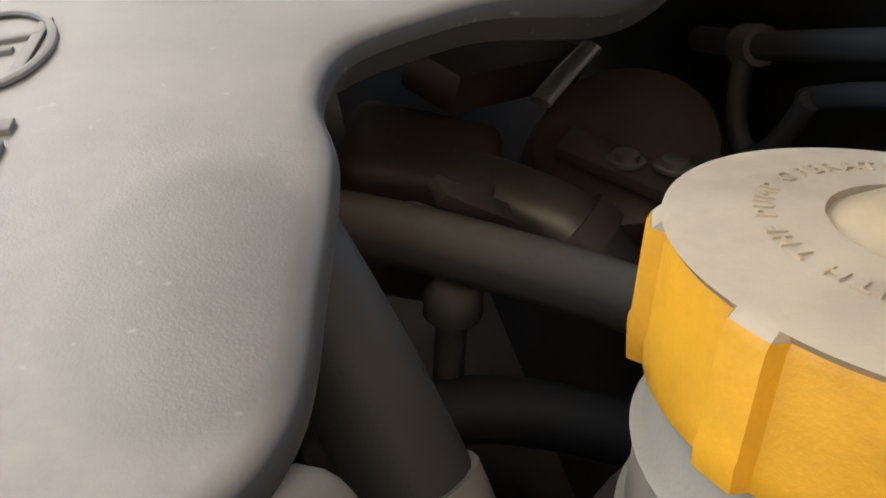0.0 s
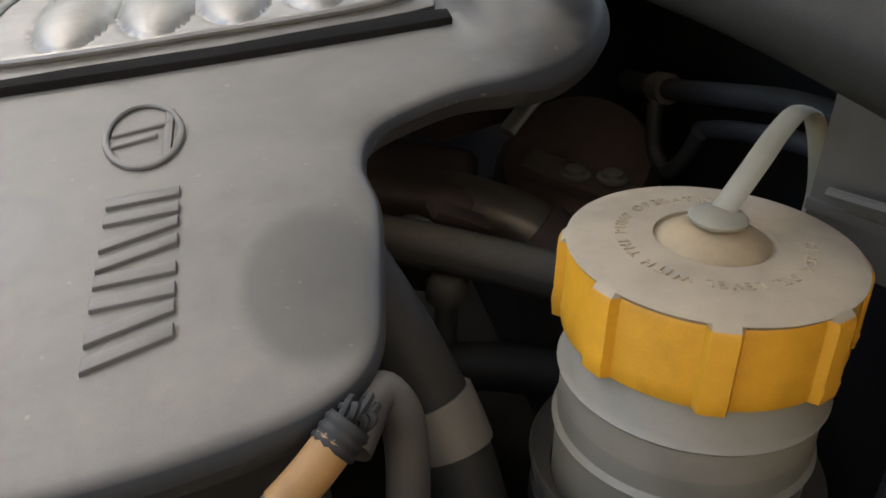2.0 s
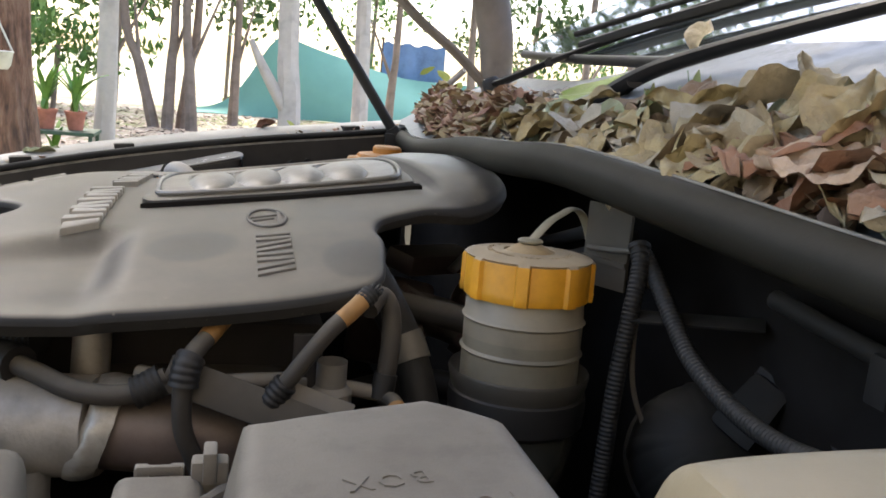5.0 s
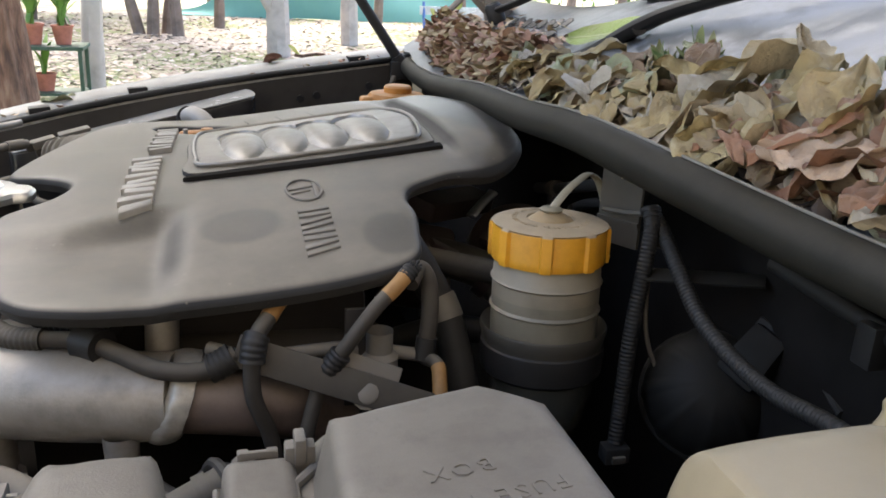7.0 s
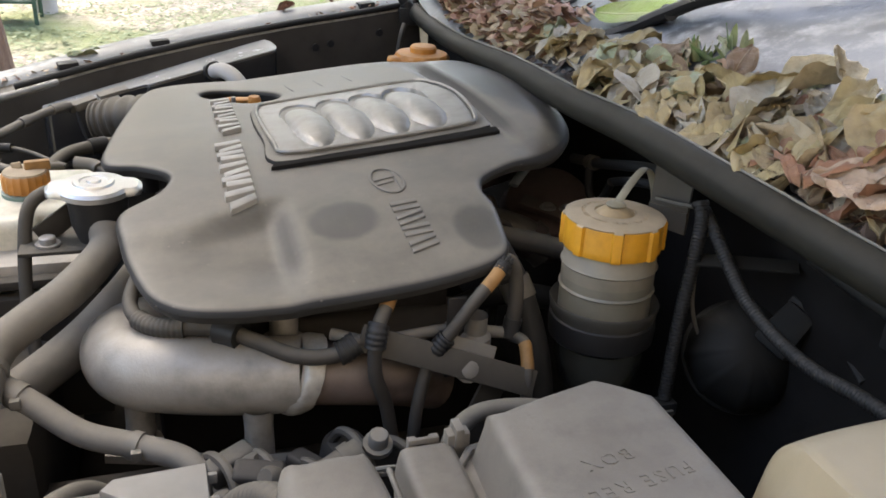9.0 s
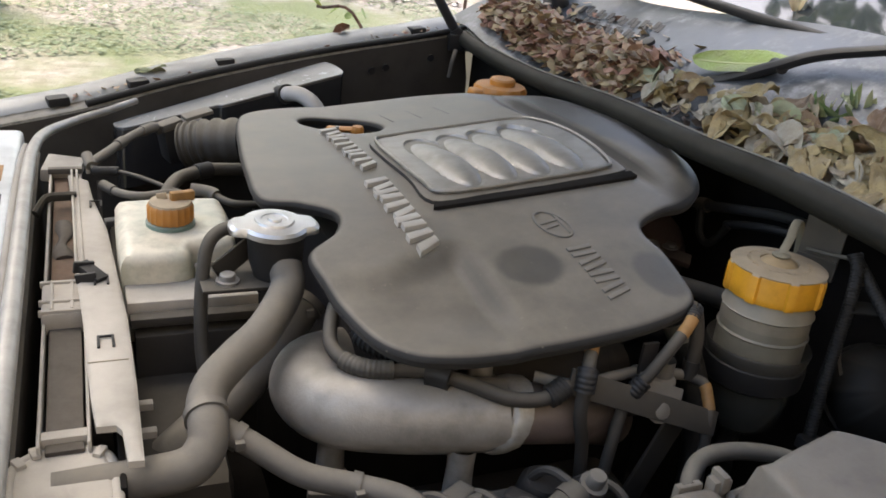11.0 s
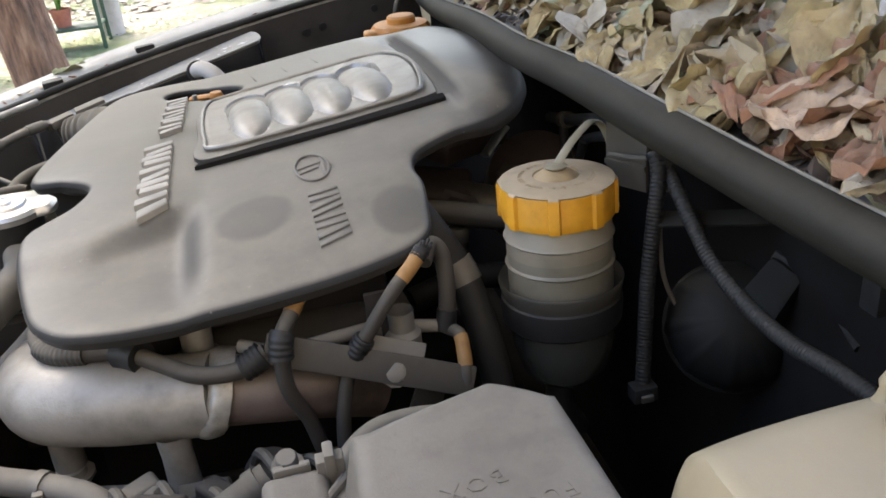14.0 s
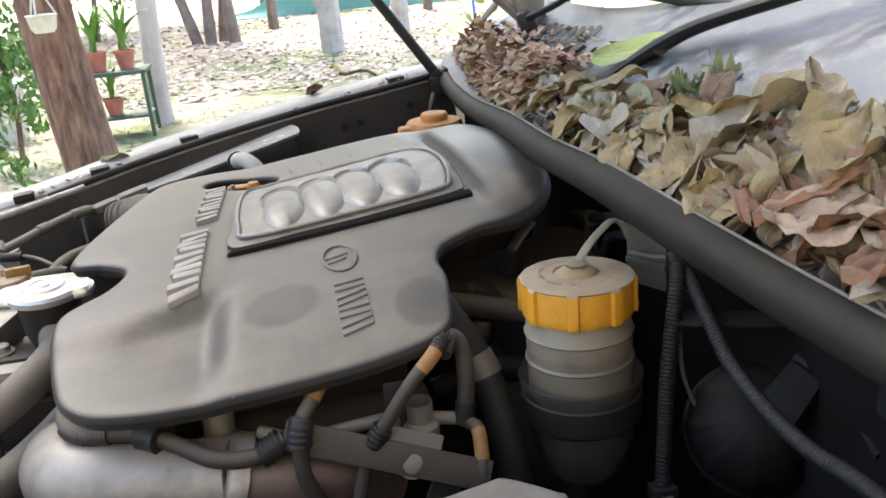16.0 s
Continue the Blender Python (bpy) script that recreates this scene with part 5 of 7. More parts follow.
def build_strut():
    t = thing("bonnet_strut", (0.095, 1.035, 1.11), "black bonnet strut from the far wing up to the bonnet", "strut")
    a, b = Vector((0.098, 1.034, 1.112)), Vector((-0.36, 1.10, 1.79))
    part("sleeve", tube([a, a.lerp(b, 0.55)], 0.0098, 14, 1), "black", t)
    part("rod", tube([a.lerp(b, 0.55), b], 0.005, 10, 1), "steel", t)
    part("ball_joint", lathe([(0.012, -0.015), (0.014, 0.0), (0.012, 0.018), (0, 0.02)], a, 14, b - a), "black", t)
    part("foot", box(0.075, 0.125, 1.02, 1.048, 1.085, 1.118, 0.004), "black", t)
    return t


build_strut()

# ---- firewall, cowl, bonnet and windscreen ----
SEAL = [(0.115, 1.06, 1.118), (0.098, 0.9, 1.120), (0.085, 0.75, 1.126), (0.072, 0.6, 1.138), (0.060, 0.4, 1.158), (0.048, 0.2, 1.170), (0.046, 0.05, 1.180), (0.056, -0.1, 1.176), (0.074, -0.25, 1.168), (0.094, -0.40, 1.164), (0.11, -0.55, 1.162)]
structure("cowl_seal", tube([(x - 0.002, y, z - 0.009) for x, y, z in SEAL], lambda u: 0.0150 + 0.001 * u, 16, 10), "seal_black", "weathered black rubber seal along the cowl", "seal")
structure("cowl_flange", tube([(x + 0.0035, y, z + 0.0062) for x, y, z in SEAL], 0.0013, 8, 10), "lip", "thin pale metal edge on the cowl seal", "flange")


def seal_x(y):
    """The cowl seal's place across the bay at y."""
    for (x0, y0, _), (x1, y1, _) in zip(SEAL, SEAL[1:]):
        if y1 <= y <= y0:
            return x0 + (x1 - x0) * (y0 - y) / (y0 - y1)
    return SEAL[-1][0]


def cowl_z(x, y):
    far = ease((y - 0.2) / 0.6)
    x0 = 0.062 + 0.03 * far + 0.03 * ease((0.0 - y) / 0.5)
    return 1.158 - 0.035 * far + 0.52 * max(0.0, x - x0)


bm = bmesh.new()
NX, NY = 26, 60
rows = []
for j in range(NY + 1):
    y = -0.62 + 1.74 * j / NY
    rows.append([bm.verts.new((x, y, cowl_z(x, y) + 0.004 * math.sin(max(0, x - 0.1) * 22))) for x in (seal_x(y) + (0.325 - seal_x(y)) * i / NX for i in range(NX + 1))])
for a, b in zip(rows, rows[1:]):
    for i in range(NX):
        bm.faces.new((a[i], a[i + 1], b[i + 1], b[i]))
structure("cowl_panel", thick(bm, 0.003), "cowl", "dusty grey cowl panel under the windscreen", "cowl")
bm = bmesh.new()
rows = []
for j in range(41):
    y = -0.75 + 1.95 * j / 40
    bow = 0.10 * ((y - 0.3) / 0.75) ** 2
    rows.append([bm.verts.new((0.315 + bow * 0.4 + u, y, 1.272 + bow * 0.15 + 0.60 * u - 0.10 * u * u)) for u in (0.9 * i / 14 for i in range(15))])
for a, b in zip(rows, rows[1:]):
    for i in range(14):
        bm.faces.new((a[i], a[i + 1], b[i + 1], b[i]))
structure("windscreen", thick(bm, 0.005), "glass", "dusty windscreen with bright reflections", "windscreen")
structure("windscreen_edge", tube([(0.311 + 0.10 * ((y - 0.3) / 0.75) ** 2 * 0.4, y, 1.270 + 0.015 * ((y - 0.3) / 0.75) ** 2) for y in (-0.7, -0.4, -0.1, 0.2, 0.5, 0.8, 1.1)], 0.008, 10, 6), "black", "black rubber windscreen edge", "trim")
# Firewall coloured near-black for the shade behind the engine.
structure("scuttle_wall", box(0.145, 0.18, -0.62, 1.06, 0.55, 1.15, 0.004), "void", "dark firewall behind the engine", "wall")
structure("near_wing", box(-0.75, 0.2, -0.64, -0.60, 0.55, 0.98, 0.01), "bay", "dark inner wing of the near side", "wing")
structure("near_fender", box(-0.9, 0.3, -0.80, -0.635, 0.5, 1.0, 0.03, 3), "fender", "silver fender of the near side", "fender")


def build_cowl_slots():
    t = thing("cowl_vent", (0.21, 0.72, 1.2), "slotted air vent in the cowl panel", "vent")
    for i in range(15):
        for j in range(3):
            y = 0.59 + 0.017 * i
            x = 0.188 + 0.030 * j + 0.006 * (i % 2)
            part("slot", moved(box(-0.011, 0.011, -0.0042, 0.0042, 0, 0.0015, 0.0007, 1), pose(x, y, cowl_z(x, y) + 0.0055, 0, -27.5, 24)), "black", t)
    part("plug", lathe([(0.013, 0), (0.012, 0.006), (0, 0.007)], (0.21, 0.562, cowl_z(0.21, 0.562) + 0.003), 20, (-0.46, 0, 0.89)), "black", t)
    return t


build_cowl_slots()


def build_wiper(name, pts, label, w=0.009, blade=()):
    t = thing(name, pts[0], label, "wiper")
    path = [Vector(p) for p in pts]
    part("arm", tube(path, lambda u: w * (1.15 - 0.45 * u), 10, 6, 0.55), "black", t)
    part("pivot_cap", lathe([(0.016, -0.02), (0.016, 0.008), (0.012, 0.014), (0, 0.015)], path[0], 20, (-0.4, 0, 0.9)), "black", t)
    part("hinge", lathe([(0.0, -0.012), (0.008, -0.012), (0.008, 0.012), (0, 0.012)], path[2], 12, (0.3, 1, 0)), "black", t)
    if blade:
        up = Vector((-0.010, 0, 0.018))
        b = part("blade", tube(blade, 0.006, 8, 6, 1.4), "black", t, "black rubber blade")
        part("blade_frame", tube([Vector(p) + up for p in blade[:3]], 0.005, 8, 6), "black", b)
    return t


build_wiper("windscreen_wiper", [(0.150, 0.380, 1.187), (0.174, 0.330, 1.208), (0.194, 0.265, 1.243), (0.228, 0.230, 1.266), (0.285, 0.13, 1.300), (0.430, -0.03, 1.366)], "black wiper arm resting on the windscreen", 0.0155)
build_wiper("windscreen_wiper", [(0.235, 0.90, 1.222), (0.262, 0.84, 1.243), (0.30, 0.80, 1.268), (0.36, 0.72, 1.305), (0.45, 0.62, 1.36), (0.55, 0.5, 1.42)], "black wiper with blade lying on the windscreen", 0.010, [(0.335, 0.76, 1.296), (0.40, 0.62, 1.335), (0.50, 0.36, 1.395), (0.56, 0.1, 1.43)])
BON = 1.35


BON_X, BON_Z = 0.17, 1.39


def bonnet_point(x, y, d=0.0):
    n = Vector((-BON, 0, -1)).normalized()
    return Vector((x, y, BON_Z + BON * (BON_X - x))) + n * d


def build_bonnet():
    t = thing("bonnet", (0.25, 0.3, 1.22), "open dusty bonnet standing up over the engine bay", "bonnet")
    bm = bmesh.new()
    rows = []
    for j in range(25):
        v = j / 24
        row = []
        for i in range(21):
            u = i / 20
            x = BON_X - 0.84 * u
            half = 0.70 - 0.06 * u
            y = 0.31 + half * (2 * v - 1)
            row.append(bm.verts.new(bonnet_point(x, y, 0.02 - 0.035 * (1 - (2 * v - 1) ** 4))))
        rows.append(row)
    for a, b in zip(rows, rows[1:]):
        for i in range(20):
            bm.faces.new((a[i], a[i + 1], b[i + 1], b[i]))
    part("skin", thick(bm, 0.003), "fender", t)
    for v in (-0.93, -0.35, 0.35, 0.93):
        pts = [bonnet_point(BON_X - 0.02 - 0.78 * u, 0.31 + (0.70 - 0.06 * u) * v * (0.9 + 0.1 * u), 0.012) for u in (0, 0.25, 0.5, 0.75, 1)]
        part("inner_rib", tube(pts, 0.032, 10, 5, 0.45), "bonnet_inner", t, "dusty inner bracing rib")
    part("rear_rib", tube([bonnet_point(BON_X - 0.03, y, 0.012) for y in (-0.36, 0.0, 0.3, 0.6, 0.98)], 0.035, 12, 5, 0.55), "bonnet_inner", t, "dusty rear edge frame")
    part("hinge_arm", tube([(0.140, 1.03, 1.140), (0.165, 1.035, 1.180), (0.190, 1.035, 1.215), (0.215, 1.02, 1.245)], 0.010, 10, 6, 0.5), "bonnet_inner", t, "flat steel hinge stay")
    part("hinge_neck", tube([(0.262, 0.955, 1.195), (0.235, 0.958, 1.225), (0.18, 0.962, 1.275), (0.10, 0.97, 1.335), (0.05, 0.975, 1.40), (0.06, 0.975, 1.52)], 0.020, 12, 6, 0.45), "bonnet_inner", t, "curved gooseneck hinge arm")
    part("hinge_post", tube([(0.262, 0.955, 1.190), (0.258, 0.953, 1.24), (0.248, 0.953, 1.32), (0.215, 0.955, 1.42), (0.15, 0.96, 1.46)], lambda u: 0.030 + 0.014 * u, 14, 6, 0.8), "bonnet_inner", t, "broad pressed hinge post")
    return t


build_bonnet()


def build_back_plate():
    t = thing("firewall_plate", (0.07, 0.03, 1.09), "dusty pale steel plate below the cowl seal", "plate")
    loop = [(0.060, 0.033), (0.079, -0.001), (0.082, 0.0005), (0.063, 0.0345)]
    part("plate", prism(loop, 1.086, 1.148, 0.0), "plate", t)
    part("step", prism([(0.058, 0.032), (0.077, -0.002), (0.079, -0.001), (0.060, 0.033)], 1.104, 1.108, 0.0), "plate", t)
    tie = part("cable_tie", tube([(0.058, 0.022, 1.115), (0.068, 0.002, 1.117), (0.079, -0.018, 1.120), (0.082, -0.026, 1.112), (0.083, -0.032, 1.098)], 0.0022, 8, 6), "plate", t, "pale cable tie")
    return t


build_back_plate()
hose("wiring_conduit", [(0.078, -0.018, 1.126), (0.076, -0.028, 1.112), (0.068, -0.038, 1.08), (0.060, -0.045, 1.03), (0.056, -0.050, 0.98), (0.052, -0.056, 0.945)], 0.0058, "rubber", "corrugated black wiring conduit with a plug", "conduit", 14, (), 0.0006, 0.0032, ((0.0, 0.06, "black", 1.25, CLIP),))
plug = thing("cable_plug", (0.05, -0.058, 0.925), "grey plastic cable plug hanging from a conduit", "plug")
part("shell", box(0.041, 0.062, -0.065, -0.050, 0.930, 0.944, 0.002), "rubber", plug)
part("latch", box(0.046, 0.057, -0.068, -0.064, 0.932, 0.938, 0.001), "hose", plug)
hose("wiring_conduit", [(0.080, -0.016, 1.124), (0.085, -0.030, 1.110), (0.085, -0.065, 1.085), (0.085, -0.097, 1.066), (0.087, -0.141, 1.054), (0.088, -0.186, 1.052), (0.090, -0.232, 1.058), (0.094, -0.30, 1.06)], 0.0056, "rubber", "corrugated black wiring conduit along the firewall", "conduit", 14, (), 0.0005, 0.0032, ((0.0, 0.05, "black", 1.25, CLIP),))
hose("thin_wire", [(0.078, -0.030, 1.115), (0.075, -0.035, 1.06), (0.080, -0.038, 1.02), (0.098, -0.045, 0.985), (0.125, -0.06, 0.970)], 0.0019, "hose_pale", "thin dusty wire hanging by the firewall", "wire", 6)


def build_horn():
    t = thing("brake_servo", (0.13, -0.05, 0.95), "domed black ribbed unit with angular bracket on the firewall", "servo")
    ax, at = (-0.30, -0.62, 0.55), (0.128, -0.060, 0.985)
    def ribs(a, r):
        return 1.0 + (0.035 if r > 0.012 and math.cos(9 * a) > 0.55 else 0.0)
    part("dome", lathe([(0.0, -0.05), (0.046, -0.05), (0.051, -0.018), (0.052, -0.006), (0.050, 0.006), (0.045, 0.017), (0.036, 0.027), (0.024, 0.034), (0.011, 0.037), (0, 0.037)], at, 108, ax, ribs), "satin", t, "black ribbed dome")
    part("rim_band", lathe([(0.052, -0.020), (0.055, -0.018), (0.055, -0.013), (0.052, -0.011)], at, 48, ax), "satin", t, "dark clamp band")
    k = part("block", moved(box(-0.022, 0.022, -0.018, 0.018, -0.026, 0.020, 0.006, 2, 0.003), pose(0.146, -0.092, 1.030, 20, 25, 30)), "satin", t)
    for d in (-0.012, 0.0, 0.012):
        part("block_ridge", moved(box(d - 0.002, d + 0.002, -0.016, 0.016, 0.016, 0.024, 0.001, 1), pose(0.146, -0.092, 1.030, 20, 25, 30)), "rubber", k)
    part("lead", tube([(0.150, -0.105, 1.035), (0.152, -0.125, 1.045), (0.150, -0.150, 1.040), (0.146, -0.18, 1.03)], 0.004, 8, 6), "rubber", t)
    part("bracket", moved(box(-0.045, 0.045, -0.010, 0.010, -0.001, 0.001, 0.0005), pose(0.105, -0.06, 1.083, 10, -6, -35)), "satin", t)
    return t


build_horn()
structure("firewall_pipe", tube([(0.12, -0.12, 1.115), (0.125, -0.2, 1.108), (0.135, -0.32, 1.10), (0.14, -0.5, 1.09)], 0.0062, 10, 6), "rubber", "painted pipe along the firewall", "pipe")
structure("firewall_clip", box(0.115, 0.128, -0.224, -0.208, 1.085, 1.112, 0.002), "black", "clip on the firewall pipe", "clip")

# ---- engine below the cover ----


def build_engine():
    t = thing("engine", (-0.2, 0.3, 0.6), "dark dusty diesel engine block under the cover", "engine")
    # Block and far head coloured as if in deep shade below the cover.
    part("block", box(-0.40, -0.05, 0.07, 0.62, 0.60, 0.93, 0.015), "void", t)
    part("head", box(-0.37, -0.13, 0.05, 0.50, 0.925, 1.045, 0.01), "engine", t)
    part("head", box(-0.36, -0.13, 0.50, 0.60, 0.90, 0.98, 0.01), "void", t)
    part("manifold", tube([(-0.30, 0.055, 0.985), (-0.20, 0.045, 0.985), (-0.12, 0.06, 0.98)], 0.028, 16), "engine", t)
    part("pump_casting", moved(box(-0.045, 0.035, -0.035, 0.035, -0.05, 0.03, 0.012, 3), pose(-0.03, 0.285, 0.985, 6, 8, -14)), "engine_warm", t, "brown cast pump housing")
    part("pump_lug", lathe([(0.013, 0), (0.013, 0.014), (0.009, 0.018), (0, 0.018)], (-0.045, 0.235, 0.99), 18, (0.1, -1, 0.4)), "bright", t)
    part("turbo_housing", lathe([(0.0, -0.045), (0.045, -0.045), (0.062, -0.022), (0.064, 0.01), (0.052, 0.035), (0.02, 0.045), (0, 0.045)], (0.102, 0.335, 0.966), 36, (-0.35, -0.5, 0.8)), "engine_red", t, "dark red-brown turbo housing")
    part("elbow", tube([(-0.02, 0.275, 0.992), (0.012, 0.254, 0.988), (0.034, 0.240, 0.980), (0.054, 0.228, 0.960)], 0.021, 20), "alloy_dark", t, "stained alloy elbow")
    part("elbow_ring", tube([(0.032, 0.241, 0.981), (0.042, 0.235, 0.973)], 0.0255, 20, 1), "engine_warm", t)
    part("flange_plate", moved(box(-0.045, 0.045, -0.012, 0.012, -0.004, 0.004, 0.002), pose(0.080, 0.270, 0.997, 12, 10, -38)), "engine_warm", t)
    part("shiny_stay", tube([(0.024, 0.278, 1.034), (0.040, 0.290, 1.045), (0.056, 0.302, 1.054)], 0.0065, 12, 4, 0.5), "bright", t, "bright steel stay")
    part("upper_casting", moved(box(-0.06, 0.06, -0.02, 0.02, -0.012, 0.012, 0.006), pose(0.02, 0.345, 1.03, 10, 5, 38)), "engine_warm", t)
    part("pin", lathe([(0.006, -0.09), (0.006, 0.0), (0.011, 0.001), (0.011, 0.010), (0.008, 0.014), (0, 0.015)], (-0.043, 0.150, 1.000), 18), "hose", t, "small capped pin")
    for x, y in ((0.071, 0.272), (0.093, 0.262)):
        part("bolt_head", bolt((x, y, 1.003), 0.007), "steel", t)
    part("lever", moved(box(-0.02, 0.02, -0.006, 0.006, -0.003, 0.003, 0.001), pose(-0.03, 0.18, 1.03, 20, 30, 20)), "engine_warm", t)
    part("sump_box", box(-0.56, -0.10, -0.12, 0.07, 0.60, 0.86, 0.02), "engine", t)
    for x, y, z, r in ((-0.36, -0.03, 0.91, 0.022), (-0.31, -0.075, 0.925, 0.016), (-0.25, -0.05, 0.94, 0.02), (-0.40, -0.06, 0.92, 0.018)):
        part("casting", lathe([(r, -0.06), (r, 0.0), (r * 0.8, 0.006), (0, 0.008)], (x, y, z), 18, (0.1, -0.2, 1)), "engine", t)
    part("connector", tube([(-0.302, -0.120, 0.955), (-0.280, -0.113, 0.962), (-0.248, -0.103, 0.973)], 0.0135, 18, 6), "cable", t, "dusty dark cylindrical connector")
    part("connector_collar", tube([(-0.262, -0.107, 0.968), (-0.254, -0.105, 0.971)], 0.0152, 18, 1), "cable", t)
    part("union_nut", bolt((-0.235, -0.10, 0.975), 0.008, (0, -0.3, 1), 0.016), "hose_pale", t)
    rq = random.Random(9)
    for i, (x, y, z) in enumerate(((-0.345, -0.07, 0.955), (-0.325, -0.095, 0.96), (-0.30, -0.06, 0.935), (-0.285, -0.085, 0.95), (-0.37, -0.09, 0.94))):
        part("plug_body", moved(box(-0.020, 0.020, -0.010, 0.010, -0.010, 0.010, 0.005, 3), pose(x, y, z, rq.uniform(-20, 20), rq.uniform(-35, 35), rq.uniform(0, 180))), "engine" if i % 2 else "cable", t)
        part("plug_ring", lathe([(0.009, 0), (0.010, 0.003), (0.010, 0.012), (0.007, 0.016), (0, 0.016)], (x + 0.012, y - 0.008, z), 14, (rq.uniform(-1, 1), -0.6, 0.8)), "cable", t)
    for i in range(5):
        x, y = -0.37 + 0.035 * i, -0.06 - 0.012 * (i % 3)
        part("lead", tube([(x, y + 0.02, 0.93), (x + 0.01, y, 0.958 + 0.006 * (i % 2)), (x + 0.022, y - 0.03, 0.965), (x + 0.03, y - 0.055, 0.94)], 0.0042, 8, 6), "cable", t)
    part("spring_clip", tube([(-0.245, -0.12, 0.97), (-0.232, -0.135, 0.982), (-0.222, -0.128, 0.972), (-0.232, -0.118, 0.962), (-0.242, -0.126, 0.97)], 0.002, 6, 6), "hose_pale", t)
    return t


build_engine()
# Tray takes the same near-black, shade held in its colour.
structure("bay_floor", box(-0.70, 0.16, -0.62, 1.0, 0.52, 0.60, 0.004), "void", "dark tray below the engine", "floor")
hose("engine_hose", [(-0.35, -0.10, 0.93), (-0.33, -0.12, 0.96), (-0.31, -0.13, 0.965), (-0.30, -0.11, 0.94)], 0.011, "hose", "small looped black engine hose", seg=12)
hose("battery_cable", [(-0.48, -0.145, 0.985), (-0.465, -0.11, 0.975), (-0.445, -0.085, 0.96), (-0.42, -0.08, 0.93)], 0.009, "hose", "dusty black battery cable", "cable", 12)
hose("fuse_box_cable", [(-0.205, -0.180, 1.01), (-0.195, -0.160, 1.022), (-0.17, -0.145, 1.028), (-0.13, -0.148, 1.028), (-0.09, -0.162, 1.02), (-0.07, -0.19, 1.00)], 0.0072, "hose", "grey cable looping behind the fuse box", "cable", 12)
hose("vacuum_pipe", [(0.100, 0.275, 1.066), (0.100, 0.245, 1.073), (0.100, 0.220, 1.079), (0.100, 0.154, 1.099), (0.101, 0.103, 1.113), (0.108, 0.05, 1.118)], 0.0060, "rubber", "dusty black vacuum pipe under the cowl", "pipe", 12, (), 0, 0, ((0.30, 0.40, "hose", 1.5, "grey branch fitting"),))
hose("vacuum_pipe", [(0.106, 0.19, 1.066), (0.103, 0.15, 1.082), (0.105, 0.10, 1.096), (0.112, 0.05, 1.10)], 0.0050, "rubber", "second thin black pipe under the cowl", "pipe", 12)
hose("vacuum_hose", [(0.098, 0.228, 1.076), (0.096, 0.224, 1.060), (0.097, 0.219, 1.042), (0.099, 0.206, 1.035), (0.100, 0.192, 1.047), (0.100, 0.178, 1.070)], 0.0048, "rubber", "looped black vacuum hose under the cowl", seg=12)

# ---- fallen leaves on the cowl ----


def leaf_bm(length, width, curl, fold, wave, seed, nx=9, ny=5, crumple=0.0):
    """A dry curled leaf: a pointed blade folded along its midrib, lying along x."""
    rnd = random.Random(seed)
    ph = [rnd.uniform(0, 6.28) for _ in range(4)]
    bm = bmesh.new()
    rows = []
    for i in range(nx + 1):
        u = i / nx
        w = width * 0.5 * (math.sin(math.pi * u**0.85) ** 0.75 if 0 < u < 1 else 0.03)
        a = curl * (u - 0.4)
        cx, cz = (length * math.sin(a) / curl if abs(curl) > 0.05 else length * (u - 0.4)), (length * (1 - math.cos(a)) / curl if abs(curl) > 0.05 else 0)
        row = []
        for j in range(ny + 1):
            v = 2 * j / ny - 1
            lift = fold * abs(v) * w + wave * length * math.sin(5 * u + ph[0] + 2.4 * v) * v * v + wave * 0.5 * length * math.sin(11 * u + ph[1]) * abs(v)
            lift += crumple * length * (noise.noise(Vector((5 * u + seed, 3 * v, 0.3))) + 0.5 * noise.noise(Vector((11 * u, 7 * v + seed, 1.3))))
            row.append(bm.verts.new((cx - lift * math.sin(a), v * w * (1 + 0.10 * math.sin(9 * u + ph[2])), cz + lift * math.cos(a))))
        rows.append(row)
    for a, b in zip(rows, rows[1:]):
        for j in range(ny):
            bm.faces.new((a[j], a[j + 1], b[j + 1], b[j]))
    return bm


def leaf_material(name, stops):
    k = Mat(name, 0.52)
    k.b.inputs["Specular IOR Level"].default_value = 0.32
    tone = k.ramp(k.random(), stops)
    stain = k.ramp(k.noise(4, 7, 0.65), [(0.42, (0, 0, 0)), (0.68, (1, 1, 1))])
    col = k.mix(k.math("MULTIPLY", stain, 0.38), tone, (0.12, 0.078, 0.046))
    pale = k.ramp(k.noise(2.2, 4), [(0.45, (0, 0, 0)), (0.7, (1, 1, 1))])
    col = k.mix(k.math("MULTIPLY", pale, 0.22), col, (0.46, 0.41, 0.33))
    sep = k.t.nodes.new("ShaderNodeSeparateXYZ")
    k.t.links.new(k.co, sep.inputs[0])
    rib = k.math("SUBTRACT", 1.0, k.math("MULTIPLY", k.math("ABSOLUTE", sep.outputs["Y"]), 70.0), True)
    col = k.mix(k.math("MULTIPLY", rib, 0.5), col, (0.50, 0.44, 0.30))
    k.set("Base Color", col)
    k.bump(k.math("ADD", k.noise(16, 6, 0.7), rib), 0.5, 0.02)
    return k.m


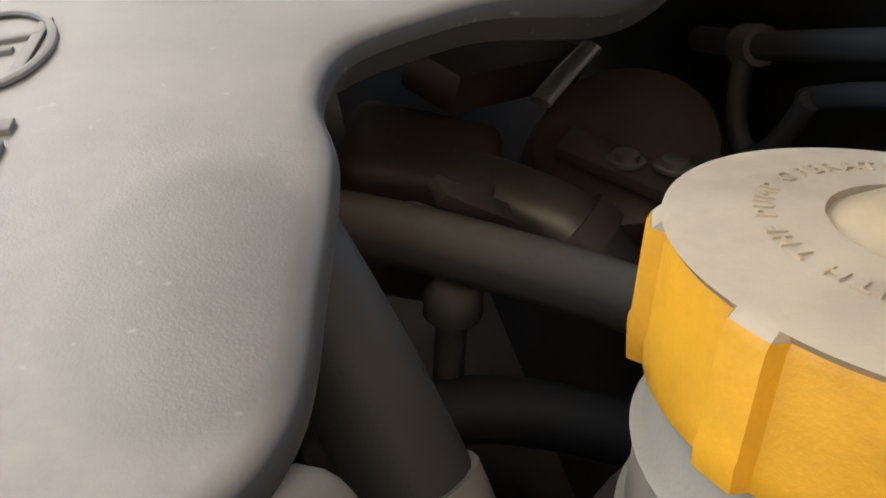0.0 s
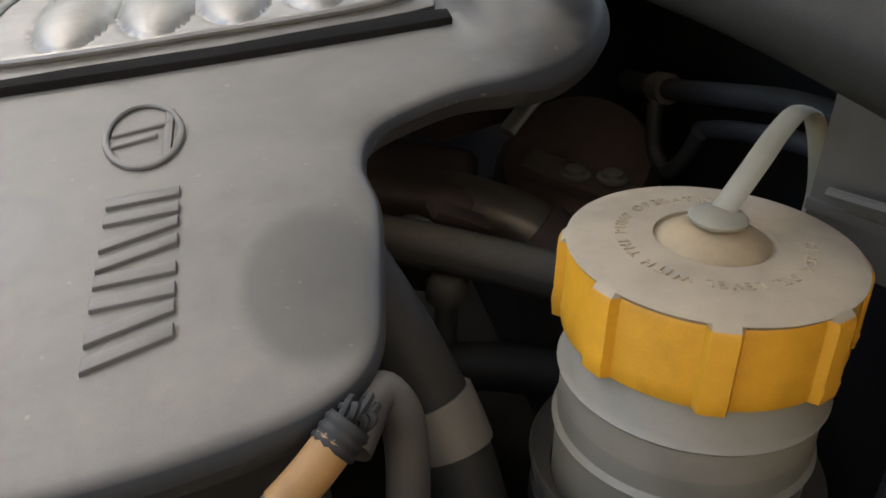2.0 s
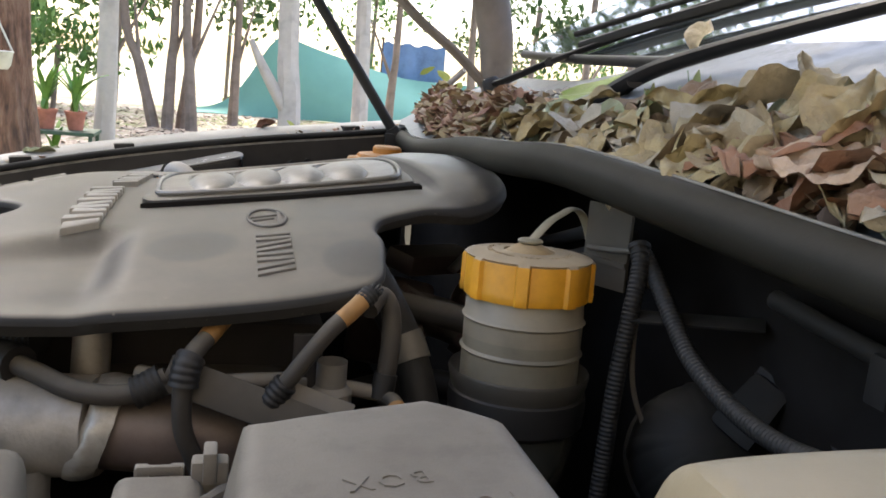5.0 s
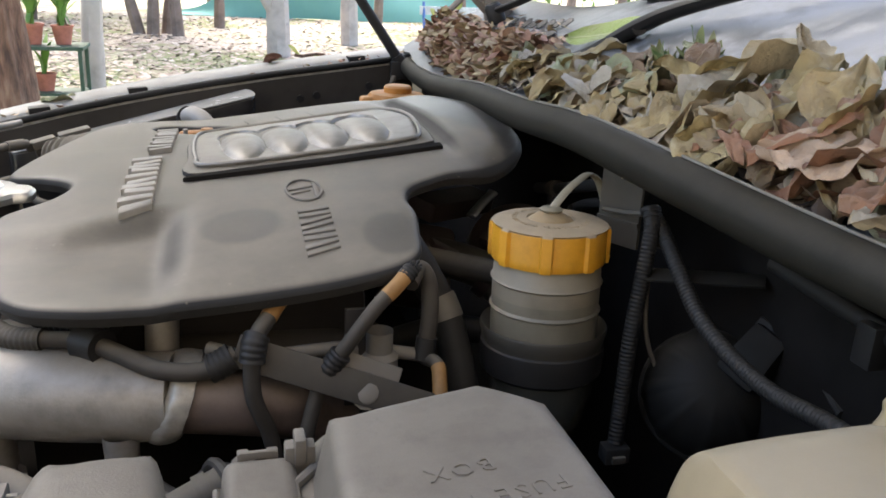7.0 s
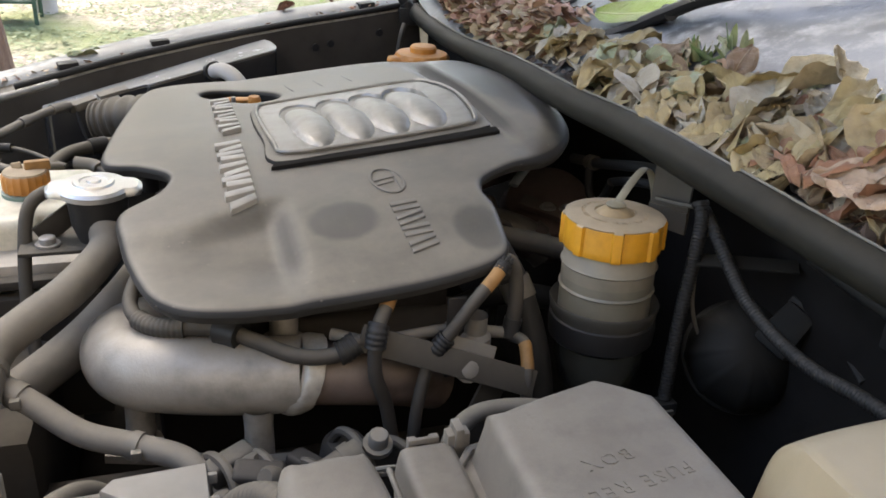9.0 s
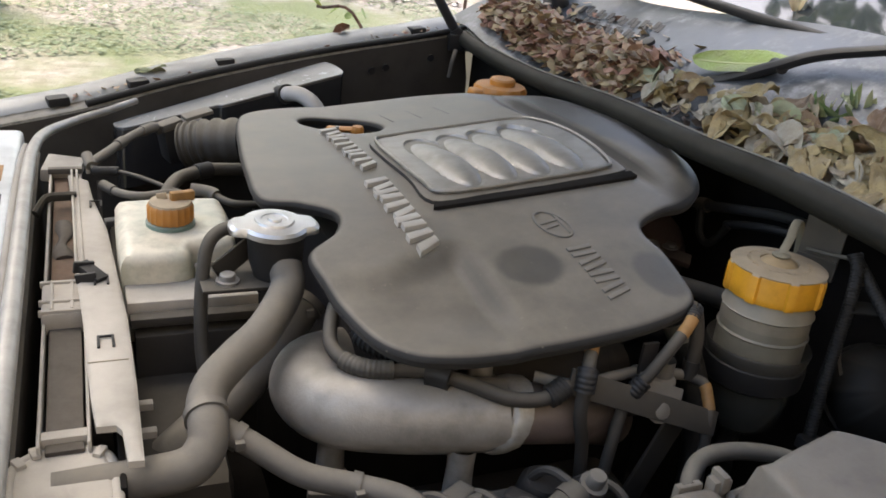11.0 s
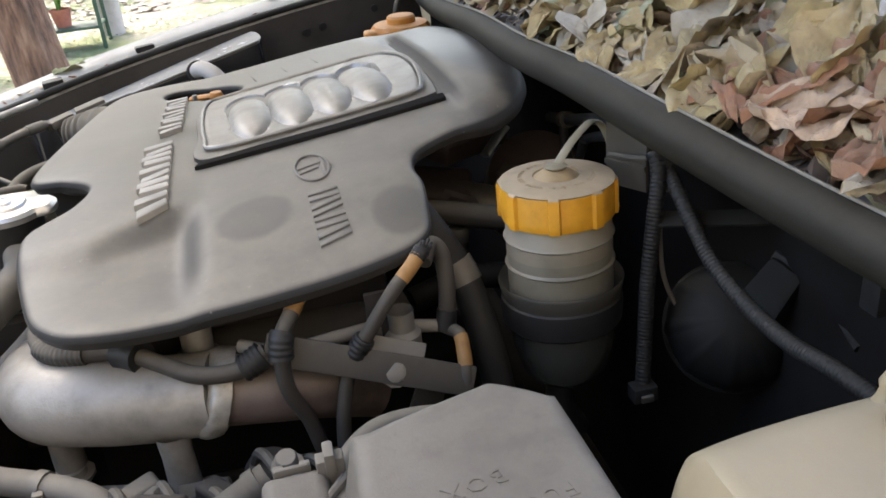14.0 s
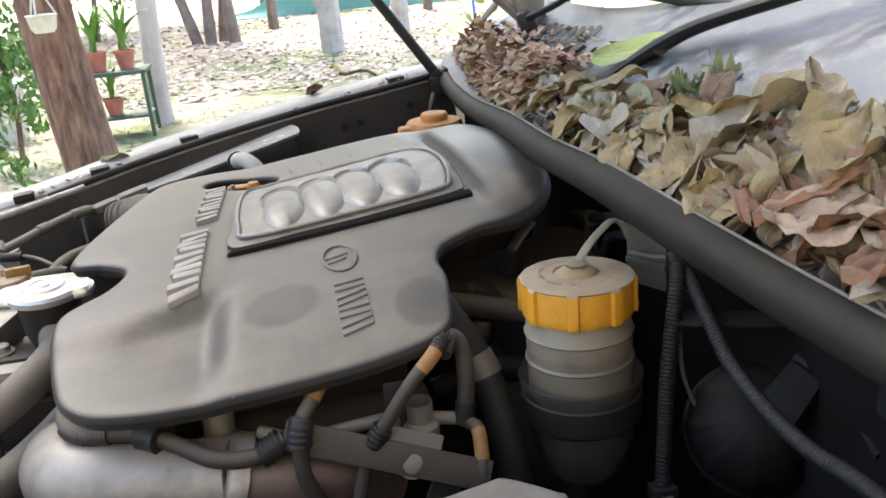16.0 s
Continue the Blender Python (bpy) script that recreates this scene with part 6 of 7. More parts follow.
M["leaf_dry"] = leaf_material("dry_leaf", [(0.0, (0.35, 0.275, 0.125)), (0.16, (0.45, 0.355, 0.18)), (0.32, (0.52, 0.42, 0.235)), (0.46, (0.52, 0.45, 0.33)), (0.58, (0.23, 0.145, 0.09)), (0.66, (0.40, 0.29, 0.165)), (0.78, (0.36, 0.30, 0.15)), (0.9, (0.58, 0.51, 0.40)), (1.0, (0.46, 0.37, 0.205))])
M["leaf_tan"] = leaf_material("olive_tan_leaf", [(0.0, (0.37, 0.29, 0.13)), (0.35, (0.53, 0.43, 0.24)), (0.65, (0.45, 0.35, 0.18)), (1.0, (0.57, 0.48, 0.31))])
M["leaf_pink"] = leaf_material("russet_leaf", [(0.0, (0.17, 0.072, 0.040)), (0.45, (0.27, 0.125, 0.070)), (0.8, (0.35, 0.18, 0.105)), (1.0, (0.44, 0.27, 0.165))])
M["leaf_peach"] = leaf_material("peach_leaf", [(0.0, (0.56, 0.40, 0.28)), (1.0, (0.62, 0.46, 0.33))])
M["leaf_sprig"] = leaf_material("sprig_leaf", [(0.0, (0.09, 0.16, 0.055)), (1.0, (0.19, 0.27, 0.10))])
M["leaf_green"] = leaf_material("green_leaf", [(0.0, (0.28, 0.30, 0.15)), (1.0, (0.42, 0.46, 0.31))])
M["leaf_grey"] = leaf_material("greyed_leaf", [(0.0, (0.41, 0.37, 0.29)), (1.0, (0.53, 0.49, 0.39))])
M["leaf_fresh"] = leaf_material("fresh_leaf", [(0.0, (0.24, 0.33, 0.08)), (1.0, (0.40, 0.44, 0.14))])
LEAF_SHAPES = []
for n in range(12):
    r = random.Random(50 + n)
    LEAF_SHAPES.append(finish(leaf_bm(1.0, r.uniform(0.42, 0.62), r.choice((-1, 1)) * r.uniform(0.25, 1.7), r.uniform(-0.25, 0.75), r.uniform(0.03, 0.09), 50 + n, 16, 10, r.uniform(0.05, 0.12)), "leaf_blade", "leaf_dry", True, 179))
CRUMPLED = []
for n in range(4):
    r = random.Random(90 + n)
    CRUMPLED.append(finish(leaf_bm(1.0, r.uniform(0.70, 0.9), r.uniform(0.5, 1.2), r.uniform(0.0, 0.4), r.uniform(0.03, 0.06), 90 + n, 28, 22, 0.11), "crumpled_leaf", "leaf_pink", True, 179))


def lay_leaf(mesh, x, y, z, size, turn, tip, mat=None, label="", cat="leaf", group="fallen leaves on the cowl"):
    ob = new("fallen_leaf", mesh)
    slope = Matrix.Rotation(radians(-24), 4, "Y") if x > 0 else Matrix.Identity(4)
    ob.matrix_world = Matrix.Translation((x, y, z)) @ slope @ Matrix.Rotation(turn, 4, "Z") @ Euler((tip[0], tip[1], 0)).to_matrix().to_4x4() @ Matrix.Scale(size, 4)
    if mat:
        ob.material_slots[0].link = "OBJECT"
        ob.material_slots[0].material = M[mat]
    return tagged(ob, label or "dry tan fallen leaf lying on the cowl panel", cat, group)


rnd = random.Random(7)
count = 0
while count < 285:
    y = rnd.uniform(-0.50, 0.62)
    d = abs(rnd.gauss(0, 0.055)) + 0.020
    if d > (0.110 if y < 0.05 else 0.072 if y > 0.2 else 0.092):
        continue
    x = seal_x(y) + d + 0.01
    heap = 0.022 * math.exp(-((d - 0.04) / 0.045) ** 2)
    z = cowl_z(x, y) + 0.005 + rnd.random() * heap * (1.0 if d < 0.06 else 0.4)
    size = rnd.uniform(0.045, 0.085) * (1.15 if y < 0.0 else 0.95 if y < 0.25 else 0.68)
    loose = 1.0 if d < 0.06 else 0.4
    kind = rnd.random()
    if kind < 0.08:
        mat, label = "leaf_green", "pale green fallen leaf among the dry ones"
    elif kind > 0.86:
        mat, label = "leaf_grey", "greyed dry fallen leaf on the cowl"
    elif kind < (0.11 if y > -0.05 else 0.17):
        mat, label = "leaf_pink", "russet brown fallen leaf on the cowl"
    else:
        mat, label = None, ""
    lay_leaf(rnd.choice(LEAF_SHAPES), x, y, z, size, rnd.uniform(0, 6.28), (rnd.gauss(0, 0.30) * loose, rnd.gauss(0, 0.24) * loose), mat, label)
    count += 1
# large crumpled russet leaves
for i, (x, y, size, turn) in enumerate(((0.106, -0.128, 0.118, 0.45), (0.098, -0.185, 0.078, 2.2), (0.082, -0.088, 0.048, 0.1), (0.090, -0.150, 0.050, 1.0), (0.114, -0.245, 0.085, 2.8), (0.140, -0.205, 0.080, 1.1), (0.122, -0.285, 0.080, 0.3), (0.145, -0.33, 0.085, 2.0), (0.132, -0.345, 0.07, 0.8))):
    lay_leaf(CRUMPLED[i % 4], x, y, cowl_z(x, y) + 0.024 + 0.004 * (i % 2), size * 0.98, turn, (0.15 * math.sin(2 * i), 0.10 * math.cos(3 * i)), "leaf_peach" if i == 1 else "leaf_pink", "peach-coloured crumpled dead leaf on the cowl" if i == 1 else "large crumpled russet dead leaf on the cowl")
# broad leaves that lie over the others
BROAD = [(0.085, -0.089, 0.095, 0.25, "leaf_tan", 2), (0.115, -0.107, 0.088, -0.1, "leaf_tan", 5), (0.128, -0.148, 0.085, 0.5, "leaf_tan", 0), (0.068, -0.013, 0.085, -0.35, "leaf_tan", 7), (0.120, -0.020, 0.080, 0.3, "leaf_grey", 3), (0.077, 0.113, 0.075, 1.3, "leaf_grey", 8), (0.152, -0.025, 0.090, -0.2, "leaf_tan", 1), (0.139, -0.099, 0.080, 0.4, "leaf_tan", 9), (0.155, -0.115, 0.065, 0.2, "leaf_green", 4)]
BROAD += [(0.070, 0.190, 0.070, 0.2, "leaf_tan", 10), (0.092, 0.025, 0.065, 0.7, "leaf_tan", 11), (0.062, 0.052, 0.060, 0.9, "leaf_tan", 6), (0.110, 0.085, 0.065, -0.3, "leaf_green", 2), (0.165, -0.20, 0.09, 2.0, "leaf_tan", 8), (0.165, -0.28, 0.09, 1.1, "leaf_tan", 5), (0.085, 0.155, 0.06, 2.2, "leaf_tan", 0), (0.095, 0.24, 0.06, 0.4, "leaf_grey", 7)]
for i, (x, y, size, turn, mat, shape) in enumerate(BROAD):
    lay_leaf(LEAF_SHAPES[shape], x, y, cowl_z(x, y) + 0.026 + 0.003 * (i % 3), size, turn, (0.12 * math.sin(3 * i), 0.10 * math.cos(2 * i) - 0.05), mat, {"leaf_tan": "broad olive-tan fallen leaf lying over the others", "leaf_grey": "large greyed crumpled fallen leaf", "leaf_pink": "broad brown fallen leaf", "leaf_green": "pale green fallen leaf among the dry ones"}[mat])
# brown leaves that stand on edge
for x, y, size, turn, tip in ((0.120, 0.032, 0.060, 1.5, (1.1, -0.5)), (0.172, -0.050, 0.052, 1.2, (0.5, -0.5)), (0.150, 0.060, 0.045, 0.4, (0.5, -0.3)), (0.145, 0.000, 0.06, 2.6, (0.7, -0.4)), (0.185, -0.14, 0.07, 0.9, (0.9, -0.7))):
    lay_leaf(LEAF_SHAPES[int(turn * 10) % 12], x, y, cowl_z(x, y) + 0.030, size, turn, tip, "leaf_dry", "dry tan leaf standing on its edge")
# a green leaf that stands up, a fallen yellow-green strip leaf
lay_leaf(LEAF_SHAPES[4], 0.190, 0.130, 1.222, 0.045, 1.2, (1.0, -0.9), "leaf_green", "pale green leaf standing on its edge")
lay_leaf(LEAF_SHAPES[6], 0.180, -0.015, 1.215, 0.045, 0.4, (0.9, -0.9), "leaf_green", "curled pale green leaf standing up")
strip = lay_leaf(finish(leaf_bm(1.0, 0.34, 0.30, 0.2, 0.02, 77, 12, 6), "strip_leaf", "leaf_fresh"), 0.18, 0.35, 1.22, 0.17, 0, (0, 0), None, "long yellow-green leaf under the wiper arm")
along = (Vector((0.205, 0.262, cowl_z(0.205, 0.262))) - Vector((0.172, 0.410, cowl_z(0.172, 0.410)))).normalized()
face_up = Vector((-0.46, 0, 0.89)).cross(along).normalized()
turn = Matrix((along, face_up, along.cross(face_up))).transposed().to_4x4()
strip.matrix_world = Matrix.Translation((0.188, 0.335, cowl_z(0.188, 0.335) + 0.012)) @ turn @ Matrix.Scale(0.17, 4)
lay_leaf(LEAF_SHAPES[3], 0.35, 0.42, 1.305, 0.055, 0.5, (0.2, -0.6), "leaf_dry", "dry leaf stuck to the windscreen")


def build_sprig(x, y, z, n, seed):
    t = thing("leaf_sprig", (x, y, z), "dark green sprig of narrow leaves lying on the cowl", "sprig")
    r = random.Random(seed)
    for i in range(n):
        bm = leaf_bm(r.uniform(0.030, 0.048), r.uniform(0.009, 0.014), r.uniform(0.2, 1.0), 0.3, 0.02, 300 + seed + i, 8, 4)
        bmesh.ops.translate(bm, verts=bm.verts, vec=(0.022, 0, 0))
        moved(bm, pose(x + r.uniform(-0.006, 0.006), y + r.uniform(-0.006, 0.006), z + r.uniform(-0.006, 0.004), r.uniform(-40, 40), r.uniform(-85, -15), 360 * i / n + r.uniform(-20, 20)))
        part("leaf", bm, "leaf_sprig", t)
    part("stem", tube([(x - 0.01, y + 0.012, z - 0.02), (x, y, z), (x + 0.008, y - 0.005, z + 0.02)], 0.0018, 6, 5), "leaf_sprig", t)


build_sprig(0.170, 0.152, 1.192, 20, 3)
build_sprig(0.192, 0.128, 1.206, 11, 8)


def scatter(name, n, place, size, mat, label, cat, seed, tilt=0.7):
    """Many small leaves joined in one mesh: what nobody could count."""
    r = random.Random(seed)
    vs, fs = [], []
    for _ in range(n):
        c, s, m = place(r), size(r), Euler((r.uniform(-tilt, tilt), r.uniform(-tilt, tilt), r.uniform(0, 6.28))).to_matrix()
        k = len(vs)
        for p in ((-0.5, 0, 0.05), (-0.15, -0.26, 0.0), (0.2, -0.22, 0.06), (0.5, 0, 0.12), (0.2, 0.22, 0.02), (-0.15, 0.26, 0.05)):
            vs.append(Vector(c) + m @ Vector(p) * s)
        fs += [(k, k + 1, k + 2, k + 5), (k + 2, k + 3, k + 4, k + 5)]
    me = bpy.data.meshes.new(name)
    me.from_pydata(vs, [], fs)
    me.materials.append(M[mat])
    return tagged(new(name, me), label, cat, "", "stuff")


def island_leaf(name, stops, rough=0.7):
    k = Mat(name, rough)
    col = k.ramp(k.island(), stops)
    k.set("Base Color", k.mix(k.math("MULTIPLY", k.noise(120, 3), 0.4), col, tuple(c * 0.5 for c in stops[0][1])))
    return k.m


M["small_leaf"] = island_leaf("small_dry_leaves", [(0.0, (0.20, 0.095, 0.065)), (0.3, (0.38, 0.22, 0.15)), (0.6, (0.47, 0.34, 0.21)), (0.8, (0.34, 0.28, 0.14)), (1.0, (0.58, 0.46, 0.34))])
# Dark tones stand in for shade in the gaps of the leaf pile.
M["gap_shade"] = island_leaf("leaf_gap_shade", [(0.0, (0.030, 0.020, 0.014)), (0.6, (0.075, 0.050, 0.034)), (1.0, (0.15, 0.105, 0.07))])
M["litter"] = island_leaf("leaf_litter", [(0.0, (0.30, 0.22, 0.18)), (0.4, (0.42, 0.335, 0.285)), (0.7, (0.50, 0.42, 0.365)), (1.0, (0.58, 0.51, 0.46))])
M["grass"] = island_leaf("grass_blades", [(0.0, (0.17, 0.21, 0.10)), (0.6, (0.22, 0.27, 0.13)), (1.0, (0.30, 0.33, 0.19))])
M["foliage"] = island_leaf("foliage", [(0.0, (0.03, 0.07, 0.018)), (0.5, (0.06, 0.12, 0.03)), (0.85, (0.11, 0.18, 0.05)), (1.0, (0.20, 0.24, 0.08))])
M["bright_foliage"] = island_leaf("bright_foliage", [(0.0, (0.07, 0.16, 0.04)), (0.6, (0.14, 0.28, 0.07)), (1.0, (0.26, 0.38, 0.12))])


def far_pile(r):
    y = r.uniform(0.42, 1.02)
    d = abs(r.gauss(0, 0.05)) + 0.005
    x = seal_x(y) + 0.012 + min(d, 0.17)
    return (x, y, cowl_z(x, y) + 0.004 + r.random() * 0.05 * math.exp(-((d - 0.04) / 0.05) ** 2))


scatter("small_leaf_pile", 1500, far_pile, lambda r: r.uniform(0.016, 0.034), "small_leaf", "heap of small reddish dry leaves on the cowl", "leaves", 11)
scatter("leaf_crumbs", 600, lambda r: ((lambda y: (seal_x(y) + r.uniform(0.01, 0.12), y, cowl_z(seal_x(y) + 0.06, y) + r.uniform(-0.022, -0.002)))(r.uniform(-0.5, 0.5))), lambda r: r.uniform(0.01, 0.024), "gap_shade", "leaf crumbs toned dark as shade between the fallen leaves", "leaves", 12)
scatter("gutter_debris", 110, lambda r: ((lambda u: (-0.62 + 0.75 * u, 0.852 + 0.20 * u + r.uniform(0.004, 0.03), 1.026 + 0.105 * u - 0.02 * u * (1 - u) * -1 + r.uniform(0.0, 0.006)))(r.random())), lambda r: r.uniform(0.006, 0.016), "small_leaf", "leaf debris in the fender gutter", "debris", 13)
lay_leaf(LEAF_SHAPES[1], -0.150, 1.030, 1.112, 0.045, 0.3, (0.5, -0.5), "leaf_pink", "brown dry leaf on the fender edge", group="leaves on the fender")
lay_leaf(LEAF_SHAPES[5], -0.50, 0.92, 1.058, 0.06, 0.1, (0.1, 0.0), "leaf_green", "olive leaf lying on the fender edge", group="leaves on the fender")

# ---- garden ----


def trunk(pts, r0, r1, mat, rough=0.12, seg=18, n=14):
    path = spline(pts, n)
    bm = bmesh.new()
    rings = []
    for i, c in enumerate(path):
        u = i / (len(path) - 1)
        r = r0 + (r1 - r0) * u
        rings.append([bm.verts.new(c + Vector((math.cos(a), math.sin(a), 0)) * r * (1 + rough * (noise.noise(Vector((3 * math.cos(a), 3 * math.sin(a), c.z * 1.4 + r0 * 50))) + 0.5 * noise.noise(Vector((9 * math.cos(a), 9 * math.sin(a), c.z * 3)))))) for a in (2 * math.pi * j / seg for j in range(seg))])
    for a, b in zip(rings, rings[1:]):
        for j in range(seg):
            bm.faces.new((a[j], a[(j + 1) % seg], b[(j + 1) % seg], b[j]))
    return bm


def crown(n, centre, radii, size, seed):
    """Leaves gathered in clumps round a centre."""
    r = random.Random(seed)
    clumps = [Vector((r.gauss(0, 0.5) * radii[0], r.gauss(0, 0.5) * radii[1], r.gauss(0, 0.5) * radii[2])) for _ in range(max(4, n // 60))]
    bm = bmesh.new()
    for _ in range(n):
        c = Vector(centre) + r.choice(clumps) + Vector((r.gauss(0, 0.16) * radii[0], r.gauss(0, 0.16) * radii[1], r.gauss(0, 0.16) * radii[2]))
        m = Euler((r.uniform(0, 6.28), r.uniform(0, 6.28), r.uniform(0, 6.28))).to_matrix()
        s = size * r.uniform(0.6, 1.3)
        v = [bm.verts.new(c + m @ Vector(p) * s) for p in ((-0.5, 0, 0), (0, -0.22, 0.05), (0.5, 0, 0), (0, 0.22, 0.05))]
        bm.faces.new(v)
    return bm


def tree(name, pts, r0, r1, mat, label, boughs=(), leaves=0, leaf_at=(0, 0, 0), leaf_r=(1, 1, 1), size=0.12, seed=1, leafmat="foliage", group=""):
    t = thing(name, pts[0], label, "tree", group)
    part("trunk", trunk(pts, r0, r1, mat), mat, t)
    for b in boughs:
        part("limb", tube(b, lambda u: r1 * (0.8 - 0.5 * u), 10, 6), mat, t)
    if leaves:
        part("crown", crown(leaves, leaf_at, leaf_r, size, seed), leafmat, t, "", False)
    return t


# Trunk as it stands; the unseen crown is widened to keep sun off the car.
tree("broad_tree", [(-1.26, 4.30, -0.05), (-1.29, 4.29, 0.4), (-1.33, 4.285, 0.9), (-1.345, 4.285, 1.4), (-1.38, 4.3, 2.4), (-1.45, 4.35, 3.6)], 0.155, 0.12, "bark", "stout garden tree with rough red-brown bark", [[(-1.42, 4.33, 3.2), (-0.9, 4.1, 4.0), (-0.3, 3.6, 4.6)], [(-1.42, 4.33, 3.1), (-2.2, 4.0, 4.0)]], 6000, (-0.8, 3.9, 5.0), (2.6, 1.7, 0.8), 0.26, 21)
tree("pale_tree", [(-1.29, 7.33, -0.05), (-1.275, 7.34, 0.5), (-1.255, 7.36, 1.0), (-1.24, 7.37, 1.8), (-1.2, 7.4, 3.4)], 0.095, 0.075, "pale_bark", "slender pale-barked garden tree", [], 1600, (-1.0, 7.4, 5.0), (2.2, 1.6, 1.1), 0.24, 22, group="slender trees")
tree("pale_tree", [(0.56, 11.42, -0.05), (0.54, 11.42, 0.8), (0.50, 11.41, 1.3), (0.46, 11.4, 3.0)], 0.16, 0.13, "pale_bark", "pale tree trunk before the shade net", [[(0.62, 11.4, 0.4), (0.2, 11.38, 1.1), (0.0, 11.36, 1.5)]], 1600, (0.6, 11.4, 6.2), (2.4, 1.8, 1.5), 0.26, 23, group="slender trees")
tree("pale_tree", [(1.80, 13.3, -0.05), (1.77, 13.3, 1.4), (1.72, 13.3, 3.4)], 0.14, 0.11, "pale_bark", "pale tree trunk behind the shade net", [], 1400, (2.4, 13.3, 7), (2.4, 1.8, 1.6), 0.28, 24, group="slender trees")
r = random.Random(5)
for i, (x, y, lean) in enumerate(((-1.45, 14.4, -0.5), (-1.25, 14.3, 0.1), (-1.05, 14.6, 0.25), (-0.85, 14.2, -0.12), (-0.2, 16.0, 0.05), (-2.3, 15.0, 0.2), (2.9, 17.0, 0.1), (4.4, 16.0, -0.1), (6.4, 15.5, 0.15), (7.3, 15.0, -0.05), (8.6, 16.0, 0.1))):
    tree("thin_tree", [(x, y, -0.05), (x + lean * 0.5, y, 1.0), (x + lean, y, 2.0), (x + lean * 1.3, y, 6.0)], 0.10, 0.05, "grey_bark", "thin brown garden tree", [[(x + lean * 0.5, y, 1.0), (x + lean + r.uniform(-0.6, 0.6), y, 2.2)]], 900, (x + lean * 1.3, y, 6.3), (1.8, 1.6, 2.0), 0.30, 30 + i, group="thin trees")

for i, (x, y) in enumerate(((-7.5, 8.5), (-9.5, 13.0), (-5.5, 17.0), (-12.0, 8.0), (-3.0, 21.0))):
    tree("garden_tree", [(x, y, -0.05), (x + 0.1, y, 1.5), (x + 0.2, y + 0.1, 4.0)], 0.16, 0.10, "grey_bark", "leafy tree at the edge of the garden", [[(x + 0.15, y, 2.4), (x + 1.2, y, 3.6)], [(x + 0.15, y, 2.6), (x - 1.1, y + 0.3, 3.9)]], 2600, (x + 0.1, y, 4.0), (2.6, 2.4, 1.8), 0.36, 80 + i, group="leafy trees")



def woods_place(r):
    a, d = radians(r.uniform(-80, -17)), r.uniform(22, 30)
    top = 7.5 + 2.5 * noise.noise(Vector((math.degrees(a) * 0.11, 0.3, 0.7)))
    return (math.sin(a) * d, math.cos(a) * d, top * r.random() ** 0.8)


scatter("far_woods", 6000, woods_place, lambda r: r.uniform(0.5, 1.1), "foliage", "far green woods beyond the garden", "woods", 17)


def build_net():
    t = thing("shade_net", (2.2, 19.3, 0.0), "green shade net tent hung between the trees", "shade net")
    bm = bmesh.new()
    rows = []
    for i in range(41):
        u = i / 40
        x = -1.35 + 7.6 * u
        top = 0.10 + 1.75 * math.exp(-(((x - 0.9) / 0.85) ** 2)) if x < 0.9 else 1.85 - 0.40 * (x - 0.9) + 0.05 * (x - 0.9) ** 2
        row = []
        for j in range(9):
            v = j / 8
            row.append(bm.verts.new((x, 19.4 - 0.5 * (1 - v) + 0.12 * math.sin(7 * u + 3 * v), max(0.0, top * v**0.9) + 0.02 * math.sin(19 * u + 5 * v))))
        rows.append(row)
    for a, b in zip(rows, rows[1:]):
        for j in range(8):
            bm.faces.new((a[j], a[j + 1], b[j + 1], b[j]))
    part("cloth", thick(bm, 0.01), "net", t)
    part("pole", tube([(0.88, 19.6, 0), (0.9, 19.5, 1.95)], 0.04, 8, 1), "bark", t)
    return t


build_net()


def build_tarp():
    t = thing("blue_tarpaulin", (3.9, 19.9, 0.0), "blue tarpaulin hung behind the shade net", "tarpaulin")
    bm = bmesh.new()
    rows = [[bm.verts.new((3.2 + 1.5 * i / 12, 19.9 + 0.08 * math.sin(i), 0.6 + 1.3 * j / 6 + 0.04 * math.sin(i * 1.7))) for j in range(7)] for i in range(13)]
    for a, b in zip(rows, rows[1:]):
        for j in range(6):
            bm.faces.new((a[j], a[j + 1], b[j + 1], b[j]))
    part("sheet", thick(bm, 0.01), "tarp", t)
    part("post", tube([(3.2, 19.95, 0), (3.2, 19.95, 2.0)], 0.03, 8, 1), "bark", t)


build_tarp()


def build_table(name, x, y, w, d, h, mat, label):
    t = thing(name, (x, y, 0), label, "table")
    part("tabletop", box(x - w / 2, x + w / 2, y - d / 2, y + d / 2, h - 0.03, h, 0.006), mat, t)
    for sx in (-1, 1):
        for sy in (-1, 1):
            part("leg", box(x + sx * (w / 2 - 0.03) - 0.015, x + sx * (w / 2 - 0.03) + 0.015, y + sy * (d / 2 - 0.03) - 0.015, y + sy * (d / 2 - 0.03) + 0.015, 0, h - 0.03, 0.003, 1), mat, t)
    part("shelf", box(x - w / 2 + 0.03, x + w / 2 - 0.03, y - d / 2 + 0.03, y + d / 2 - 0.03, 0.16, 0.18, 0.004), mat, t)
    return t


build_table("plant_stand", -1.58, 6.95, 0.62, 0.42, 0.55, "green_paint", "green metal plant stand in the garden")


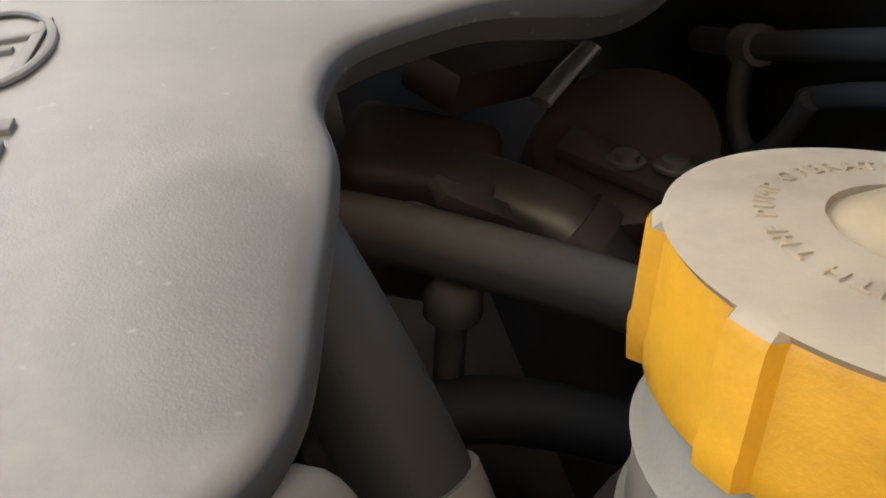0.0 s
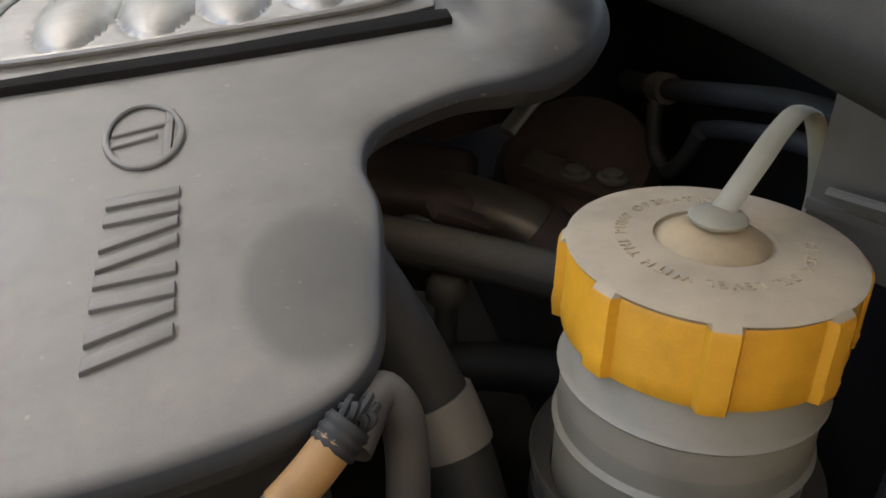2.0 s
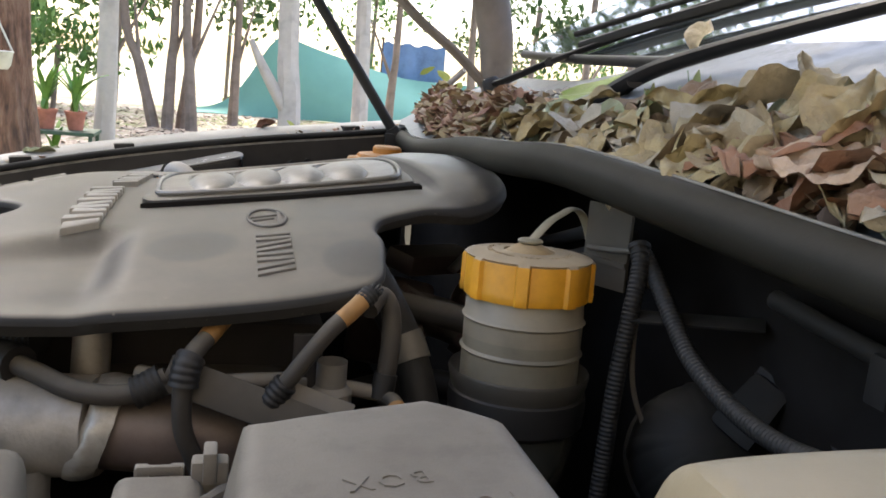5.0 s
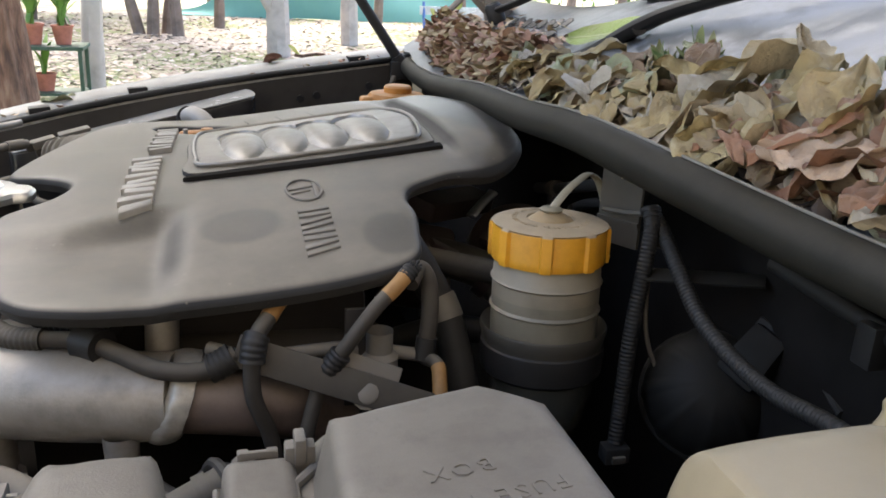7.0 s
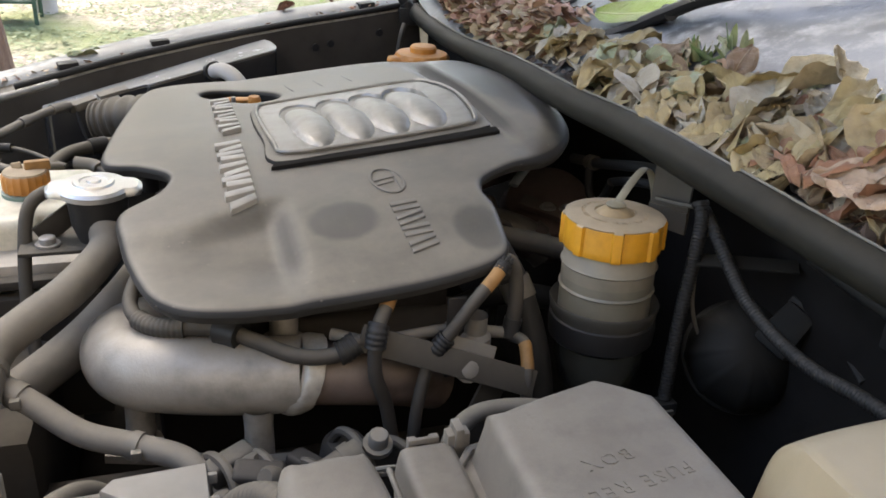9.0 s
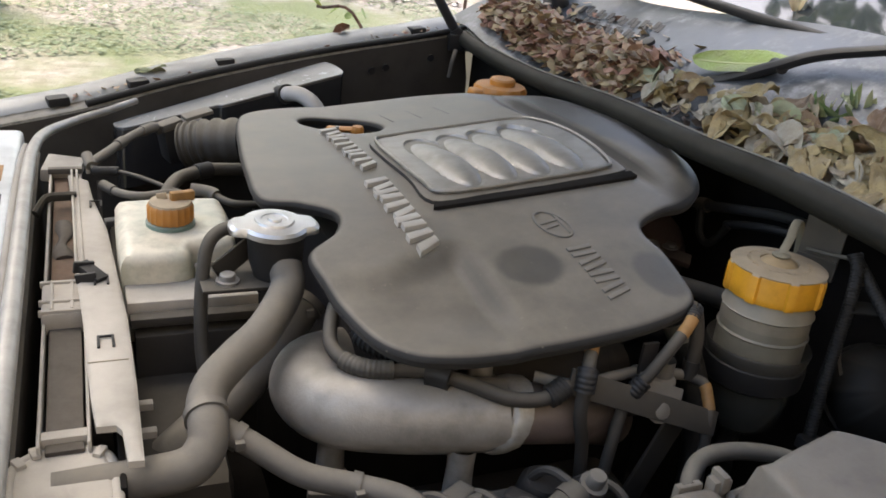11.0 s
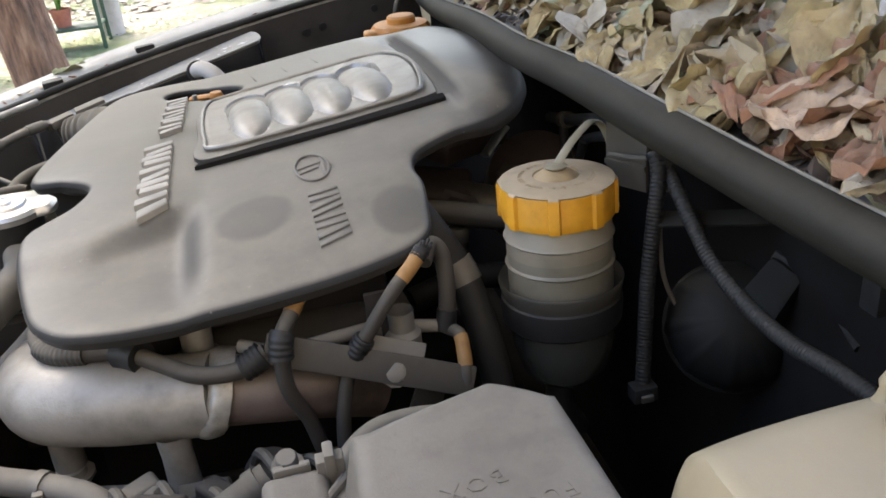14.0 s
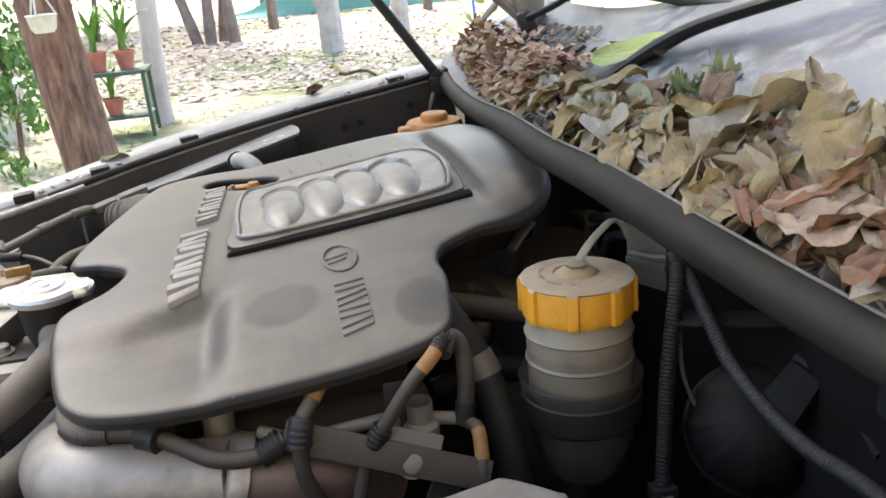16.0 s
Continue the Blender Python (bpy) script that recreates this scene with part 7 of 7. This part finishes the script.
def build_pot(x, y, z, r, h, label, n, seed):
    t = thing("plant_pot", (x, y, z), label, "potted plant", "plant pots")
    part("pot", lathe([(0, 0), (r * 0.7, 0), (r, h * 0.9), (r * 1.1, h * 0.9), (r * 1.1, h), (r * 0.9, h), (r * 0.85, h * 0.85), (0, h * 0.85)], (x, y, z), 24), "terracotta", t)
    rr = random.Random(seed)
    for i in range(n):
        a, l = rr.uniform(0, 6.28), rr.uniform(0.25, 0.5)
        bm = leaf_bm(l, 0.05, rr.uniform(-1.2, -0.3), 0.3, 0.01, seed * 40 + i, 7, 2)
        moved(bm, pose(x + 0.03 * math.cos(a), y + 0.03 * math.sin(a), z + h + l * 0.32, 0, -rr.uniform(50, 80), math.degrees(a)))
        part("leaf", bm, "leaf_garden", t)


build_pot(-1.66, 6.92, 0.551, 0.085, 0.16, "terracotta pot with long green leaves on a stand", 16, 1)
build_pot(-1.44, 6.95, 0.551, 0.08, 0.15, "terracotta pot with a leafy green plant", 12, 2)
build_pot(-1.60, 6.95, 0.181, 0.08, 0.14, "terracotta pot on the lower shelf", 4, 3)


def build_hanging_pot():
    t = thing("hanging_pot", (-1.27, 3.86, 1.09), "small white pot hanging from white cords", "hanging pot")
    part("pot", lathe([(0, 0), (0.045, 0), (0.06, 0.02), (0.07, 0.075), (0.075, 0.08), (0.07, 0.085), (0.06, 0.08), (0, 0.07)], (-1.27, 3.86, 1.09), 8), "strip", t)
    for a in (0.4, 2.5, 4.6):
        part("cord", tube([(-1.27 + 0.068 * math.cos(a), 3.86 + 0.068 * math.sin(a), 1.17), (-1.28, 3.88, 1.38), (-1.32, 4.12, 1.75)], 0.005, 6, 3), "strip", t)
    part("root", tube([(-1.27, 3.86, 1.09), (-1.275, 3.86, 1.05), (-1.265, 3.86, 1.0)], 0.006, 6, 4), "bark", t)


build_hanging_pot()
bench = thing("garden_bench", (2.5, 9.6, 0), "blue painted metal garden bench on the lawn", "bench")
for x in (2.2, 2.95):
    part("leg_frame", tube([(x, 9.45, 0), (x, 9.47, 0.38), (x, 9.8, 0.38), (x, 9.85, 0.0)], 0.018, 8, 1, smooth_path=False), "blue_paint", bench)
    part("back_post", tube([(x, 9.8, 0.38), (x, 9.9, 0.85)], 0.018, 8, 1), "blue_paint", bench)
for y in (9.5, 9.6, 9.7, 9.8):
    part("slat", box(2.15, 3.0, y - 0.035, y + 0.035, 0.385, 0.405, 0.004), "white_paint", bench)
part("back_slat", box(2.15, 3.0, 9.87, 9.89, 0.7, 0.8, 0.004), "white_paint", bench)
shrub = thing("shrub", (-2.2, 6.2, 0), "leafy bright green garden shrub", "shrub", "shrubs")
part("stem", tube([(-2.2, 6.2, 0), (-2.15, 6.2, 0.5), (-2.2, 6.2, 1.0)], 0.02), "bark", shrub)
part("crown", crown(900, (-2.15, 6.2, 0.75), (0.45, 0.4, 0.6), 0.10, 61), "bright_foliage", shrub, "", False)
shrub = thing("shrub", (-2.2, 4.9, 0), "dark green garden shrub by the tree", "shrub", "shrubs")
part("stem", tube([(-2.2, 4.9, 0), (-2.15, 4.9, 0.4), (-2.1, 4.9, 0.7)], 0.02), "bark", shrub)
part("crown", crown(500, (-2.0, 4.9, 0.55), (0.25, 0.3, 0.4), 0.09, 62), "bright_foliage", shrub, "", False)
white_tub = thing("white_planter", (-2.55, 7.3, 0), "white garden planter tub", "planter")
part("tub", lathe([(0, 0), (0.20, 0), (0.24, 0.45), (0.26, 0.46), (0.26, 0.5), (0.22, 0.5), (0.2, 0.45), (0, 0.44)], (-2.62, 7.3, 0), 28), "strip", white_tub)
for i, (x, y, z, rx, rz, n) in enumerate(((-3.5, 17, 1.2, 1.8, 1.2, 900), (-0.4, 22, 2.6, 2.5, 1.6, 800), (3.2, 22, 3.2, 3.0, 1.6, 1000), (6.5, 20, 1.6, 2.0, 1.6, 1100), (9.5, 18, 1.8, 2.5, 1.8, 1300), (5.0, 14.5, 2.6, 1.5, 0.8, 500), (-5.5, 14, 1.5, 1.8, 1.5, 900), (13, 14, 1.8, 3, 2, 1300))):
    b = thing("hedge_bush", (x, y, 0), "hazy green bush at the garden's edge", "bush", "far bushes")
    part("stem", tube([(x, y, 0), (x + 0.1, y, z)], 0.05), "grey_bark", b)
    part("crown", crown(n, (x, y, z), (rx, 1.0, rz), 0.2, 70 + i), "foliage" if i % 2 else "bright_foliage", b, "", False)
twig = thing("leafy_twig", (0.33, 1.5, 0.9), "thin green leafy twig beyond the fender", "twig")
for i, (x, y, z) in enumerate(((-0.02, 1.55, 1.06), (0.02, 1.55, 1.05), (0.05, 1.52, 1.06), (-0.06, 1.56, 1.08), (0.26, 1.35, 1.23), (0.24, 1.36, 1.19), (0.29, 1.34, 1.21), (0.22, 1.38, 1.24), (0.30, 1.30, 1.17))):
    part("leaf", moved(leaf_bm(0.04, 0.018, 0.5, 0.2, 0.03, 400 + i, 5, 2), pose(x, y, z, 20 * i, -30, 47 * i)), "leaf_fresh", twig)
part("stem", tube([(0.25, 1.5, 0.0), (0.2, 1.52, 0.6), (0.05, 1.54, 1.03), (-0.06, 1.56, 1.07)], 0.004, 6, 6), "bark", twig)
part("stem", tube([(0.25, 1.5, 0.0), (0.27, 1.42, 0.7), (0.25, 1.36, 1.2)], 0.004, 6, 6), "bark", twig)
scatter("leaf_litter", 9000, lambda r: ((lambda y: (r.uniform(-0.32, 0.42) * y - 0.2, y, r.uniform(0.0, 0.012)))(r.uniform(8.3, 19.0))), lambda r: r.uniform(0.07, 0.15), "litter", "thick fallen leaf litter below the trees", "leaf litter", 14, 0.2)
scatter("leaf_litter", 1500, lambda r: ((lambda y: (r.uniform(-0.75, -0.35) * y, y, r.uniform(0.0, 0.02)))(r.uniform(4.0, 12.0))), lambda r: r.uniform(0.05, 0.11), "litter", "scattered fallen leaves on the path", "leaf litter", 15, 0.2)


def grass_place(r):
    while True:
        y = r.uniform(2.5, 11.0)
        x = r.uniform(-0.45, 0.6) * y
        if noise.noise(Vector((x * 0.7, y * 0.7, 3.1))) > -0.12:
            return (x, y, r.uniform(0.0, 0.03))


scatter("lawn_grass", 22000, grass_place, lambda r: r.uniform(0.025, 0.06), "grass", "short patchy lawn grass", "grass", 16, 0.22)
